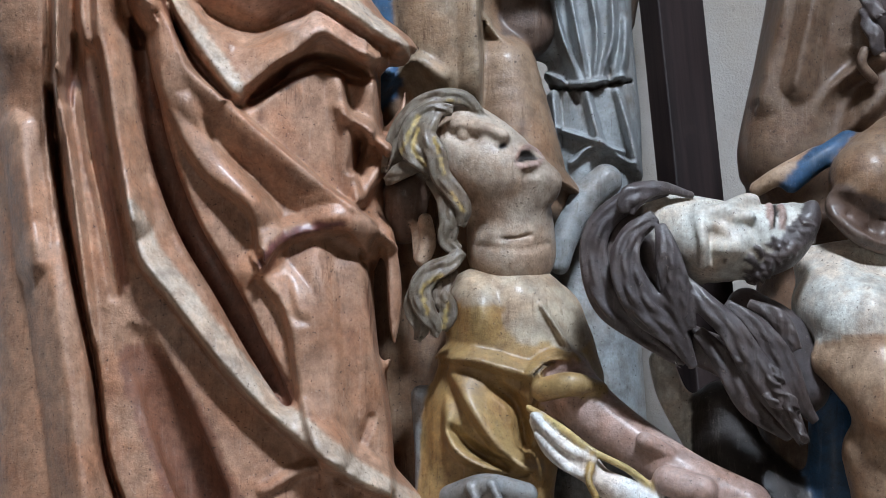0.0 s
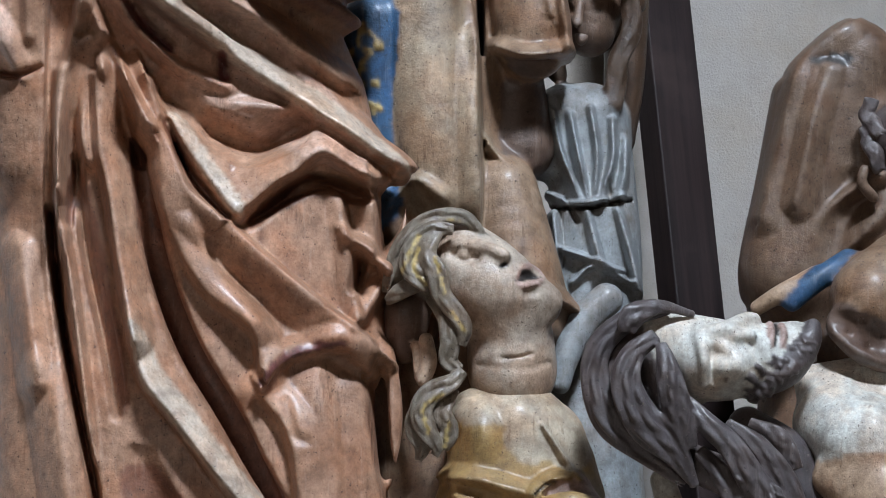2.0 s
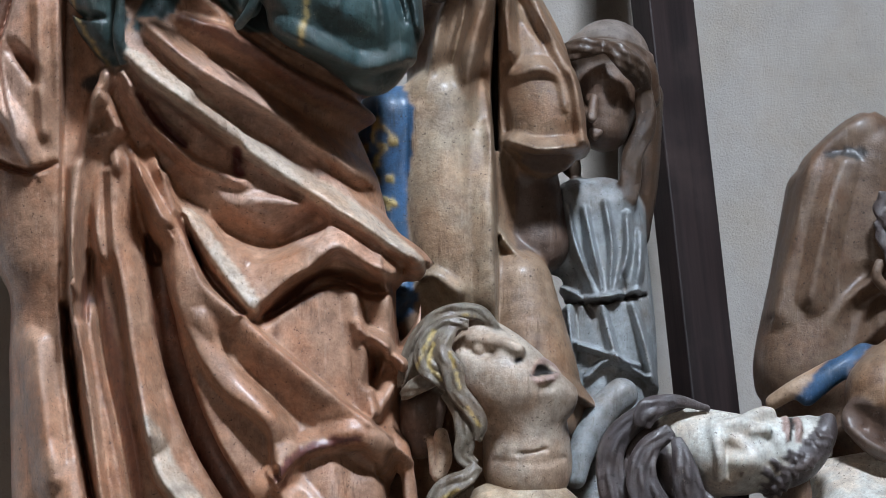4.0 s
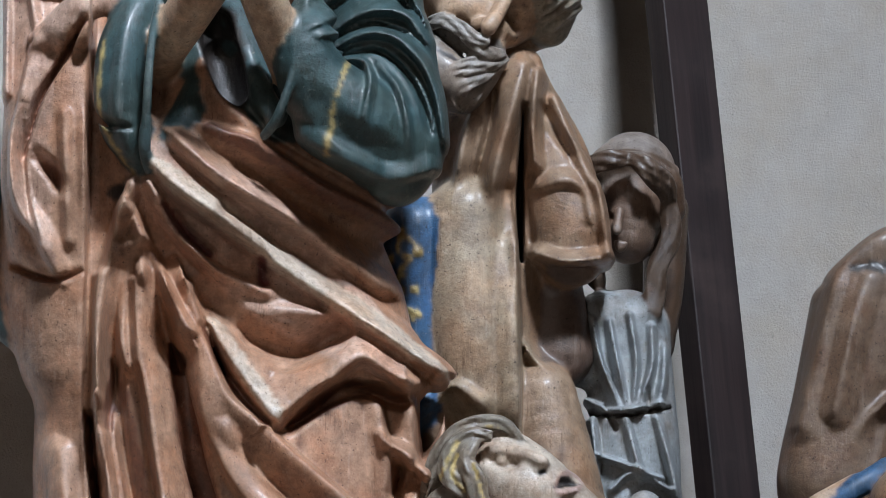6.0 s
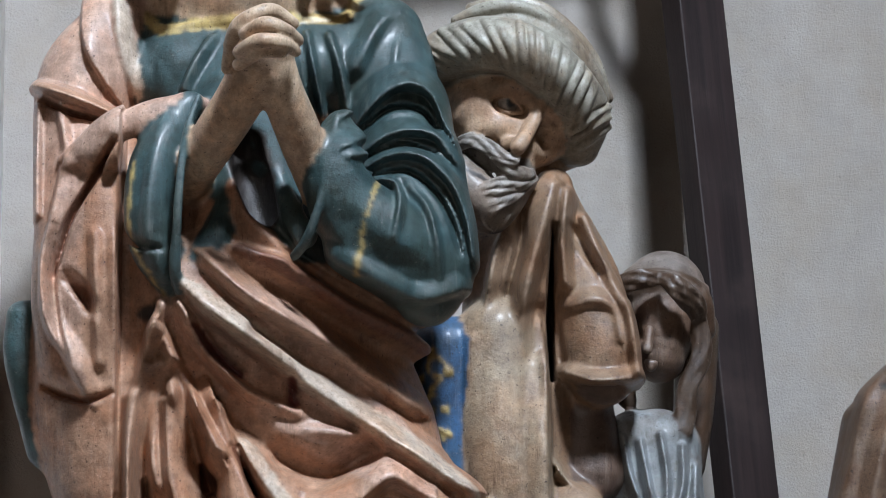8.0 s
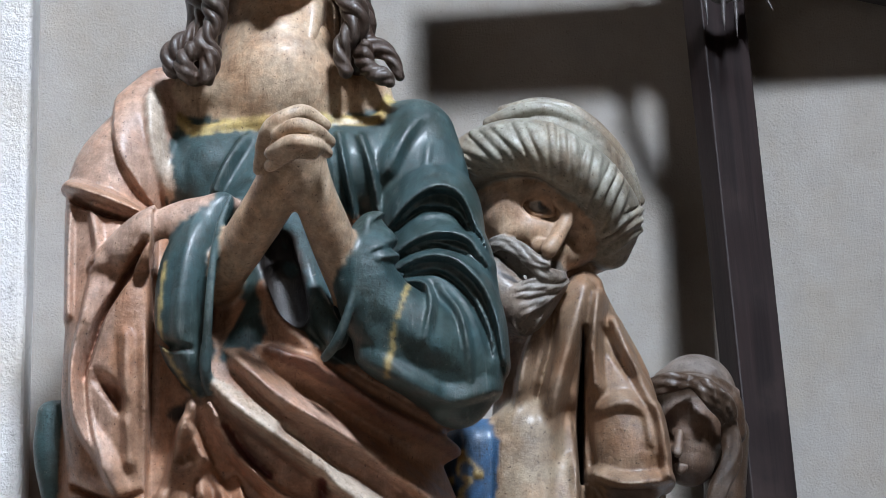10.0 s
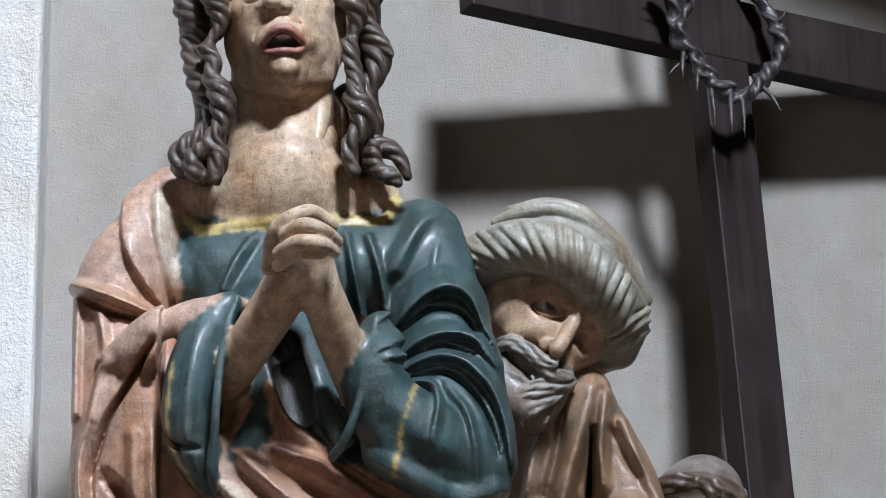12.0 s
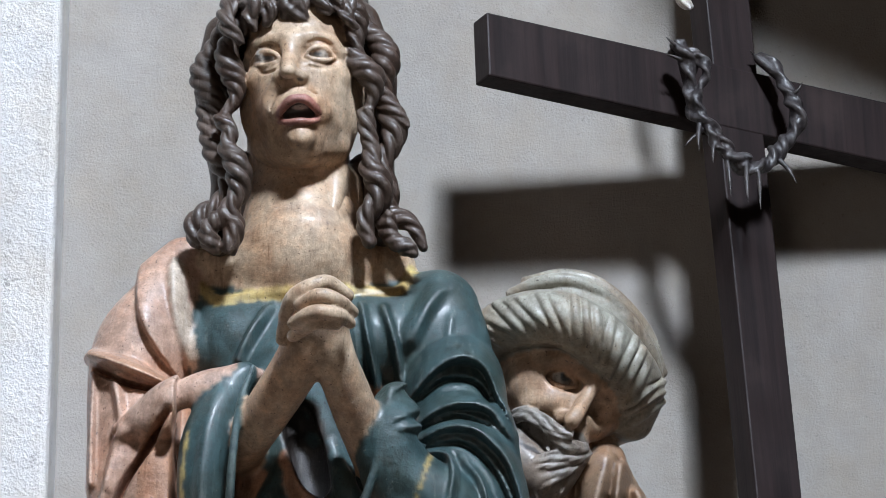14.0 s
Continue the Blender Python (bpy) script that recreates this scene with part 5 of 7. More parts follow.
c.cut(None, 0.012, (-0.062, -0.131, 1.394, 0.0096), (-0.044, -0.138, 1.390, 0.0136), (-0.024, -0.134, 1.384, 0.0112))
c.cut(None, 0.012, (0.001, -0.121, 1.355, 0.0120), (0.013, -0.105, 1.346, 0.0128))
c.add("old_skin", 0.008, (-0.083, -0.121, 1.410, 0.0064), (-0.067, -0.132, 1.419, 0.0080), (-0.047, -0.136, 1.422, 0.0088), (-0.026, -0.135, 1.414, 0.0096), (-0.011, -0.139, 1.396, 0.0080))
c.add("old_skin", 0.007, (0.012, -0.129, 1.390, 0.0080), (0.029, -0.112, 1.380, 0.0088), (0.039, -0.093, 1.364, 0.0072))
c.add("old_skin", 0.01, (0.002, -0.135, 1.394, 0.0088), (-0.004, -0.137, 1.373, 0.0096), (-0.014, -0.148, 1.351, 0.0104), (-0.024, -0.159, 1.333, 0.0120), (-0.029, -0.162, 1.325, 0.0119))
c.add("old_skin", 0.006, (-0.045, -0.144, 1.333, 0.0104), (-0.037, -0.150, 1.335, 0.0080))
c.cut("dark", 0.003, (-0.039, -0.146, 1.319, 0.0048), (-0.046, -0.141, 1.321, 0.0032))
c.cut(None, 0.003, (-0.060, -0.137, 1.350, 0.0024), (-0.057, -0.133, 1.334, 0.0024))
c.add("eye", 0.002, (-0.043, -0.122, 1.397, 0.0136))
c.tint("iris", (-0.039, -0.134, 1.396, 0.0068), flat=2)
c.tint("dark", (-0.038, -0.133, 1.397, 0.0036), flat=2)
c.add("old_skin", 0.003, (-0.065, -0.124, 1.399, 0.0032), (-0.055, -0.129, 1.407, 0.0040), (-0.040, -0.131, 1.407, 0.0044), (-0.029, -0.134, 1.397, 0.0040), (-0.022, -0.128, 1.385, 0.0032))
c.add("old_skin", 0.003, (-0.064, -0.126, 1.396, 0.0028), (-0.053, -0.135, 1.385, 0.0036), (-0.037, -0.135, 1.381, 0.0036), (-0.024, -0.129, 1.382, 0.0028))
c.cut(None, 0.003, (-0.067, -0.136, 1.383, 0.0020), (-0.050, -0.136, 1.373, 0.0021), (-0.030, -0.134, 1.371, 0.0020))
c.cut(None, 0.002, (-0.068, -0.126, 1.402, 0.0013), (-0.081, -0.123, 1.410, 0.0014), (-0.091, -0.120, 1.420, 0.0013))
c.cut(None, 0.002, (-0.068, -0.130, 1.396, 0.0013), (-0.083, -0.128, 1.398, 0.0014), (-0.096, -0.123, 1.405, 0.0013))
c.cut(None, 0.002, (-0.067, -0.133, 1.391, 0.0013), (-0.081, -0.134, 1.385, 0.0014), (-0.093, -0.130, 1.385, 0.0013))
c.add("old_skin", 0.012, (-0.091, -0.128, 1.353, 0.0104), (-0.065, -0.137, 1.360, 0.0120), (-0.044, -0.133, 1.359, 0.0088))
c.cut(None, 0.006, (-0.104, -0.113, 1.343, 0.0032), (-0.075, -0.136, 1.343, 0.0036), (-0.057, -0.135, 1.335, 0.0032))
c.cut(None, 0.003, (-0.066, -0.130, 1.433, 0.0018), (-0.036, -0.129, 1.437, 0.0018), (-0.007, -0.124, 1.430, 0.0018))
c.cut(None, 0.004, (-0.006, -0.133, 1.408, 0.0021), (-0.003, -0.136, 1.394, 0.0021))
# whiskers, moustache and beard
c.add("beard", 0.012, (-0.114, -0.110, 1.291, 0.0353), (-0.085, -0.118, 1.258, 0.0369), (-0.061, -0.112, 1.245, 0.0305), (-0.028, -0.100, 1.289, 0.0273))
c.add("beard", 0.01, (-0.097, -0.105, 1.330, 0.0209), (-0.057, -0.115, 1.319, 0.0208), (-0.028, -0.115, 1.307, 0.0176))
c.waves("beard", 0.0015, 4, 0.14, 1.2, (-0.127, -0.085, 1.445, 0.0097), (-0.124, -0.090, 1.413, 0.0113), (-0.125, -0.090, 1.375, 0.0105), phase=0)
c.add("beard", 0.012, (-0.110, -0.095, 1.290, 0.0338), (-0.085, -0.100, 1.255, 0.0354), (-0.065, -0.095, 1.235, 0.0241))
c.add("old_skin", 0.008, (-0.028, -0.100, 1.314, 0.0209))
c.cut("dark", 0.006, (-0.114, -0.152, 1.306, 0.0064), (-0.094, -0.156, 1.297, 0.0088), (-0.073, -0.154, 1.286, 0.0072))
c.add("lip", 0.004, (-0.103, -0.132, 1.297, 0.0040), (-0.085, -0.138, 1.288, 0.0048), (-0.068, -0.136, 1.281, 0.0032))
c.waves("beard", 0.0015, 5, 0.1, 1, (-0.028, -0.155, 1.306, 0.0080), (-0.047, -0.150, 1.310, 0.0120), (-0.071, -0.140, 1.326, 0.0136), (-0.098, -0.130, 1.339, 0.0128), (-0.124, -0.115, 1.332, 0.0112), phase=0)
c.waves("beard", 0.0015, 4, 0.1, 0.8, (-0.065, -0.146, 1.314, 0.0080), (-0.047, -0.146, 1.299, 0.0112), (-0.024, -0.138, 1.291, 0.0112), (-0.001, -0.118, 1.297, 0.0064), phase=0)
c.waves("beard", 0.0015, 6, 0.1, 0.8, (-0.002, -0.112, 1.291, 0.0080), (-0.024, -0.128, 1.280, 0.0144), (-0.055, -0.138, 1.271, 0.0160), (-0.084, -0.138, 1.258, 0.0152), (-0.097, -0.130, 1.236, 0.0136), (-0.086, -0.118, 1.217, 0.0104), phase=0)
c.waves("beard", 0.0015, 5, 0.1, 0.8, (-0.014, -0.115, 1.277, 0.0072), (-0.039, -0.132, 1.257, 0.0128), (-0.063, -0.138, 1.241, 0.0136), (-0.073, -0.130, 1.224, 0.0112), (-0.063, -0.118, 1.208, 0.0072), phase=1)
c.waves("beard", 0.0015, 4, 0.1, 0.8, (-0.029, -0.112, 1.265, 0.0064), (-0.044, -0.122, 1.238, 0.0096), (-0.055, -0.116, 1.215, 0.0072), phase=2)
c.waves("beard", 0.0015, 5, 0.1, 0.8, (-0.124, -0.120, 1.308, 0.0096), (-0.114, -0.132, 1.274, 0.0136), (-0.111, -0.125, 1.240, 0.0120), (-0.097, -0.110, 1.215, 0.0088), phase=0.5)
statue("statue", [body, c], (0.120, 0.200, 1.800), painted, "painted wooden bearded man in a turban and brown robe", "statue")

# The girl in the grey gown
c = body = Carving((-0.123, -0.205, -0.006), (0.167, 0.165, 1.284), 0.0029)
# face in a darkened skin colour that holds the shade over it
c.add("girl_skin_shade", .02, (0.046, 0.020, 1.107, 0.0518), (0.041, 0.010, 1.055, 0.0384))
c.add("cap", .02, (0.040, 0.040, 1.148, 0.0640), (0.050, 0.040, 1.158, 0.0620))
c.add("girl_hair", .02, (0.099, 0.070, 1.108, 0.0337), (0.094, 0.070, 0.989, 0.0302), (0.085, 0.070, 0.904, 0.0251))
c.add("cap", .004, (-0.020, -0.010, 1.164, 0.0075), (0.040, -0.030, 1.170, 0.0083), (0.108, 0.010, 1.158, 0.0075))
c.add("girl_hair", 0.01, (-0.009, 0.000, 1.155, 0.0213), (0.041, -0.010, 1.162, 0.0213), (0.091, 0.000, 1.142, 0.0246), (0.104, 0.010, 1.098, 0.0214))
c.waves("girl_hair", 0.0018, 5, 0.12, 1, (0.048, -0.045, 1.165, 0.0098), (0.014, -0.052, 1.160, 0.0179), (-0.020, -0.036, 1.148, 0.0163), (-0.033, -0.020, 1.132, 0.0098), phase=0)
c.waves("girl_hair", 0.0018, 5, 0.12, 1, (0.037, -0.050, 1.163, 0.0098), (0.064, -0.056, 1.148, 0.0195), (0.089, -0.040, 1.126, 0.0196), (0.098, -0.025, 1.098, 0.0131), phase=1)
c.waves("girl_hair", 0.006, 5, 0.2, 2, (0.098, -0.020, 1.116, 0.0147), (0.102, -0.015, 1.068, 0.0164), (0.085, -0.015, 1.009, 0.0180), (0.074, -0.020, 0.941, 0.0131), phase=2)
c.add("girl_skin_shade", .006, (0.025, -0.040, 1.088, 0.0066), (0.021, -0.055, 1.056, 0.0074))
c.cut("girl_skin_shade", .006, (0.043, -0.050, 1.078, 0.0099))
c.add("girl_skin_shade", .004, (0.027, -0.035, 1.034, 0.0083))
c.add("girl_hair", .01, (-0.007, 0.010, 1.122, 0.0167), (-0.013, 0.020, 1.056, 0.0167), (-0.008, 0.020, 0.997, 0.0150))
c.cut("girl_skin_shade", .006, (0.009, -0.016, 1.082, 0.0075))
c.add("girl_skin_shade", .004, (0.010, -0.005, 1.083, 0.0058))
c.add("girl_skin_shade", .003, (0.021, -0.038, 1.040, 0.0050), (0.033, -0.038, 1.038, 0.0050))
c.body("gown", .03, (0.037, 0.020, 0.918, 0.0616), (0.044, 0.020, 0.817, 0.0648), (0.047, 0.020, 0.700, 0.0697), (0.028, 0.020, 0.500, 0.0827), (0.026, 0.020, 0.253, 0.0990), (0.022, 0.020, -0.074, 0.1152))
c.body("gown", .02, (-0.009, 0.000, 0.940, 0.0299), (-0.031, 0.000, 0.865, 0.0332))
c.fold(None, 0.0063, 0.0111, 0.120, (-0.015, 0.928, 0.015), (-0.003, 0.866, 0.025), (0.025, 0.795, 0.010))
c.fold(None, 0.0071, 0.0095, 0.120, (0.010, 0.924, 0.015), (0.020, 0.866, 0.025), (0.035, 0.795, 0.010))
c.fold(None, 0.0079, 0.0071, 0.120, (0.039, 0.932, 0.015), (0.048, 0.865, 0.020), (0.044, 0.795, 0.010))
c.fold(None, 0.0095, 0.0079, 0.120, (0.071, 0.915, 0.015), (0.071, 0.857, 0.025), (0.054, 0.799, 0.010))
c.fold(None, 0.0095, 0.0095, 0.120, (0.092, 0.890, 0.010), (0.089, 0.840, 0.020), (0.082, 0.803, 0.010))
c.fold(None, 0.0071, 0.0071, 0.120, (-0.024, 0.812, 0.010), (0.012, 0.791, 0.016), (0.045, 0.792, 0.016), (0.087, 0.803, 0.014))
# groove below the waist tie, shade put in as near-black
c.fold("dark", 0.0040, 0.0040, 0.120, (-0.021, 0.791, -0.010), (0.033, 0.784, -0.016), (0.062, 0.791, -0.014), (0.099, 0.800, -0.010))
c.fold(None, 0.0126, 0.0079, 0.120, (-0.017, 0.779, 0.020), (-0.013, 0.725, 0.030), (-0.018, 0.683, 0.020))
c.fold(None, 0.0095, 0.0095, 0.120, (0.033, 0.778, 0.015), (0.046, 0.724, 0.025), (0.056, 0.691, 0.015))
c.fold(None, 0.0111, 0.0095, 0.120, (0.078, 0.782, 0.015), (0.094, 0.724, 0.025), (0.108, 0.666, 0.020))
c.fold(None, 0.0071, 0.0055, 0.120, (-0.005, 0.725, 0.015), (0.036, 0.708, 0.025), (0.085, 0.691, 0.020))
c.fold(None, 0.0063, 0.0063, 0.120, (0.011, 0.675, 0.015), (0.044, 0.698, 0.020), (0.101, 0.674, 0.015))
c.fold(None, 0.0047, 0.0047, 0.120, (0.004, 0.799, -0.010), (0.020, 0.766, -0.015))
c.fold(None, 0.0047, 0.0047, 0.120, (0.066, 0.824, -0.010), (0.068, 0.791, -0.015))
c.add("gown", .01, (0.059, -0.080, 0.646, 0.0245), (0.025, -0.090, 0.613, 0.0245), (-0.000, -0.110, 0.561, 0.0195), (-0.009, -0.120, 0.520, 0.0146))
c.cut(None, .006, (0.024, -0.120, 0.634, 0.0033), (0.057, -0.130, 0.657, 0.0032), (0.090, -0.110, 0.647, 0.0033))
c.tint("gold", (-0.025, -0.070, 0.826, 0.0057))
c.tint("gold", (-0.012, -0.070, 0.838, 0.0049))
c.tint("gold", (0.018, -0.090, 0.703, 0.0074))
c.tint("gold", (0.035, -0.090, 0.728, 0.0049))
c.tint("gold", (-0.005, -0.070, 0.747, 0.0049))
statue("statue", [c], (0.260, 0.250, 1.800), painted, "painted wooden girl in a cap and silvery grey gown", "statue")

# The swooning woman
c = body = Carving((-0.173, -0.273, -0.006), (0.417, 0.168, 0.550), 0.0035)
# dress
c.body("ochre", .06, (-0.011, -0.010, 0.447, 0.0528), (0.033, -0.020, 0.449, 0.0559), (0.077, -0.010, 0.430, 0.0528))
c.body("ochre", .03, (0.026, 0.010, 0.440, 0.0802), (0.037, -0.000, 0.374, 0.1025), (0.009, -0.000, 0.294, 0.1008), (-0.007, 0.010, 0.167, 0.0960), (-0.015, 0.010, -0.032, 0.1279), flat=.8)
c.body("ochre", .02, (0.105, -0.000, 0.390, 0.0417), (0.117, -0.010, 0.350, 0.0432))
c.tint("sand", (-0.032, -0.080, 0.479, 0.0317), (0.039, -0.080, 0.487, 0.0444), (0.087, -0.080, 0.463, 0.0396), (0.111, -0.080, 0.416, 0.0349), flat=3)
c.tint("sand", (0.055, -0.080, 0.431, 0.0396), flat=3)
c.fold(None, 0.0316, 0.0356, 0.100, (-0.032, 0.478, 0.010), (-0.016, 0.431, 0.020), (-0.032, 0.383, 0.010))
c.fold(None, 0.0237, 0.0079, 0.100, (-0.068, 0.375, 0.015), (-0.016, 0.365, 0.025), (0.031, 0.351, 0.025), (0.059, 0.345, 0.020))
c.fold(None, 0.0316, 0.0095, 0.100, (-0.056, 0.355, 0.010), (-0.032, 0.304, 0.030), (0.007, 0.248, 0.040), (0.047, 0.217, 0.030))
c.fold(None, 0.0206, 0.0079, 0.100, (0.055, 0.304, 0.020), (0.067, 0.351, 0.035), (0.090, 0.367, 0.040), (0.118, 0.366, 0.030))
c.fold(None, 0.0126, 0.0174, 0.100, (0.007, 0.335, -0.020), (0.039, 0.304, -0.035), (0.047, 0.256, -0.030))
c.fold(None, 0.0190, 0.0079, 0.100, (-0.064, 0.304, 0.010), (-0.056, 0.248, 0.030), (-0.009, 0.217, 0.035), (0.047, 0.213, 0.020))
c.fold(None, 0.0111, 0.0095, 0.100, (-0.056, 0.272, -0.015), (-0.017, 0.240, -0.025), (0.023, 0.217, -0.020))
c.fold(None, 0.0063, 0.0063, 0.100, (0.071, 0.446, 0.010), (0.102, 0.399, 0.015), (0.134, 0.351, 0.010))
# crease under the fold edge, darkened by colour for its shade
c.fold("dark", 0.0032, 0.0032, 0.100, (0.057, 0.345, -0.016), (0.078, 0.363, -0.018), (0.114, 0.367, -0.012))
c.add("gown", .02, (-0.099, 0.010, 0.327, 0.0144), (-0.091, 0.010, 0.247, 0.0160), (-0.083, 0.010, 0.127, 0.0176))
c.tint("white", (-0.007, -0.110, 0.472, 0.0020), (0.003, -0.110, 0.466, 0.0032), (0.015, -0.110, 0.470, 0.0020), flat=4)
c.tint("white", (-0.002, -0.110, 0.453, 0.0020), (0.003, -0.110, 0.466, 0.0032), (0.009, -0.110, 0.454, 0.0020), flat=4)
c.tint("gold", (-0.021, -0.110, 0.397, 0.0016), (-0.009, -0.110, 0.401, 0.0024), (0.003, -0.110, 0.396, 0.0016), flat=4)
c.tint("gold", (0.102, -0.090, 0.454, 0.0024), (0.126, -0.090, 0.407, 0.0024), (0.142, -0.080, 0.360, 0.0024), flat=5)
# forearm and slashed sleeve
c.add("rosy", .02, (0.103, -0.060, 0.338, 0.0413), (0.149, -0.090, 0.288, 0.0395), (0.203, -0.110, 0.247, 0.0363), (0.273, -0.130, 0.199, 0.0362), (0.350, -0.150, 0.159, 0.0376))
c.add("ochre", .008, (0.070, -0.110, 0.326, 0.0173), (0.109, -0.130, 0.332, 0.0173), (0.149, -0.110, 0.326, 0.0126))
c.cut(None, .008, (0.132, -0.130, 0.317, 0.0039), (0.143, -0.150, 0.284, 0.0039))
c.add("rosy", .006, (0.209, -0.160, 0.252, 0.0125), (0.241, -0.150, 0.237, 0.0110))
c.add("rosy", .006, (0.239, -0.170, 0.197, 0.0203), (0.285, -0.180, 0.180, 0.0234))
c.add("white", .008, (0.065, -0.120, 0.282, 0.0142), (0.088, -0.140, 0.245, 0.0204), (0.123, -0.150, 0.221, 0.0219), (0.146, -0.150, 0.202, 0.0141))
c.add("white", .008, (0.146, -0.150, 0.198, 0.0172), (0.177, -0.160, 0.181, 0.0219), (0.216, -0.160, 0.166, 0.0203))
c.add("white", .003, (0.057, -0.140, 0.288, 0.0063), (0.099, -0.170, 0.243, 0.0062), (0.138, -0.170, 0.224, 0.0055))
c.add("white", .003, (0.061, -0.140, 0.261, 0.0055), (0.099, -0.170, 0.216, 0.0062), (0.130, -0.170, 0.200, 0.0055))
c.add("gold", .003, (0.050, -0.120, 0.300, 0.0055), (0.092, -0.150, 0.272, 0.0055), (0.138, -0.170, 0.236, 0.0055), (0.185, -0.170, 0.212, 0.0055), (0.224, -0.170, 0.182, 0.0055))
c.add("gold", .003, (0.136, -0.170, 0.221, 0.0055), (0.131, -0.180, 0.196, 0.0055), (0.141, -0.180, 0.173, 0.0055))
# belt and skirt
c.add("gown", .01, (-0.056, -0.090, 0.177, 0.0189), (-0.009, -0.120, 0.190, 0.0189), (0.046, -0.110, 0.180, 0.0173))
c.add("gown", .005, (-0.033, -0.130, 0.191, 0.0063), (-0.018, -0.140, 0.159, 0.0071))
c.add("gown", .005, (-0.002, -0.140, 0.194, 0.0063), (0.013, -0.150, 0.159, 0.0070))
# throat
c = Carving((-0.186, -0.196, 0.347), (0.130, 0.103, 0.798), 0.0024)
c.add("ash_skin", .02, (0.029, -0.010, 0.607, 0.0545), (0.028, -0.000, 0.559, 0.0610), (0.030, 0.010, 0.536, 0.0627))
c.fold(None, 0.0063, 0.0063, 0.100, (-0.016, 0.534, -0.006), (0.039, 0.526, -0.008), (0.079, 0.538, -0.006))
# throat into the breast
c.add("ash_skin", 0.025, (0.029, -0.016, 0.558, 0.0494), (0.029, -0.016, 0.522, 0.0525))
# head thrown back
c.add("blond", 0.02, (-0.079, 0.000, 0.677, 0.0574), (-0.054, 0.010, 0.698, 0.0527))
c.add("ash_skin", 0.02, (-0.032, -0.030, 0.671, 0.0588), (-0.001, -0.045, 0.643, 0.0571), (0.037, -0.050, 0.636, 0.0396), (0.065, -0.050, 0.631, 0.0269), (0.079, -0.048, 0.628, 0.0198))
c.add("ash_skin", 0.02, (-0.024, -0.030, 0.613, 0.0381), (0.009, -0.042, 0.602, 0.0317), (0.049, -0.045, 0.603, 0.0254), (0.074, -0.042, 0.613, 0.0190))
c.add("ash_skin", 0.015, (-0.037, -0.048, 0.706, 0.0317), (0.002, -0.060, 0.685, 0.0285), (0.028, -0.060, 0.669, 0.0237))
c.cut(None, 0.01, (-0.054, -0.080, 0.689, 0.0071), (-0.040, -0.087, 0.684, 0.0087), (-0.024, -0.087, 0.684, 0.0063))
c.add("ash_skin", 0.007, (-0.066, -0.063, 0.700, 0.0055), (-0.049, -0.077, 0.704, 0.0063), (-0.028, -0.082, 0.701, 0.0055))
c.add("ash_skin", 0.003, (-0.039, -0.074, 0.689, 0.0111))
c.cut("stump", 0.0015, (-0.053, -0.081, 0.682, 0.0012), (-0.040, -0.086, 0.678, 0.0014), (-0.026, -0.085, 0.682, 0.0012))
c.add("ash_skin", 0.009, (-0.024, -0.082, 0.701, 0.0071), (-0.003, -0.091, 0.695, 0.0079), (0.016, -0.095, 0.685, 0.0094))
c.add("ash_skin", 0.004, (0.011, -0.090, 0.675, 0.0063))
c.cut("dark", 0.002, (0.018, -0.094, 0.671, 0.0031), (0.014, -0.095, 0.669, 0.0024))
c.cut("dark", 0.003, (0.035, -0.093, 0.649, 0.0032), (0.044, -0.087, 0.657, 0.0063), (0.057, -0.076, 0.658, 0.0055), (0.068, -0.068, 0.654, 0.0024))
c.add("rosy", 0.004, (0.030, -0.091, 0.650, 0.0032), (0.037, -0.083, 0.664, 0.0047), (0.050, -0.071, 0.671, 0.0047), (0.063, -0.050, 0.669, 0.0040), (0.073, -0.054, 0.658, 0.0028))
c.add("rosy", 0.004, (0.031, -0.092, 0.645, 0.0032), (0.044, -0.089, 0.641, 0.0047), (0.061, -0.080, 0.646, 0.0047), (0.073, -0.059, 0.654, 0.0028))
c.cut(None, 0.008, (0.048, -0.090, 0.629, 0.0035), (0.062, -0.083, 0.634, 0.0035))
c.cut(None, 0.002, (-0.024, -0.088, 0.608, 0.0014), (-0.006, -0.084, 0.597, 0.0016), (0.001, -0.092, 0.606, 0.0013))
c.cut(None, 0.002, (-0.011, -0.100, 0.627, 0.0011), (0.001, -0.098, 0.616, 0.0013), (0.016, -0.094, 0.614, 0.0011))
c.cut(None, 0.004, (-0.027, -0.062, 0.550, 0.0024), (0.008, -0.068, 0.541, 0.0024), (0.056, -0.062, 0.548, 0.0024))
# wavy hair, broken away behind the ear
c.add("stump", 0.014, (-0.119, -0.010, 0.611, 0.0335), (-0.123, 0.000, 0.568, 0.0271))
c.add("mantle_lit_gesso", 0.008, (-0.093, -0.040, 0.571, 0.0103), (-0.089, -0.040, 0.539, 0.0119), (-0.097, -0.038, 0.514, 0.0103))
c.add("mantle_lit_gesso", 0.006, (-0.107, -0.030, 0.564, 0.0064), (-0.104, -0.030, 0.520, 0.0064))
c.cut("dark", 0.006, (-0.117, -0.045, 0.563, 0.0071), (-0.119, -0.045, 0.531, 0.0079), (-0.116, -0.045, 0.513, 0.0048))
c.waves("blond", 0.0014, 5, 0.16, 1.1, (-0.009, -0.070, 0.711, 0.0066), (-0.035, -0.070, 0.740, 0.0122), (-0.066, -0.062, 0.741, 0.0167), (-0.098, -0.060, 0.725, 0.0189), (-0.122, -0.055, 0.697, 0.0189), (-0.138, -0.050, 0.662, 0.0167), (-0.151, -0.045, 0.630, 0.0099), phase=0)
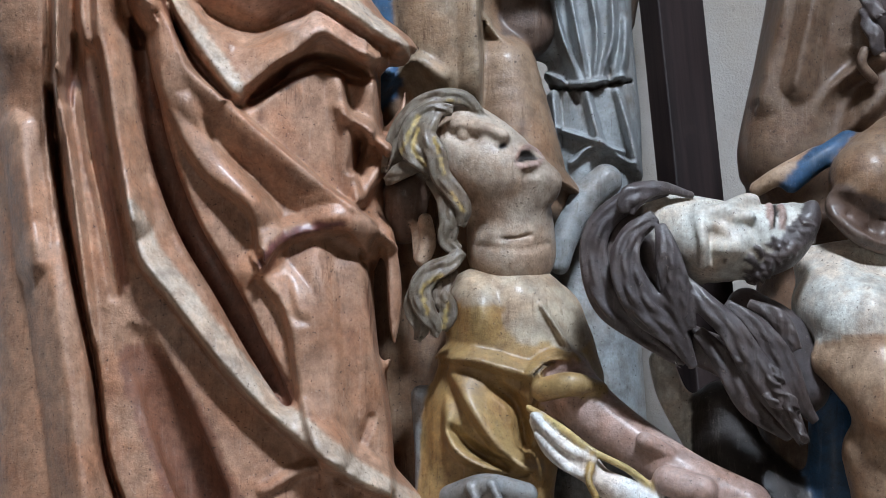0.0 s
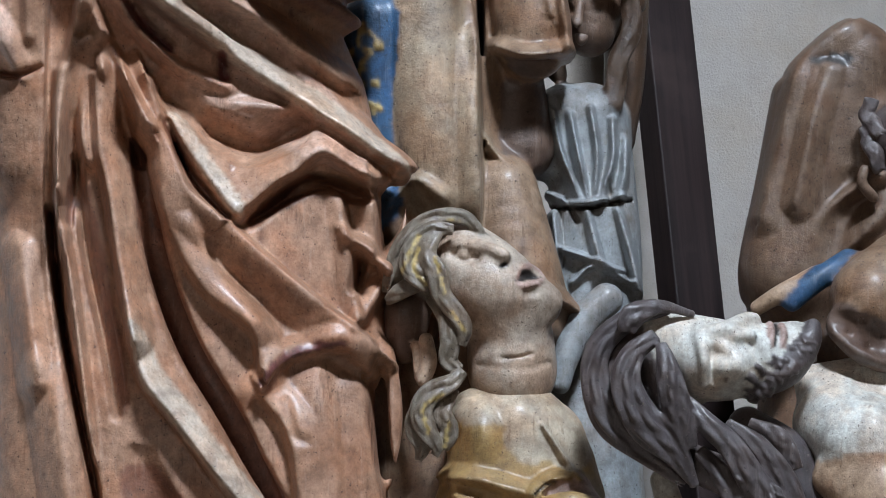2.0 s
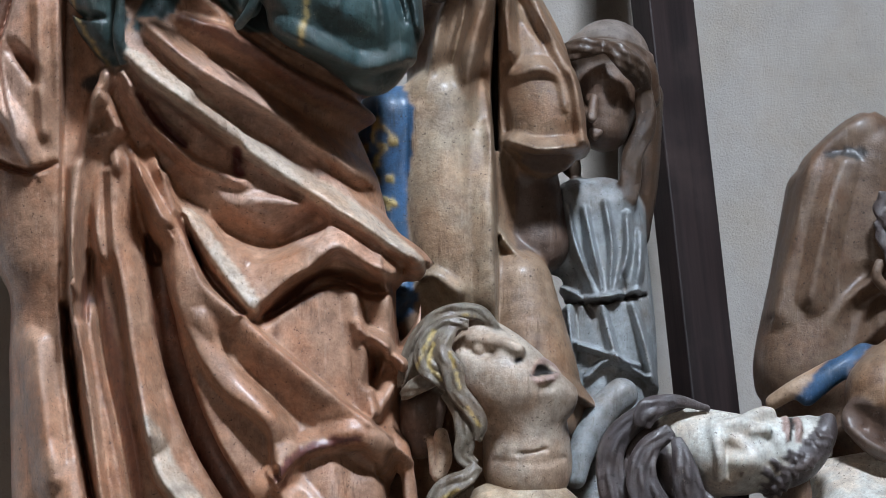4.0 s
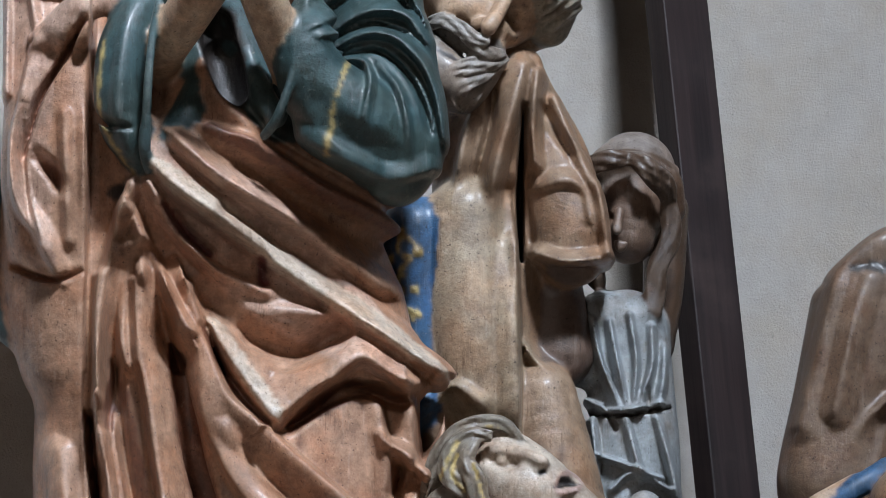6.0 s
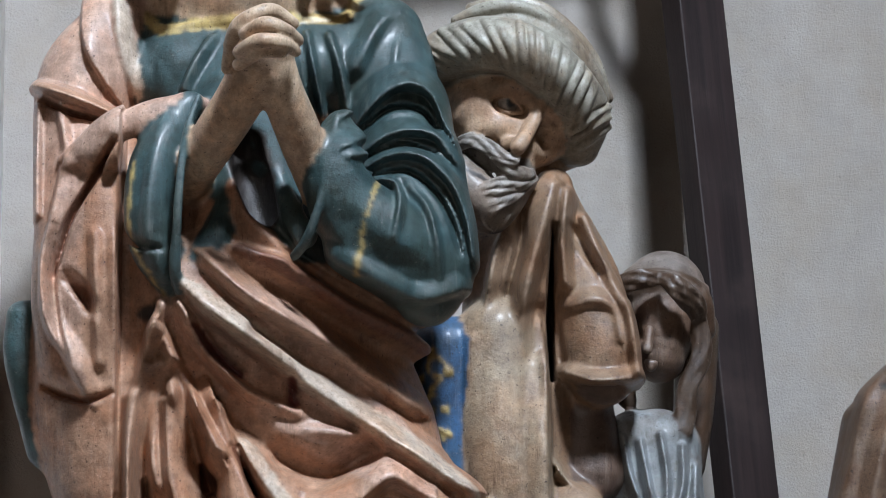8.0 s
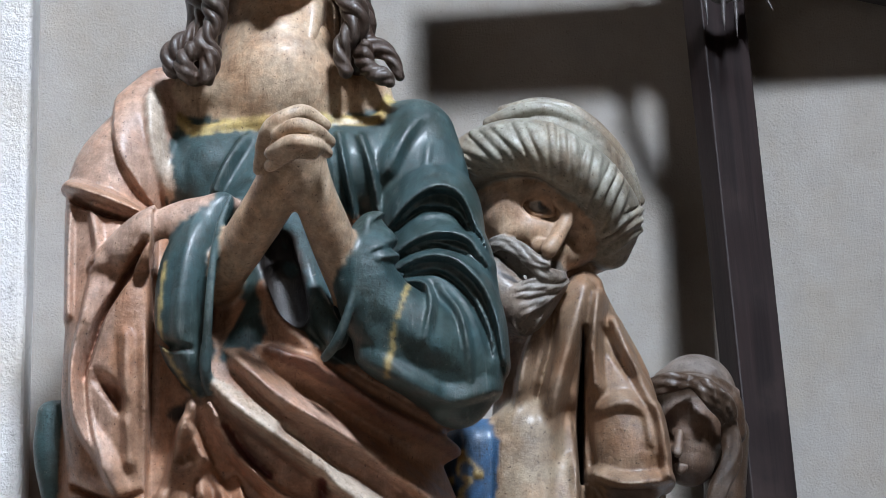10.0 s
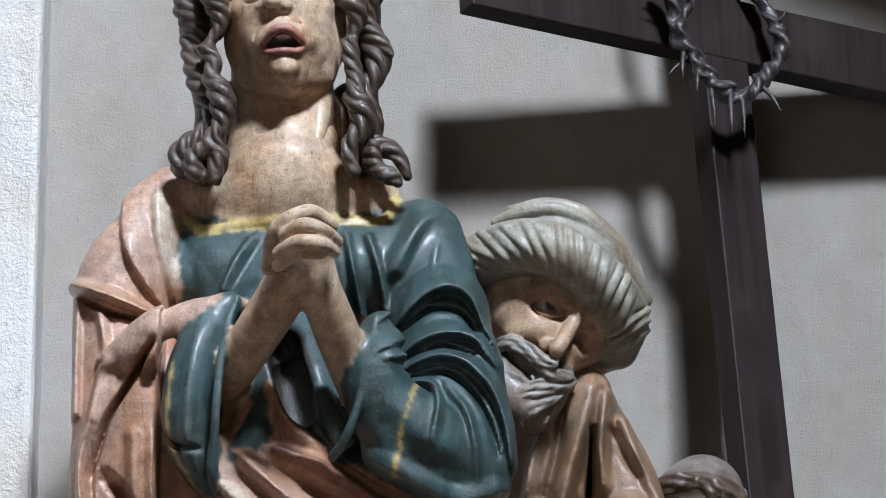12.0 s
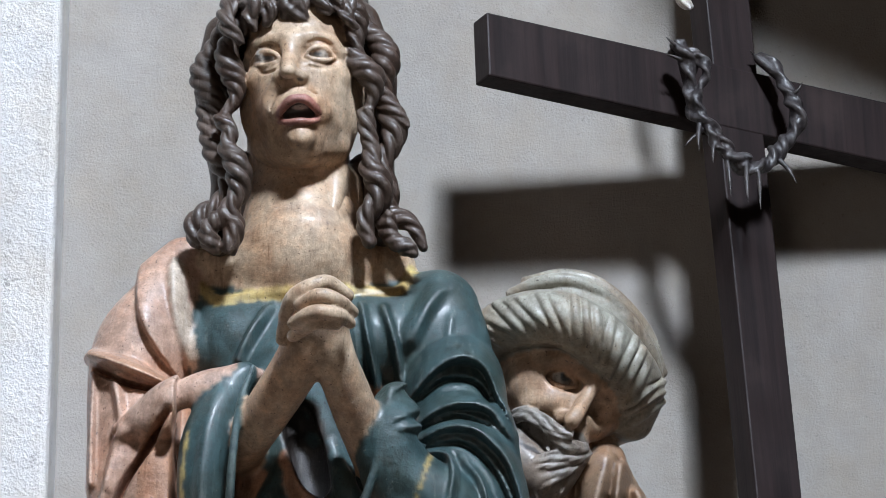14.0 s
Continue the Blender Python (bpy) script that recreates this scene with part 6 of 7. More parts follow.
c.waves("blond", 0.0014, 5, 0.16, 1.1, (-0.056, -0.085, 0.722, 0.0099), (-0.083, -0.080, 0.722, 0.0154), (-0.106, -0.078, 0.698, 0.0176), (-0.114, -0.080, 0.669, 0.0176), (-0.097, -0.085, 0.646, 0.0165), (-0.083, -0.085, 0.630, 0.0099), phase=1)
c.waves("blond", 0.0014, 4, 0.16, 1.1, (-0.078, -0.086, 0.714, 0.0099), (-0.089, -0.090, 0.686, 0.0143), (-0.076, -0.095, 0.658, 0.0165), (-0.072, -0.096, 0.629, 0.0154), (-0.056, -0.097, 0.604, 0.0143), (-0.042, -0.097, 0.580, 0.0143), (-0.045, -0.094, 0.556, 0.0111), phase=2)
c.waves("blond", 0.0014, 4, 0.16, 1.1, (-0.100, -0.074, 0.653, 0.0144), (-0.117, -0.070, 0.640, 0.0144), (-0.135, -0.064, 0.631, 0.0122), (-0.151, -0.055, 0.624, 0.0077), phase=0.5)
c.waves("blond", 0.0014, 4, 0.16, 1.1, (-0.087, -0.080, 0.623, 0.0099), (-0.064, -0.088, 0.593, 0.0133), (-0.059, -0.088, 0.561, 0.0154), (-0.064, -0.085, 0.535, 0.0143), (-0.044, -0.088, 0.517, 0.0122), phase=1.5)
c.waves("blond", 0.0014, 5, 0.16, 1.1, (-0.043, -0.090, 0.520, 0.0111), (-0.059, -0.092, 0.502, 0.0154), (-0.087, -0.092, 0.486, 0.0176), (-0.102, -0.092, 0.462, 0.0176), (-0.094, -0.092, 0.434, 0.0165), (-0.079, -0.090, 0.413, 0.0133), (-0.084, -0.088, 0.396, 0.0077), phase=2.2)
c.waves("blond", 0.0014, 5, 0.16, 1.1, (-0.070, -0.080, 0.500, 0.0122), (-0.094, -0.080, 0.476, 0.0154), (-0.108, -0.080, 0.446, 0.0154), (-0.100, -0.080, 0.417, 0.0144), (-0.105, -0.078, 0.397, 0.0088), phase=0.8)
c.waves("blond", 0.0014, 4, 0.16, 1.1, (-0.056, -0.080, 0.495, 0.0111), (-0.070, -0.082, 0.463, 0.0154), (-0.062, -0.082, 0.438, 0.0144), (-0.073, -0.080, 0.408, 0.0111), phase=1.9)
c.tint("gold", (-0.102, -0.100, 0.712, 0.0025), (-0.118, -0.100, 0.684, 0.0025), (-0.130, -0.100, 0.653, 0.0025), flat=8)
c.tint("gold", (-0.103, -0.100, 0.694, 0.0025), (-0.111, -0.100, 0.667, 0.0025), (-0.094, -0.100, 0.643, 0.0025), flat=8)
c.tint("gold", (-0.081, -0.100, 0.680, 0.0025), (-0.072, -0.100, 0.651, 0.0025), (-0.067, -0.100, 0.627, 0.0025), flat=8)
c.tint("gold", (-0.056, -0.100, 0.602, 0.0025), (-0.040, -0.100, 0.576, 0.0025), flat=8)
c.tint("gold", (-0.072, -0.100, 0.485, 0.0025), (-0.097, -0.100, 0.468, 0.0025), (-0.091, -0.100, 0.433, 0.0025), flat=8)
c.tint("gold", (-0.062, -0.100, 0.449, 0.0025), (-0.067, -0.100, 0.414, 0.0025), flat=8)
c.tint("gold", (-0.064, -0.100, 0.736, 0.0025), (-0.038, -0.100, 0.734, 0.0025), flat=8)
statue("statue", [body, c], (0.150, 0.050, 1.800), painted, "painted wooden statue of a swooning woman in a gilded ochre dress", "statue")

# The recumbent pale man
c = body = Carving((-0.156, -0.211, -0.006), (0.635, 0.248, 0.585), 0.0035)
# body
c.add("pallor", .03, (0.133, 0.010, 0.447, 0.0635), (0.198, 0.030, 0.409, 0.0876), (0.295, 0.050, 0.371, 0.1120), (0.469, 0.050, 0.275, 0.1362))
c.add("flesh_worn", .05, (0.174, -0.050, 0.355, 0.0551), (0.218, -0.070, 0.298, 0.0707))
c.add("pallor", .02, (0.103, 0.030, 0.504, 0.0287), (0.151, 0.030, 0.504, 0.0367), (0.232, 0.050, 0.506, 0.0480))
c.add("pallor", .05, (0.143, -0.050, 0.425, 0.0394), (0.173, -0.060, 0.425, 0.0393))
c.add("flesh_worn", .03, (0.111, -0.050, 0.362, 0.0189), (0.141, -0.060, 0.346, 0.0236))
c.add("flesh_worn", .02, (0.190, -0.030, 0.238, 0.0552), (0.223, -0.010, 0.161, 0.0712), (0.291, 0.050, -0.034, 0.1196))
# below: blue cloth, a pale wedge, a near-black mass
c.add("blue", .02, (0.127, 0.050, 0.323, 0.0319), (0.136, 0.070, 0.244, 0.0400), (0.143, 0.070, 0.085, 0.0559))
c.add("pallor", .01, (-0.108, 0.110, 0.375, 0.0177), (-0.092, 0.110, 0.327, 0.0209), (-0.052, 0.110, 0.255, 0.0209), (-0.005, 0.110, 0.183, 0.0241))
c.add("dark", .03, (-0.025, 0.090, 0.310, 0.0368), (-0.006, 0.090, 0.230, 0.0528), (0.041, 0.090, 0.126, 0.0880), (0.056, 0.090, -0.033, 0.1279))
# head laid back
c = Carving((-0.261, -0.217, 0.199), (0.139, 0.034, 0.640), 0.0023)
c.add("dark_hair", 0.02, (-0.146, -0.030, 0.530, 0.0588), (-0.107, -0.030, 0.499, 0.0548))
# backing mass added under the chin, dark for hair and shadow alike
c.add("dark_hair", 0.02, (0.004, -0.020, 0.440, 0.0282), (0.059, -0.020, 0.397, 0.0345), (0.086, -0.020, 0.326, 0.0345))
c.add("pallor", 0.02, (-0.104, -0.055, 0.550, 0.0437), (-0.054, -0.062, 0.529, 0.0561), (-0.006, -0.062, 0.530, 0.0515), (0.033, -0.056, 0.542, 0.0390), (0.067, -0.050, 0.555, 0.0297))
c.add("pallor", 0.015, (-0.120, -0.060, 0.563, 0.0281), (-0.081, -0.070, 0.562, 0.0280), (-0.046, -0.072, 0.556, 0.0265))
c.cut(None, 0.01, (-0.048, -0.119, 0.532, 0.0093), (-0.042, -0.120, 0.515, 0.0116), (-0.043, -0.113, 0.497, 0.0085))
c.add("pallor", 0.009, (-0.071, -0.097, 0.569, 0.0062), (-0.065, -0.115, 0.546, 0.0070), (-0.061, -0.122, 0.519, 0.0070), (-0.061, -0.108, 0.492, 0.0062))
c.add("pallor", 0.003, (-0.036, -0.106, 0.516, 0.0155))
c.cut("stump", 0.0015, (-0.029, -0.115, 0.532, 0.0014), (-0.023, -0.115, 0.515, 0.0017), (-0.030, -0.108, 0.497, 0.0014))
c.add("pallor", 0.01, (-0.059, -0.104, 0.562, 0.0093), (-0.029, -0.103, 0.570, 0.0101), (-0.001, -0.081, 0.582, 0.0117), (0.010, -0.079, 0.583, 0.0101))
c.add("pallor", 0.008, (-0.016, -0.109, 0.558, 0.0101), (0.003, -0.110, 0.558, 0.0093))
c.cut("dark", 0.003, (0.016, -0.102, 0.567, 0.0043), (0.012, -0.109, 0.557, 0.0031))
c.add("rosy", 0.004, (0.033, -0.070, 0.578, 0.0047), (0.034, -0.092, 0.562, 0.0047), (0.032, -0.098, 0.547, 0.0039))
c.cut("dark", 0.002, (0.041, -0.066, 0.580, 0.0020), (0.042, -0.092, 0.562, 0.0026), (0.039, -0.097, 0.545, 0.0020))
c.add("rosy", 0.004, (0.049, -0.072, 0.576, 0.0047), (0.051, -0.087, 0.561, 0.0047), (0.047, -0.091, 0.546, 0.0039))
c.add("pallor", 0.014, (-0.016, -0.110, 0.516, 0.0124))
c.cut(None, 0.008, (0.009, -0.109, 0.542, 0.0027), (0.017, -0.109, 0.527, 0.0031), (0.020, -0.103, 0.510, 0.0027))
# short curled beard
c.add("dark_hair", 0.012, (0.012, -0.070, 0.495, 0.0218), (0.054, -0.070, 0.517, 0.0265), (0.086, -0.066, 0.553, 0.0187), (0.094, -0.062, 0.576, 0.0109))
c.add("dark_hair", 0.0012, (0.055, -0.096, 0.517, 0.0036), (0.059, -0.097, 0.511, 0.0040), (0.059, -0.092, 0.505, 0.0023))
c.add("dark_hair", 0.0012, (0.066, -0.092, 0.518, 0.0036), (0.073, -0.090, 0.516, 0.0040), (0.076, -0.084, 0.515, 0.0023))
c.add("dark_hair", 0.0012, (0.085, -0.085, 0.544, 0.0036), (0.089, -0.085, 0.539, 0.0040), (0.087, -0.082, 0.536, 0.0023))
c.add("dark_hair", 0.0012, (0.041, -0.093, 0.529, 0.0036), (0.046, -0.095, 0.524, 0.0040), (0.047, -0.094, 0.520, 0.0023))
c.add("dark_hair", 0.0012, (-0.002, -0.106, 0.501, 0.0036), (0.005, -0.104, 0.497, 0.0040), (0.009, -0.097, 0.494, 0.0023))
c.add("dark_hair", 0.0012, (0.069, -0.083, 0.552, 0.0036), (0.072, -0.088, 0.547, 0.0040), (0.072, -0.087, 0.543, 0.0023))
c.add("dark_hair", 0.0012, (0.055, -0.087, 0.544, 0.0036), (0.063, -0.090, 0.542, 0.0040), (0.067, -0.088, 0.540, 0.0023))
c.add("dark_hair", 0.0012, (0.016, -0.105, 0.513, 0.0036), (0.019, -0.102, 0.507, 0.0040), (0.018, -0.097, 0.501, 0.0023))
c.add("dark_hair", 0.0012, (0.024, -0.087, 0.484, 0.0036), (0.031, -0.081, 0.480, 0.0040), (0.033, -0.068, 0.477, 0.0023))
c.add("dark_hair", 0.0012, (0.017, -0.085, 0.479, 0.0036), (0.023, -0.071, 0.475, 0.0040), (0.024, -0.068, 0.469, 0.0023))
c.add("dark_hair", 0.0012, (0.081, -0.084, 0.554, 0.0036), (0.086, -0.086, 0.551, 0.0040), (0.088, -0.083, 0.548, 0.0023))
c.add("dark_hair", 0.0012, (0.010, -0.108, 0.516, 0.0036), (0.017, -0.106, 0.513, 0.0040), (0.019, -0.100, 0.510, 0.0023))
c.add("dark_hair", 0.0012, (-0.001, -0.079, 0.479, 0.0036), (0.004, -0.082, 0.476, 0.0040), (0.006, -0.073, 0.474, 0.0023))
c.add("dark_hair", 0.0012, (0.074, -0.088, 0.542, 0.0036), (0.080, -0.089, 0.538, 0.0040), (0.082, -0.085, 0.535, 0.0023))
c.add("dark_hair", 0.0012, (0.064, -0.082, 0.553, 0.0036), (0.066, -0.087, 0.548, 0.0040), (0.064, -0.085, 0.544, 0.0023))
c.add("dark_hair", 0.0012, (0.067, -0.092, 0.522, 0.0036), (0.075, -0.090, 0.520, 0.0040), (0.079, -0.083, 0.519, 0.0023))
c.add("dark_hair", 0.0012, (0.031, -0.093, 0.507, 0.0036), (0.037, -0.096, 0.506, 0.0040), (0.039, -0.093, 0.505, 0.0023))
c.add("dark_hair", 0.0012, (0.015, -0.084, 0.477, 0.0036), (0.023, -0.072, 0.475, 0.0040), (0.026, -0.068, 0.473, 0.0023))
c.add("dark_hair", 0.0012, (0.084, -0.084, 0.531, 0.0036), (0.091, -0.077, 0.529, 0.0040), (0.093, -0.065, 0.527, 0.0023))
c.add("dark_hair", 0.0012, (0.046, -0.095, 0.509, 0.0036), (0.053, -0.097, 0.506, 0.0040), (0.057, -0.092, 0.504, 0.0023))
c.add("dark_hair", 0.0012, (0.071, -0.090, 0.525, 0.0036), (0.080, -0.086, 0.523, 0.0040), (0.085, -0.078, 0.521, 0.0023))
c.add("dark_hair", 0.0012, (0.005, -0.104, 0.500, 0.0036), (0.011, -0.099, 0.495, 0.0040), (0.013, -0.090, 0.490, 0.0023))
c.add("dark_hair", 0.0012, (0.029, -0.090, 0.489, 0.0036), (0.034, -0.087, 0.486, 0.0040), (0.035, -0.079, 0.483, 0.0023))
c.add("dark_hair", 0.0012, (0.026, -0.100, 0.522, 0.0036), (0.033, -0.098, 0.521, 0.0040), (0.035, -0.094, 0.519, 0.0023))
c.add("dark_hair", 0.0012, (0.061, -0.094, 0.511, 0.0036), (0.067, -0.093, 0.509, 0.0040), (0.069, -0.088, 0.508, 0.0023))
c.add("dark_hair", 0.0012, (0.090, -0.083, 0.551, 0.0036), (0.095, -0.082, 0.548, 0.0040), (0.097, -0.077, 0.545, 0.0023))
c.add("dark_hair", 0.0012, (0.052, -0.096, 0.511, 0.0036), (0.058, -0.096, 0.507, 0.0040), (0.059, -0.092, 0.504, 0.0023))
c.add("dark_hair", 0.0012, (0.004, -0.069, 0.472, 0.0036), (0.011, -0.071, 0.470, 0.0040), (0.014, -0.068, 0.468, 0.0023))
c.add("dark_hair", 0.0012, (0.076, -0.082, 0.558, 0.0036), (0.080, -0.087, 0.551, 0.0040), (0.081, -0.085, 0.545, 0.0023))
c.add("dark_hair", 0.0012, (0.055, -0.096, 0.515, 0.0036), (0.062, -0.096, 0.513, 0.0040), (0.065, -0.091, 0.512, 0.0023))
c.add("dark_hair", 0.0012, (0.012, -0.087, 0.480, 0.0036), (0.018, -0.084, 0.477, 0.0040), (0.021, -0.074, 0.475, 0.0023))
c.add("dark_hair", 0.0012, (0.091, -0.081, 0.540, 0.0036), (0.094, -0.077, 0.535, 0.0040), (0.093, -0.072, 0.531, 0.0023))
c.add("dark_hair", 0.0012, (0.042, -0.095, 0.508, 0.0036), (0.048, -0.096, 0.504, 0.0040), (0.049, -0.092, 0.501, 0.0023))
c.add("dark_hair", 0.0012, (0.035, -0.097, 0.529, 0.0036), (0.042, -0.094, 0.525, 0.0040), (0.044, -0.093, 0.520, 0.0023))
c.add("dark_hair", 0.0012, (0.087, -0.084, 0.546, 0.0036), (0.093, -0.082, 0.542, 0.0040), (0.094, -0.077, 0.539, 0.0023))
c.add("dark_hair", 0.0012, (0.005, -0.106, 0.503, 0.0036), (0.009, -0.102, 0.497, 0.0040), (0.010, -0.094, 0.492, 0.0023))
c.add("dark_hair", 0.0012, (0.031, -0.093, 0.497, 0.0036), (0.035, -0.092, 0.492, 0.0040), (0.035, -0.085, 0.487, 0.0023))
c.add("dark_hair", 0.0012, (0.059, -0.095, 0.519, 0.0036), (0.065, -0.094, 0.515, 0.0040), (0.068, -0.090, 0.512, 0.0023))
c.add("dark_hair", 0.0012, (0.023, -0.096, 0.506, 0.0036), (0.027, -0.095, 0.500, 0.0040), (0.027, -0.091, 0.495, 0.0023))
c.add("dark_hair", 0.0012, (0.025, -0.088, 0.485, 0.0036), (0.030, -0.083, 0.481, 0.0040), (0.031, -0.068, 0.478, 0.0023))
c.add("dark_hair", 0.0012, (-0.001, -0.091, 0.485, 0.0036), (0.006, -0.090, 0.482, 0.0040), (0.008, -0.085, 0.479, 0.0023))
c.add("dark_hair", 0.0012, (0.040, -0.094, 0.503, 0.0036), (0.045, -0.094, 0.497, 0.0040), (0.046, -0.087, 0.493, 0.0023))
c.add("dark_hair", 0.0012, (0.030, -0.093, 0.503, 0.0036), (0.034, -0.095, 0.497, 0.0040), (0.034, -0.089, 0.492, 0.0023))
c.add("dark_hair", 0.0012, (0.030, -0.092, 0.494, 0.0036), (0.033, -0.090, 0.488, 0.0040), (0.033, -0.082, 0.483, 0.0023))
c.add("dark_hair", 0.0012, (0.089, -0.081, 0.534, 0.0036), (0.095, -0.068, 0.532, 0.0041), (0.096, -0.065, 0.527, 0.0023))
c.add("dark_hair", 0.0012, (0.013, -0.088, 0.482, 0.0036), (0.016, -0.085, 0.477, 0.0040), (0.016, -0.069, 0.473, 0.0023))
c.add("dark_hair", 0.0012, (0.061, -0.093, 0.523, 0.0036), (0.065, -0.095, 0.519, 0.0040), (0.065, -0.092, 0.515, 0.0023))
c.add("dark_hair", 0.0012, (0.070, -0.090, 0.535, 0.0036), (0.074, -0.091, 0.530, 0.0040), (0.075, -0.088, 0.526, 0.0023))
c.add("dark_hair", 0.0012, (0.055, -0.096, 0.515, 0.0036), (0.060, -0.096, 0.510, 0.0040), (0.061, -0.092, 0.506, 0.0023))
c.add("dark_hair", 0.0012, (-0.001, -0.108, 0.505, 0.0036), (0.005, -0.106, 0.501, 0.0040), (0.007, -0.100, 0.497, 0.0023))
c.add("dark_hair", 0.0012, (0.018, -0.092, 0.492, 0.0036), (0.022, -0.092, 0.489, 0.0040), (0.022, -0.088, 0.486, 0.0023))
c.add("dark_hair", 0.0012, (0.041, -0.093, 0.530, 0.0036), (0.047, -0.093, 0.528, 0.0040), (0.049, -0.091, 0.527, 0.0023))
c.add("dark_hair", 0.0012, (0.026, -0.100, 0.522, 0.0036), (0.032, -0.098, 0.520, 0.0040), (0.034, -0.094, 0.518, 0.0023))
c.add("dark_hair", 0.0012, (0.041, -0.092, 0.523, 0.0036), (0.045, -0.097, 0.517, 0.0040), (0.046, -0.094, 0.513, 0.0023))
c.add("dark_hair", 0.0012, (0.020, -0.088, 0.483, 0.0036), (0.027, -0.086, 0.482, 0.0040), (0.030, -0.080, 0.481, 0.0023))
c.add("dark_hair", 0.0012, (0.023, -0.098, 0.509, 0.0036), (0.031, -0.095, 0.506, 0.0040), (0.034, -0.093, 0.504, 0.0023))
c.add("dark_hair", 0.0012, (0.032, -0.098, 0.532, 0.0036), (0.036, -0.098, 0.529, 0.0040), (0.036, -0.094, 0.525, 0.0023))
c.add("dark_hair", 0.0012, (0.048, -0.091, 0.530, 0.0036), (0.054, -0.096, 0.524, 0.0040), (0.055, -0.094, 0.518, 0.0023))
c.add("dark_hair", 0.0012, (0.074, -0.087, 0.544, 0.0036), (0.077, -0.090, 0.538, 0.0040), (0.077, -0.087, 0.533, 0.0023))
c.add("dark_hair", 0.0012, (0.031, -0.098, 0.527, 0.0036), (0.037, -0.096, 0.523, 0.0040), (0.037, -0.092, 0.518, 0.0023))
# hair falling away in a matted mass
c.add("dark_hair", 0.02, (-0.179, -0.055, 0.535, 0.0312), (-0.179, -0.055, 0.480, 0.0359), (-0.140, -0.060, 0.433, 0.0343), (-0.089, -0.060, 0.393, 0.0265), (-0.023, -0.060, 0.362, 0.0265), (0.032, -0.055, 0.315, 0.0234))
c.waves("dark_hair", 0.0045, 6, 0.14, 1, (-0.109, -0.085, 0.597, 0.0078), (-0.157, -0.090, 0.587, 0.0171), (-0.199, -0.085, 0.554, 0.0218), (-0.211, -0.080, 0.509, 0.0233), (-0.190, -0.080, 0.446, 0.0264), (-0.141, -0.080, 0.404, 0.0233), (-0.085, -0.075, 0.358, 0.0125), phase=0)
c.waves("dark_hair", 0.0045, 7, 0.14, 1, (-0.130, -0.108, 0.557, 0.0139), (-0.161, -0.108, 0.530, 0.0217), (-0.167, -0.108, 0.488, 0.0263), (-0.141, -0.106, 0.435, 0.0279), (-0.102, -0.100, 0.395, 0.0217), (-0.075, -0.092, 0.351, 0.0093), phase=1)
c.waves("dark_hair", 0.0045, 6, 0.14, 1, (-0.121, -0.115, 0.543, 0.0108), (-0.109, -0.122, 0.505, 0.0201), (-0.099, -0.115, 0.451, 0.0217), (-0.079, -0.105, 0.397, 0.0140), phase=2)
c.waves("dark_hair", 0.0045, 6, 0.14, 1, (-0.093, -0.108, 0.470, 0.0108), (-0.062, -0.112, 0.436, 0.0186), (-0.025, -0.112, 0.403, 0.0217), (0.006, -0.108, 0.358, 0.0232), (0.038, -0.102, 0.309, 0.0217), (0.078, -0.092, 0.245, 0.0109), phase=0.6)
c.waves("dark_hair", 0.0045, 5, 0.14, 1, (-0.067, -0.092, 0.398, 0.0124), (-0.025, -0.094, 0.351, 0.0202), (0.007, -0.090, 0.295, 0.0186), (0.058, -0.080, 0.252, 0.0093), phase=1.6)
c.waves("dark_hair", 0.0045, 6, 0.14, 1, (-0.028, -0.100, 0.437, 0.0093), (0.013, -0.102, 0.404, 0.0186), (0.046, -0.096, 0.356, 0.0202), (0.070, -0.090, 0.305, 0.0171), (0.097, -0.080, 0.273, 0.0093), phase=2.6)
c.waves("dark_hair", 0.0045, 4, 0.14, 1, (0.004, -0.085, 0.438, 0.0078), (0.046, -0.088, 0.416, 0.0155), (0.064, -0.085, 0.374, 0.0140), phase=0.3)
c.waves("dark_hair", 0.0045, 5, 0.14, 1, (-0.075, -0.090, 0.590, 0.0054), (-0.118, -0.100, 0.597, 0.0109), (-0.161, -0.108, 0.583, 0.0186), (-0.170, -0.108, 0.558, 0.0139), phase=1.1)
c.rope("dark_hair", 0.001, 2, 1.2, (-0.007, -0.120, 0.377, 0.0062), (0.004, -0.128, 0.359, 0.0070), (0.017, -0.116, 0.346, 0.0039), phase=0)
c.rope("dark_hair", 0.001, 2, 1.2, (-0.023, -0.120, 0.375, 0.0062), (-0.013, -0.128, 0.358, 0.0070), (0.000, -0.116, 0.345, 0.0039), phase=1)
c.rope("dark_hair", 0.001, 2, 1.2, (0.003, -0.120, 0.384, 0.0062), (0.013, -0.128, 0.366, 0.0070), (0.026, -0.116, 0.353, 0.0039), phase=2)
c.rope("dark_hair", 0.001, 2, 1.2, (0.027, -0.120, 0.354, 0.0062), (0.037, -0.128, 0.337, 0.0070), (0.050, -0.116, 0.324, 0.0039), phase=3)
c.rope("dark_hair", 0.001, 2, 1.2, (0.020, -0.120, 0.351, 0.0062), (0.030, -0.128, 0.333, 0.0070), (0.043, -0.116, 0.320, 0.0039), phase=4)
c.rope("dark_hair", 0.001, 2, 1.2, (0.023, -0.120, 0.318, 0.0062), (0.034, -0.128, 0.300, 0.0070), (0.047, -0.116, 0.287, 0.0039), phase=5)
c.rope("dark_hair", 0.001, 2, 1.2, (0.047, -0.120, 0.316, 0.0062), (0.058, -0.128, 0.299, 0.0070), (0.071, -0.116, 0.286, 0.0039), phase=6)
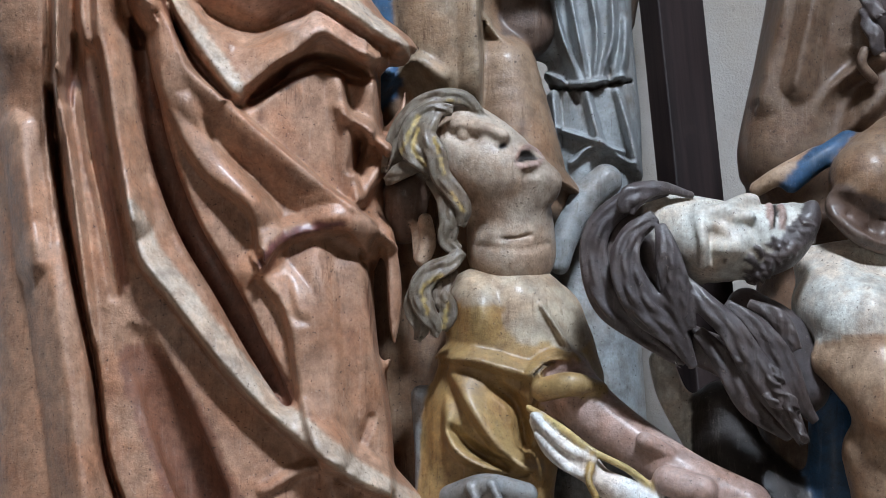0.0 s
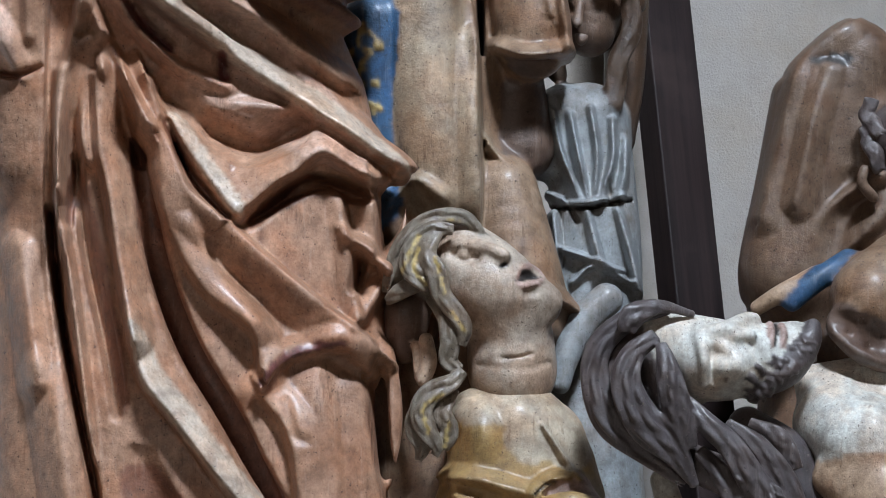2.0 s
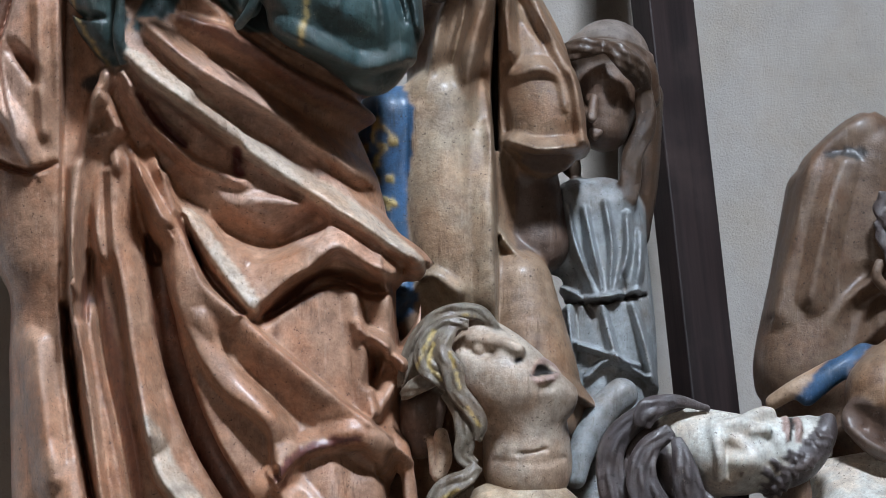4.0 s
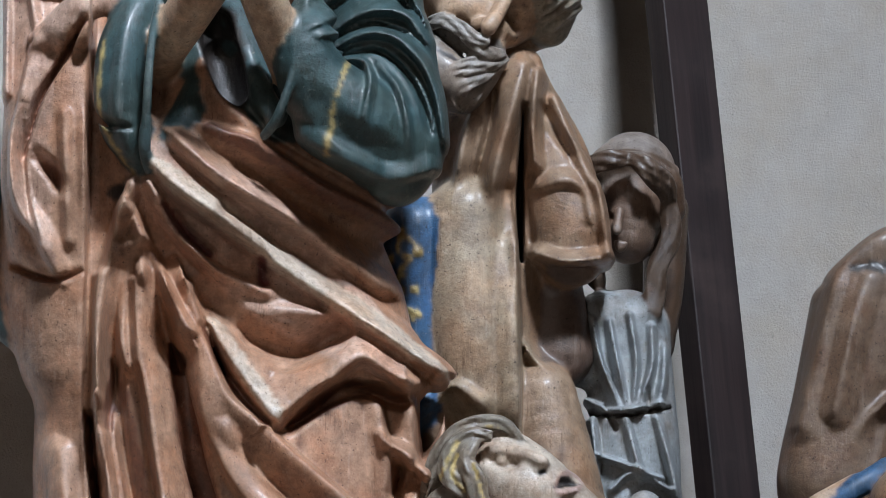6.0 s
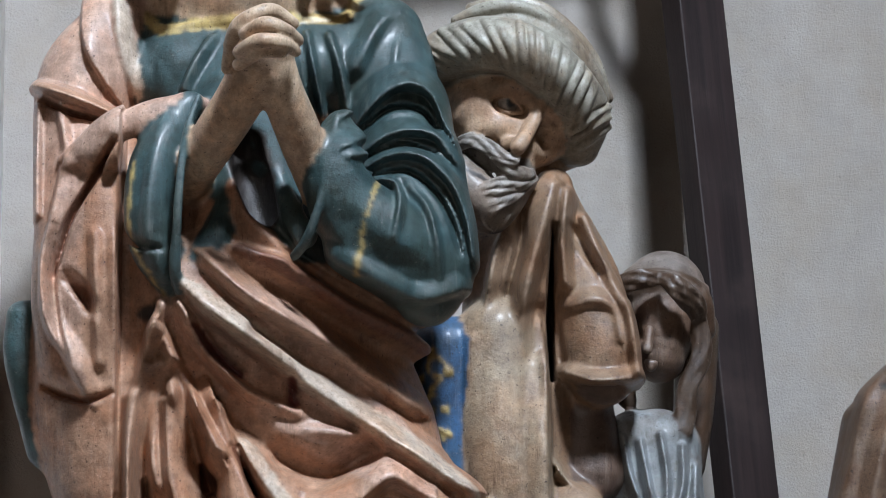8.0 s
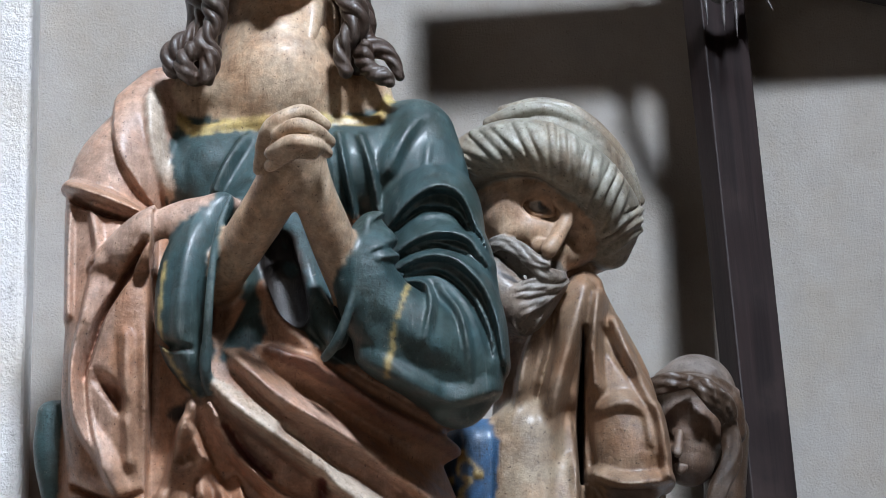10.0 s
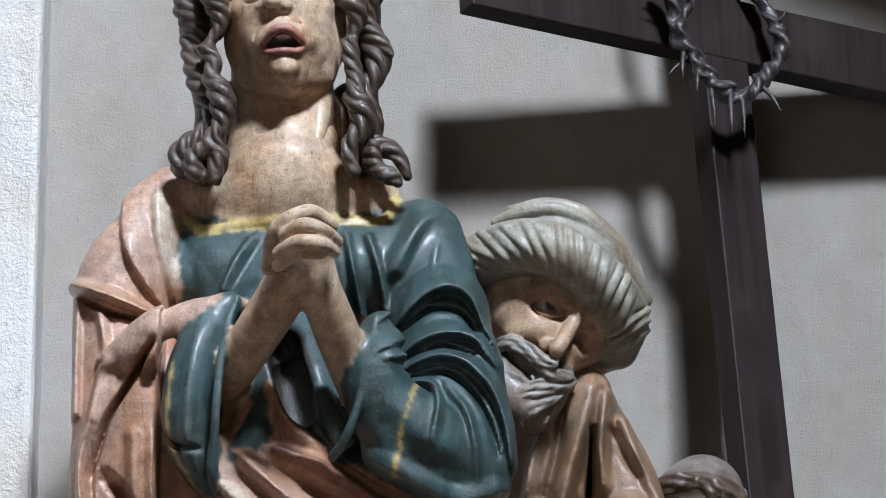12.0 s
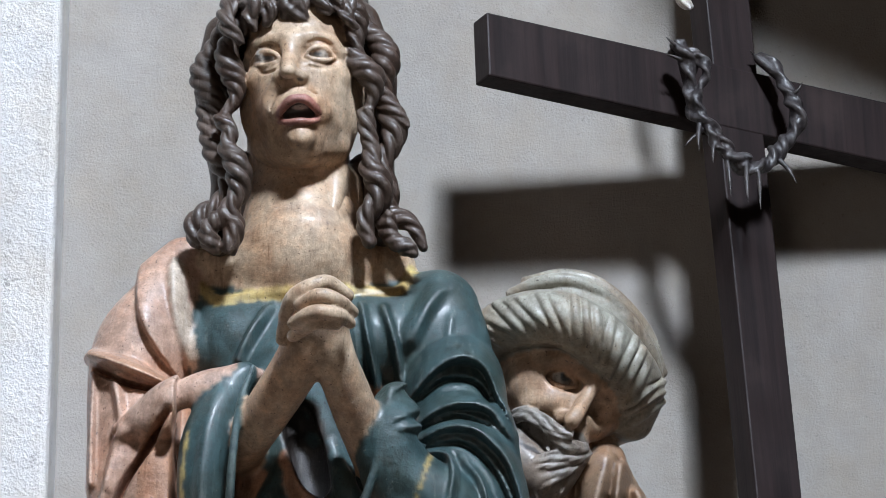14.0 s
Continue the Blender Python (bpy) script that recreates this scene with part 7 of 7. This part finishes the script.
c.rope("dark_hair", 0.001, 2, 1.2, (0.047, -0.120, 0.307, 0.0062), (0.057, -0.128, 0.289, 0.0070), (0.070, -0.116, 0.276, 0.0039), phase=7)
c.rope("dark_hair", 0.001, 2, 1.2, (0.003, -0.120, 0.379, 0.0062), (0.013, -0.128, 0.362, 0.0070), (0.026, -0.116, 0.349, 0.0039), phase=8)
c.rope("dark_hair", 0.001, 2, 1.2, (0.025, -0.120, 0.334, 0.0062), (0.035, -0.128, 0.317, 0.0070), (0.048, -0.116, 0.304, 0.0039), phase=9)
c.rope("dark_hair", 0.001, 2, 1.2, (0.061, -0.120, 0.275, 0.0062), (0.071, -0.128, 0.258, 0.0070), (0.085, -0.116, 0.245, 0.0039), phase=10)
c.rope("dark_hair", 0.001, 2, 1.2, (0.026, -0.120, 0.343, 0.0062), (0.037, -0.128, 0.325, 0.0070), (0.050, -0.116, 0.312, 0.0039), phase=11)
statue("statue", [body, c], (0.500, -0.050, 1.800), painted, "painted wooden statue of a pale recumbent man with long dark hair", "statue")

# The kneeling figure with a broken arm
c = body = Carving((-0.121, -0.322, -0.006), (0.273, 0.162, 1.078), 0.0035)
c.body("brown_robe", .03, (0.038, 0.010, 0.926, 0.0741), (0.004, 0.010, 0.785, 0.0656), (-0.021, 0.010, 0.686, 0.0573), (0.003, 0.010, 0.580, 0.0654), (0.017, 0.010, 0.334, 0.0897), (0.031, 0.010, 0.010, 0.1220))
c.body("brown_robe", .03, (0.117, -0.010, 0.857, 0.0902), (0.132, -0.010, 0.660, 0.0899), (0.145, -0.010, 0.333, 0.0977))
c.fold(None, 0.0617, 0.0221, 0.110, (-0.025, 0.948, 0.014), (-0.048, 0.817, 0.021), (-0.071, 0.710, 0.025), (-0.075, 0.653, 0.021))
c.fold(None, 0.0164, 0.0443, 0.110, (0.016, 0.948, 0.011), (-0.001, 0.817, 0.014), (-0.018, 0.702, 0.011))
c.fold(None, 0.0164, 0.0155, 0.110, (0.063, 0.809, -0.014), (0.023, 0.776, -0.025), (-0.006, 0.727, -0.021), (-0.015, 0.678, -0.014))
c.fold(None, 0.0206, 0.0133, 0.110, (0.104, 0.809, 0.021), (0.055, 0.784, 0.028), (0.014, 0.747, 0.028), (-0.006, 0.694, 0.021))
c.fold(None, 0.0206, 0.0332, 0.110, (0.118, 0.760, 0.014), (0.079, 0.727, 0.021), (0.038, 0.686, 0.018))
# bare stump of the arm and its sleeve
c.add("blue", .008, (0.055, -0.140, 0.684, 0.0161), (0.006, -0.150, 0.651, 0.0160), (-0.026, -0.150, 0.623, 0.0144))
c.add("flesh_worn", .01, (0.007, -0.140, 0.664, 0.0112), (-0.042, -0.150, 0.635, 0.0128), (-0.074, -0.140, 0.616, 0.0112))
c.add("robe", .02, (0.134, -0.150, 0.651, 0.0722), (0.082, -0.190, 0.622, 0.0590))
c.add("stump", .008, (0.047, -0.220, 0.583, 0.0317), (0.070, -0.220, 0.555, 0.0285), (0.095, -0.210, 0.540, 0.0238))
c.cut("stump", .006, (0.038, -0.270, 0.581, 0.0110), (0.066, -0.270, 0.562, 0.0126))
c.cut("stump", .006, (0.059, -0.260, 0.543, 0.0079))
c.cut("stump", .012, (0.029, -0.245, 0.590, 0.0174), (0.060, -0.249, 0.571, 0.0221), (0.097, -0.234, 0.554, 0.0206))
c.cut("stump", .004, (0.046, -0.231, 0.570, 0.0055))
c.cut("stump", .004, (0.078, -0.223, 0.551, 0.0063))
c.cut("stump", .004, (0.065, -0.235, 0.585, 0.0047))
c.add("brown_robe", .03, (0.083, 0.010, 0.964, 0.0659), (0.048, 0.010, 0.831, 0.0739), (0.014, 0.010, 0.683, 0.0819))
c.body("brown_robe", .03, (0.079, -0.030, 0.986, 0.0615), (0.047, -0.030, 0.924, 0.0688), (0.008, -0.030, 0.793, 0.0669), (-0.022, -0.030, 0.678, 0.0684))
c.fold(None, 0.0308, 0.0133, 0.120, (0.068, 1.037, 0.011), (0.019, 1.004, 0.018), (-0.010, 0.967, 0.018), (-0.031, 0.885, 0.014), (-0.065, 0.754, 0.014))
c.cut("dark", .01, (0.016, -0.100, 0.979, 0.0081), (0.057, -0.100, 0.983, 0.0097))
c.fold(None, 0.0308, 0.0221, 0.120, (0.031, 0.963, 0.011), (0.009, 0.885, 0.018), (-0.016, 0.771, 0.018))
# curls at the edge
c.add("dark_hair", .02, (0.142, -0.090, 0.862, 0.0520))
c.waves("dark_hair", .003, 3, .2, 2, (0.083, -0.120, 0.873, 0.0113), (0.093, -0.130, 0.839, 0.0129), (0.105, -0.130, 0.807, 0.0113))
c.waves("dark_hair", .003, 3, .2, 2, (0.091, -0.120, 0.914, 0.0113), (0.087, -0.120, 0.890, 0.0129), (0.105, -0.140, 0.862, 0.0113))
c.add("brown_robe", .006, (0.081, -0.130, 0.815, 0.0073), (0.077, -0.130, 0.795, 0.0081), (0.094, -0.120, 0.776, 0.0081))
statue("statue", [c], (0.600, 0.150, 1.800), painted, "brown-robed wooden statue with a broken arm stump", "statue")

# ---------------------------------------------------------------- the cross
def beam(name, low, high, parent, material):
    bm = bmesh.new()
    bmesh.ops.create_cube(bm, size=1)
    for v in bm.verts:
        v.co = [l + (h - l) * (u + 0.5) for l, h, u in zip(low, high, v.co)]
    bmesh.ops.bevel(bm, geom=bm.edges[:], offset=0.003, segments=2, affect="EDGES", profile=0.5)
    me = bpy.data.meshes.new(name)
    bm.to_mesh(me)
    bm.free()
    me.materials.append(material)
    ob = new(name, me)
    ob.parent = parent
    return ob


cross = tagged(new("cross"), "dark-stained wooden cross leaning behind the carved figures", "cross")
# it stands turned to one side and leans back against the wall
cross.matrix_world = pose(*CROSS_AT, 0, 0, 31) @ pose(0, 0, 0, -9.6, 0, 0)
beam("upright", (-0.042, -0.025, -(CROSS_AT[2] - 1.8) / math.cos(radians(9.6)) + 0.006), (0.042, 0.025, 0.42), cross, timber)
arm = beam("crossbeam", (-0.455, -0.022, -0.060), (0.43, 0.020, 0.047), cross, timber)
arm.matrix_basis = pose(0, -0.004, 0, 0, 2.5, 0)


# ---------------------------------------------------------------- the crown of thorns on the cross

# twisted briar
c = body = Carving((-0.196, -0.101, 0.005), (0.084, 0.172, 0.363), 0.0022)
c.add("thorn", .002, (-0.144, -0.000, 0.302, 0.0070), (-0.124, 0.010, 0.232, 0.0079), (-0.089, 0.010, 0.162, 0.0078), (-0.041, 0.010, 0.114, 0.0078), (0.008, 0.050, 0.134, 0.0079), (0.037, 0.080, 0.190, 0.0079), (0.035, 0.100, 0.259, 0.0080), (-0.015, 0.120, 0.316, 0.0071))
c.rope("thorn", .002, 2, 7, (-0.144, -0.000, 0.304, 0.0131), (-0.131, -0.000, 0.266, 0.0131), (-0.119, -0.000, 0.216, 0.0140), (-0.090, -0.000, 0.159, 0.0139), (-0.061, -0.000, 0.122, 0.0139), (-0.026, 0.010, 0.114, 0.0139), (0.011, 0.040, 0.135, 0.0140), (0.036, 0.070, 0.187, 0.0141), (0.039, 0.090, 0.238, 0.0133), (0.019, 0.110, 0.289, 0.0133), (-0.017, 0.130, 0.321, 0.0125))
c.rope("thorn", .002, 2, 5, (-0.154, 0.010, 0.291, 0.0088), (-0.119, -0.000, 0.293, 0.0096), (-0.104, -0.010, 0.254, 0.0096), (-0.111, -0.010, 0.200, 0.0087), (-0.083, -0.010, 0.141, 0.0087), (-0.031, -0.000, 0.118, 0.0087), phase=1.5)
c.add("thorn", .001, (-0.124, -0.000, 0.288, 0.0044), (-0.148, -0.010, 0.299, 0.0035), (-0.163, -0.020, 0.309, 0.0013))
c.add("thorn", .001, (-0.131, -0.000, 0.275, 0.0044), (-0.153, -0.010, 0.281, 0.0026), (-0.165, -0.020, 0.282, 0.0013))
c.add("thorn", .001, (-0.109, -0.000, 0.189, 0.0044), (-0.113, -0.020, 0.152, 0.0035), (-0.112, -0.030, 0.124, 0.0013))
c.add("thorn", .001, (-0.100, -0.000, 0.171, 0.0044), (-0.123, -0.020, 0.147, 0.0026), (-0.136, -0.030, 0.129, 0.0013))
c.add("thorn", .001, (-0.084, -0.000, 0.158, 0.0044), (-0.090, -0.020, 0.130, 0.0035), (-0.091, -0.030, 0.105, 0.0013))
c.add("thorn", .001, (-0.070, -0.000, 0.126, 0.0043), (-0.066, -0.020, 0.090, 0.0035), (-0.063, -0.030, 0.051, 0.0013))
c.add("thorn", .001, (-0.039, -0.000, 0.118, 0.0043), (-0.039, -0.020, 0.076, 0.0035), (-0.037, -0.030, 0.043, 0.0013))
c.add("thorn", .001, (-0.022, 0.010, 0.116, 0.0044), (-0.019, -0.010, 0.079, 0.0035), (-0.018, -0.020, 0.036, 0.0013))
c.add("thorn", .001, (0.011, 0.040, 0.133, 0.0044), (0.027, 0.030, 0.113, 0.0035), (0.040, 0.020, 0.088, 0.0013))
c.add("thorn", .001, (-0.011, 0.120, 0.310, 0.0044), (-0.020, 0.120, 0.321, 0.0027), (-0.027, 0.110, 0.326, 0.0013))
c.add("thorn", .001, (0.036, 0.090, 0.247, 0.0044), (0.046, 0.080, 0.254, 0.0026), (0.053, 0.080, 0.267, 0.0013))
statue("thorn_crown", [c], (0.400, 0.420, 3.500), painted, "twisted dark briar crown of thorns hung on the cross", "crown of thorns")

# pale ribbon end at the top of the cross
c = body = Carving((-0.121, -0.077, 0.138), (-0.018, 0.062, 0.287), 0.0022)
c.add("white", .006, (-0.079, 0.020, 0.245, 0.0115), (-0.072, 0.010, 0.205, 0.0124), (-0.062, 0.010, 0.183, 0.0106), (-0.053, 0.010, 0.176, 0.0053))
c.add("white", .004, (-0.076, 0.005, 0.222, 0.0053), (-0.066, -0.002, 0.183, 0.0053), (-0.055, 0.000, 0.171, 0.0035))
statue("ribbon_end", [c], (0.330, 0.450, 3.700), painted, "pale ivory ribbon end hanging on the dark cross", "ribbon")
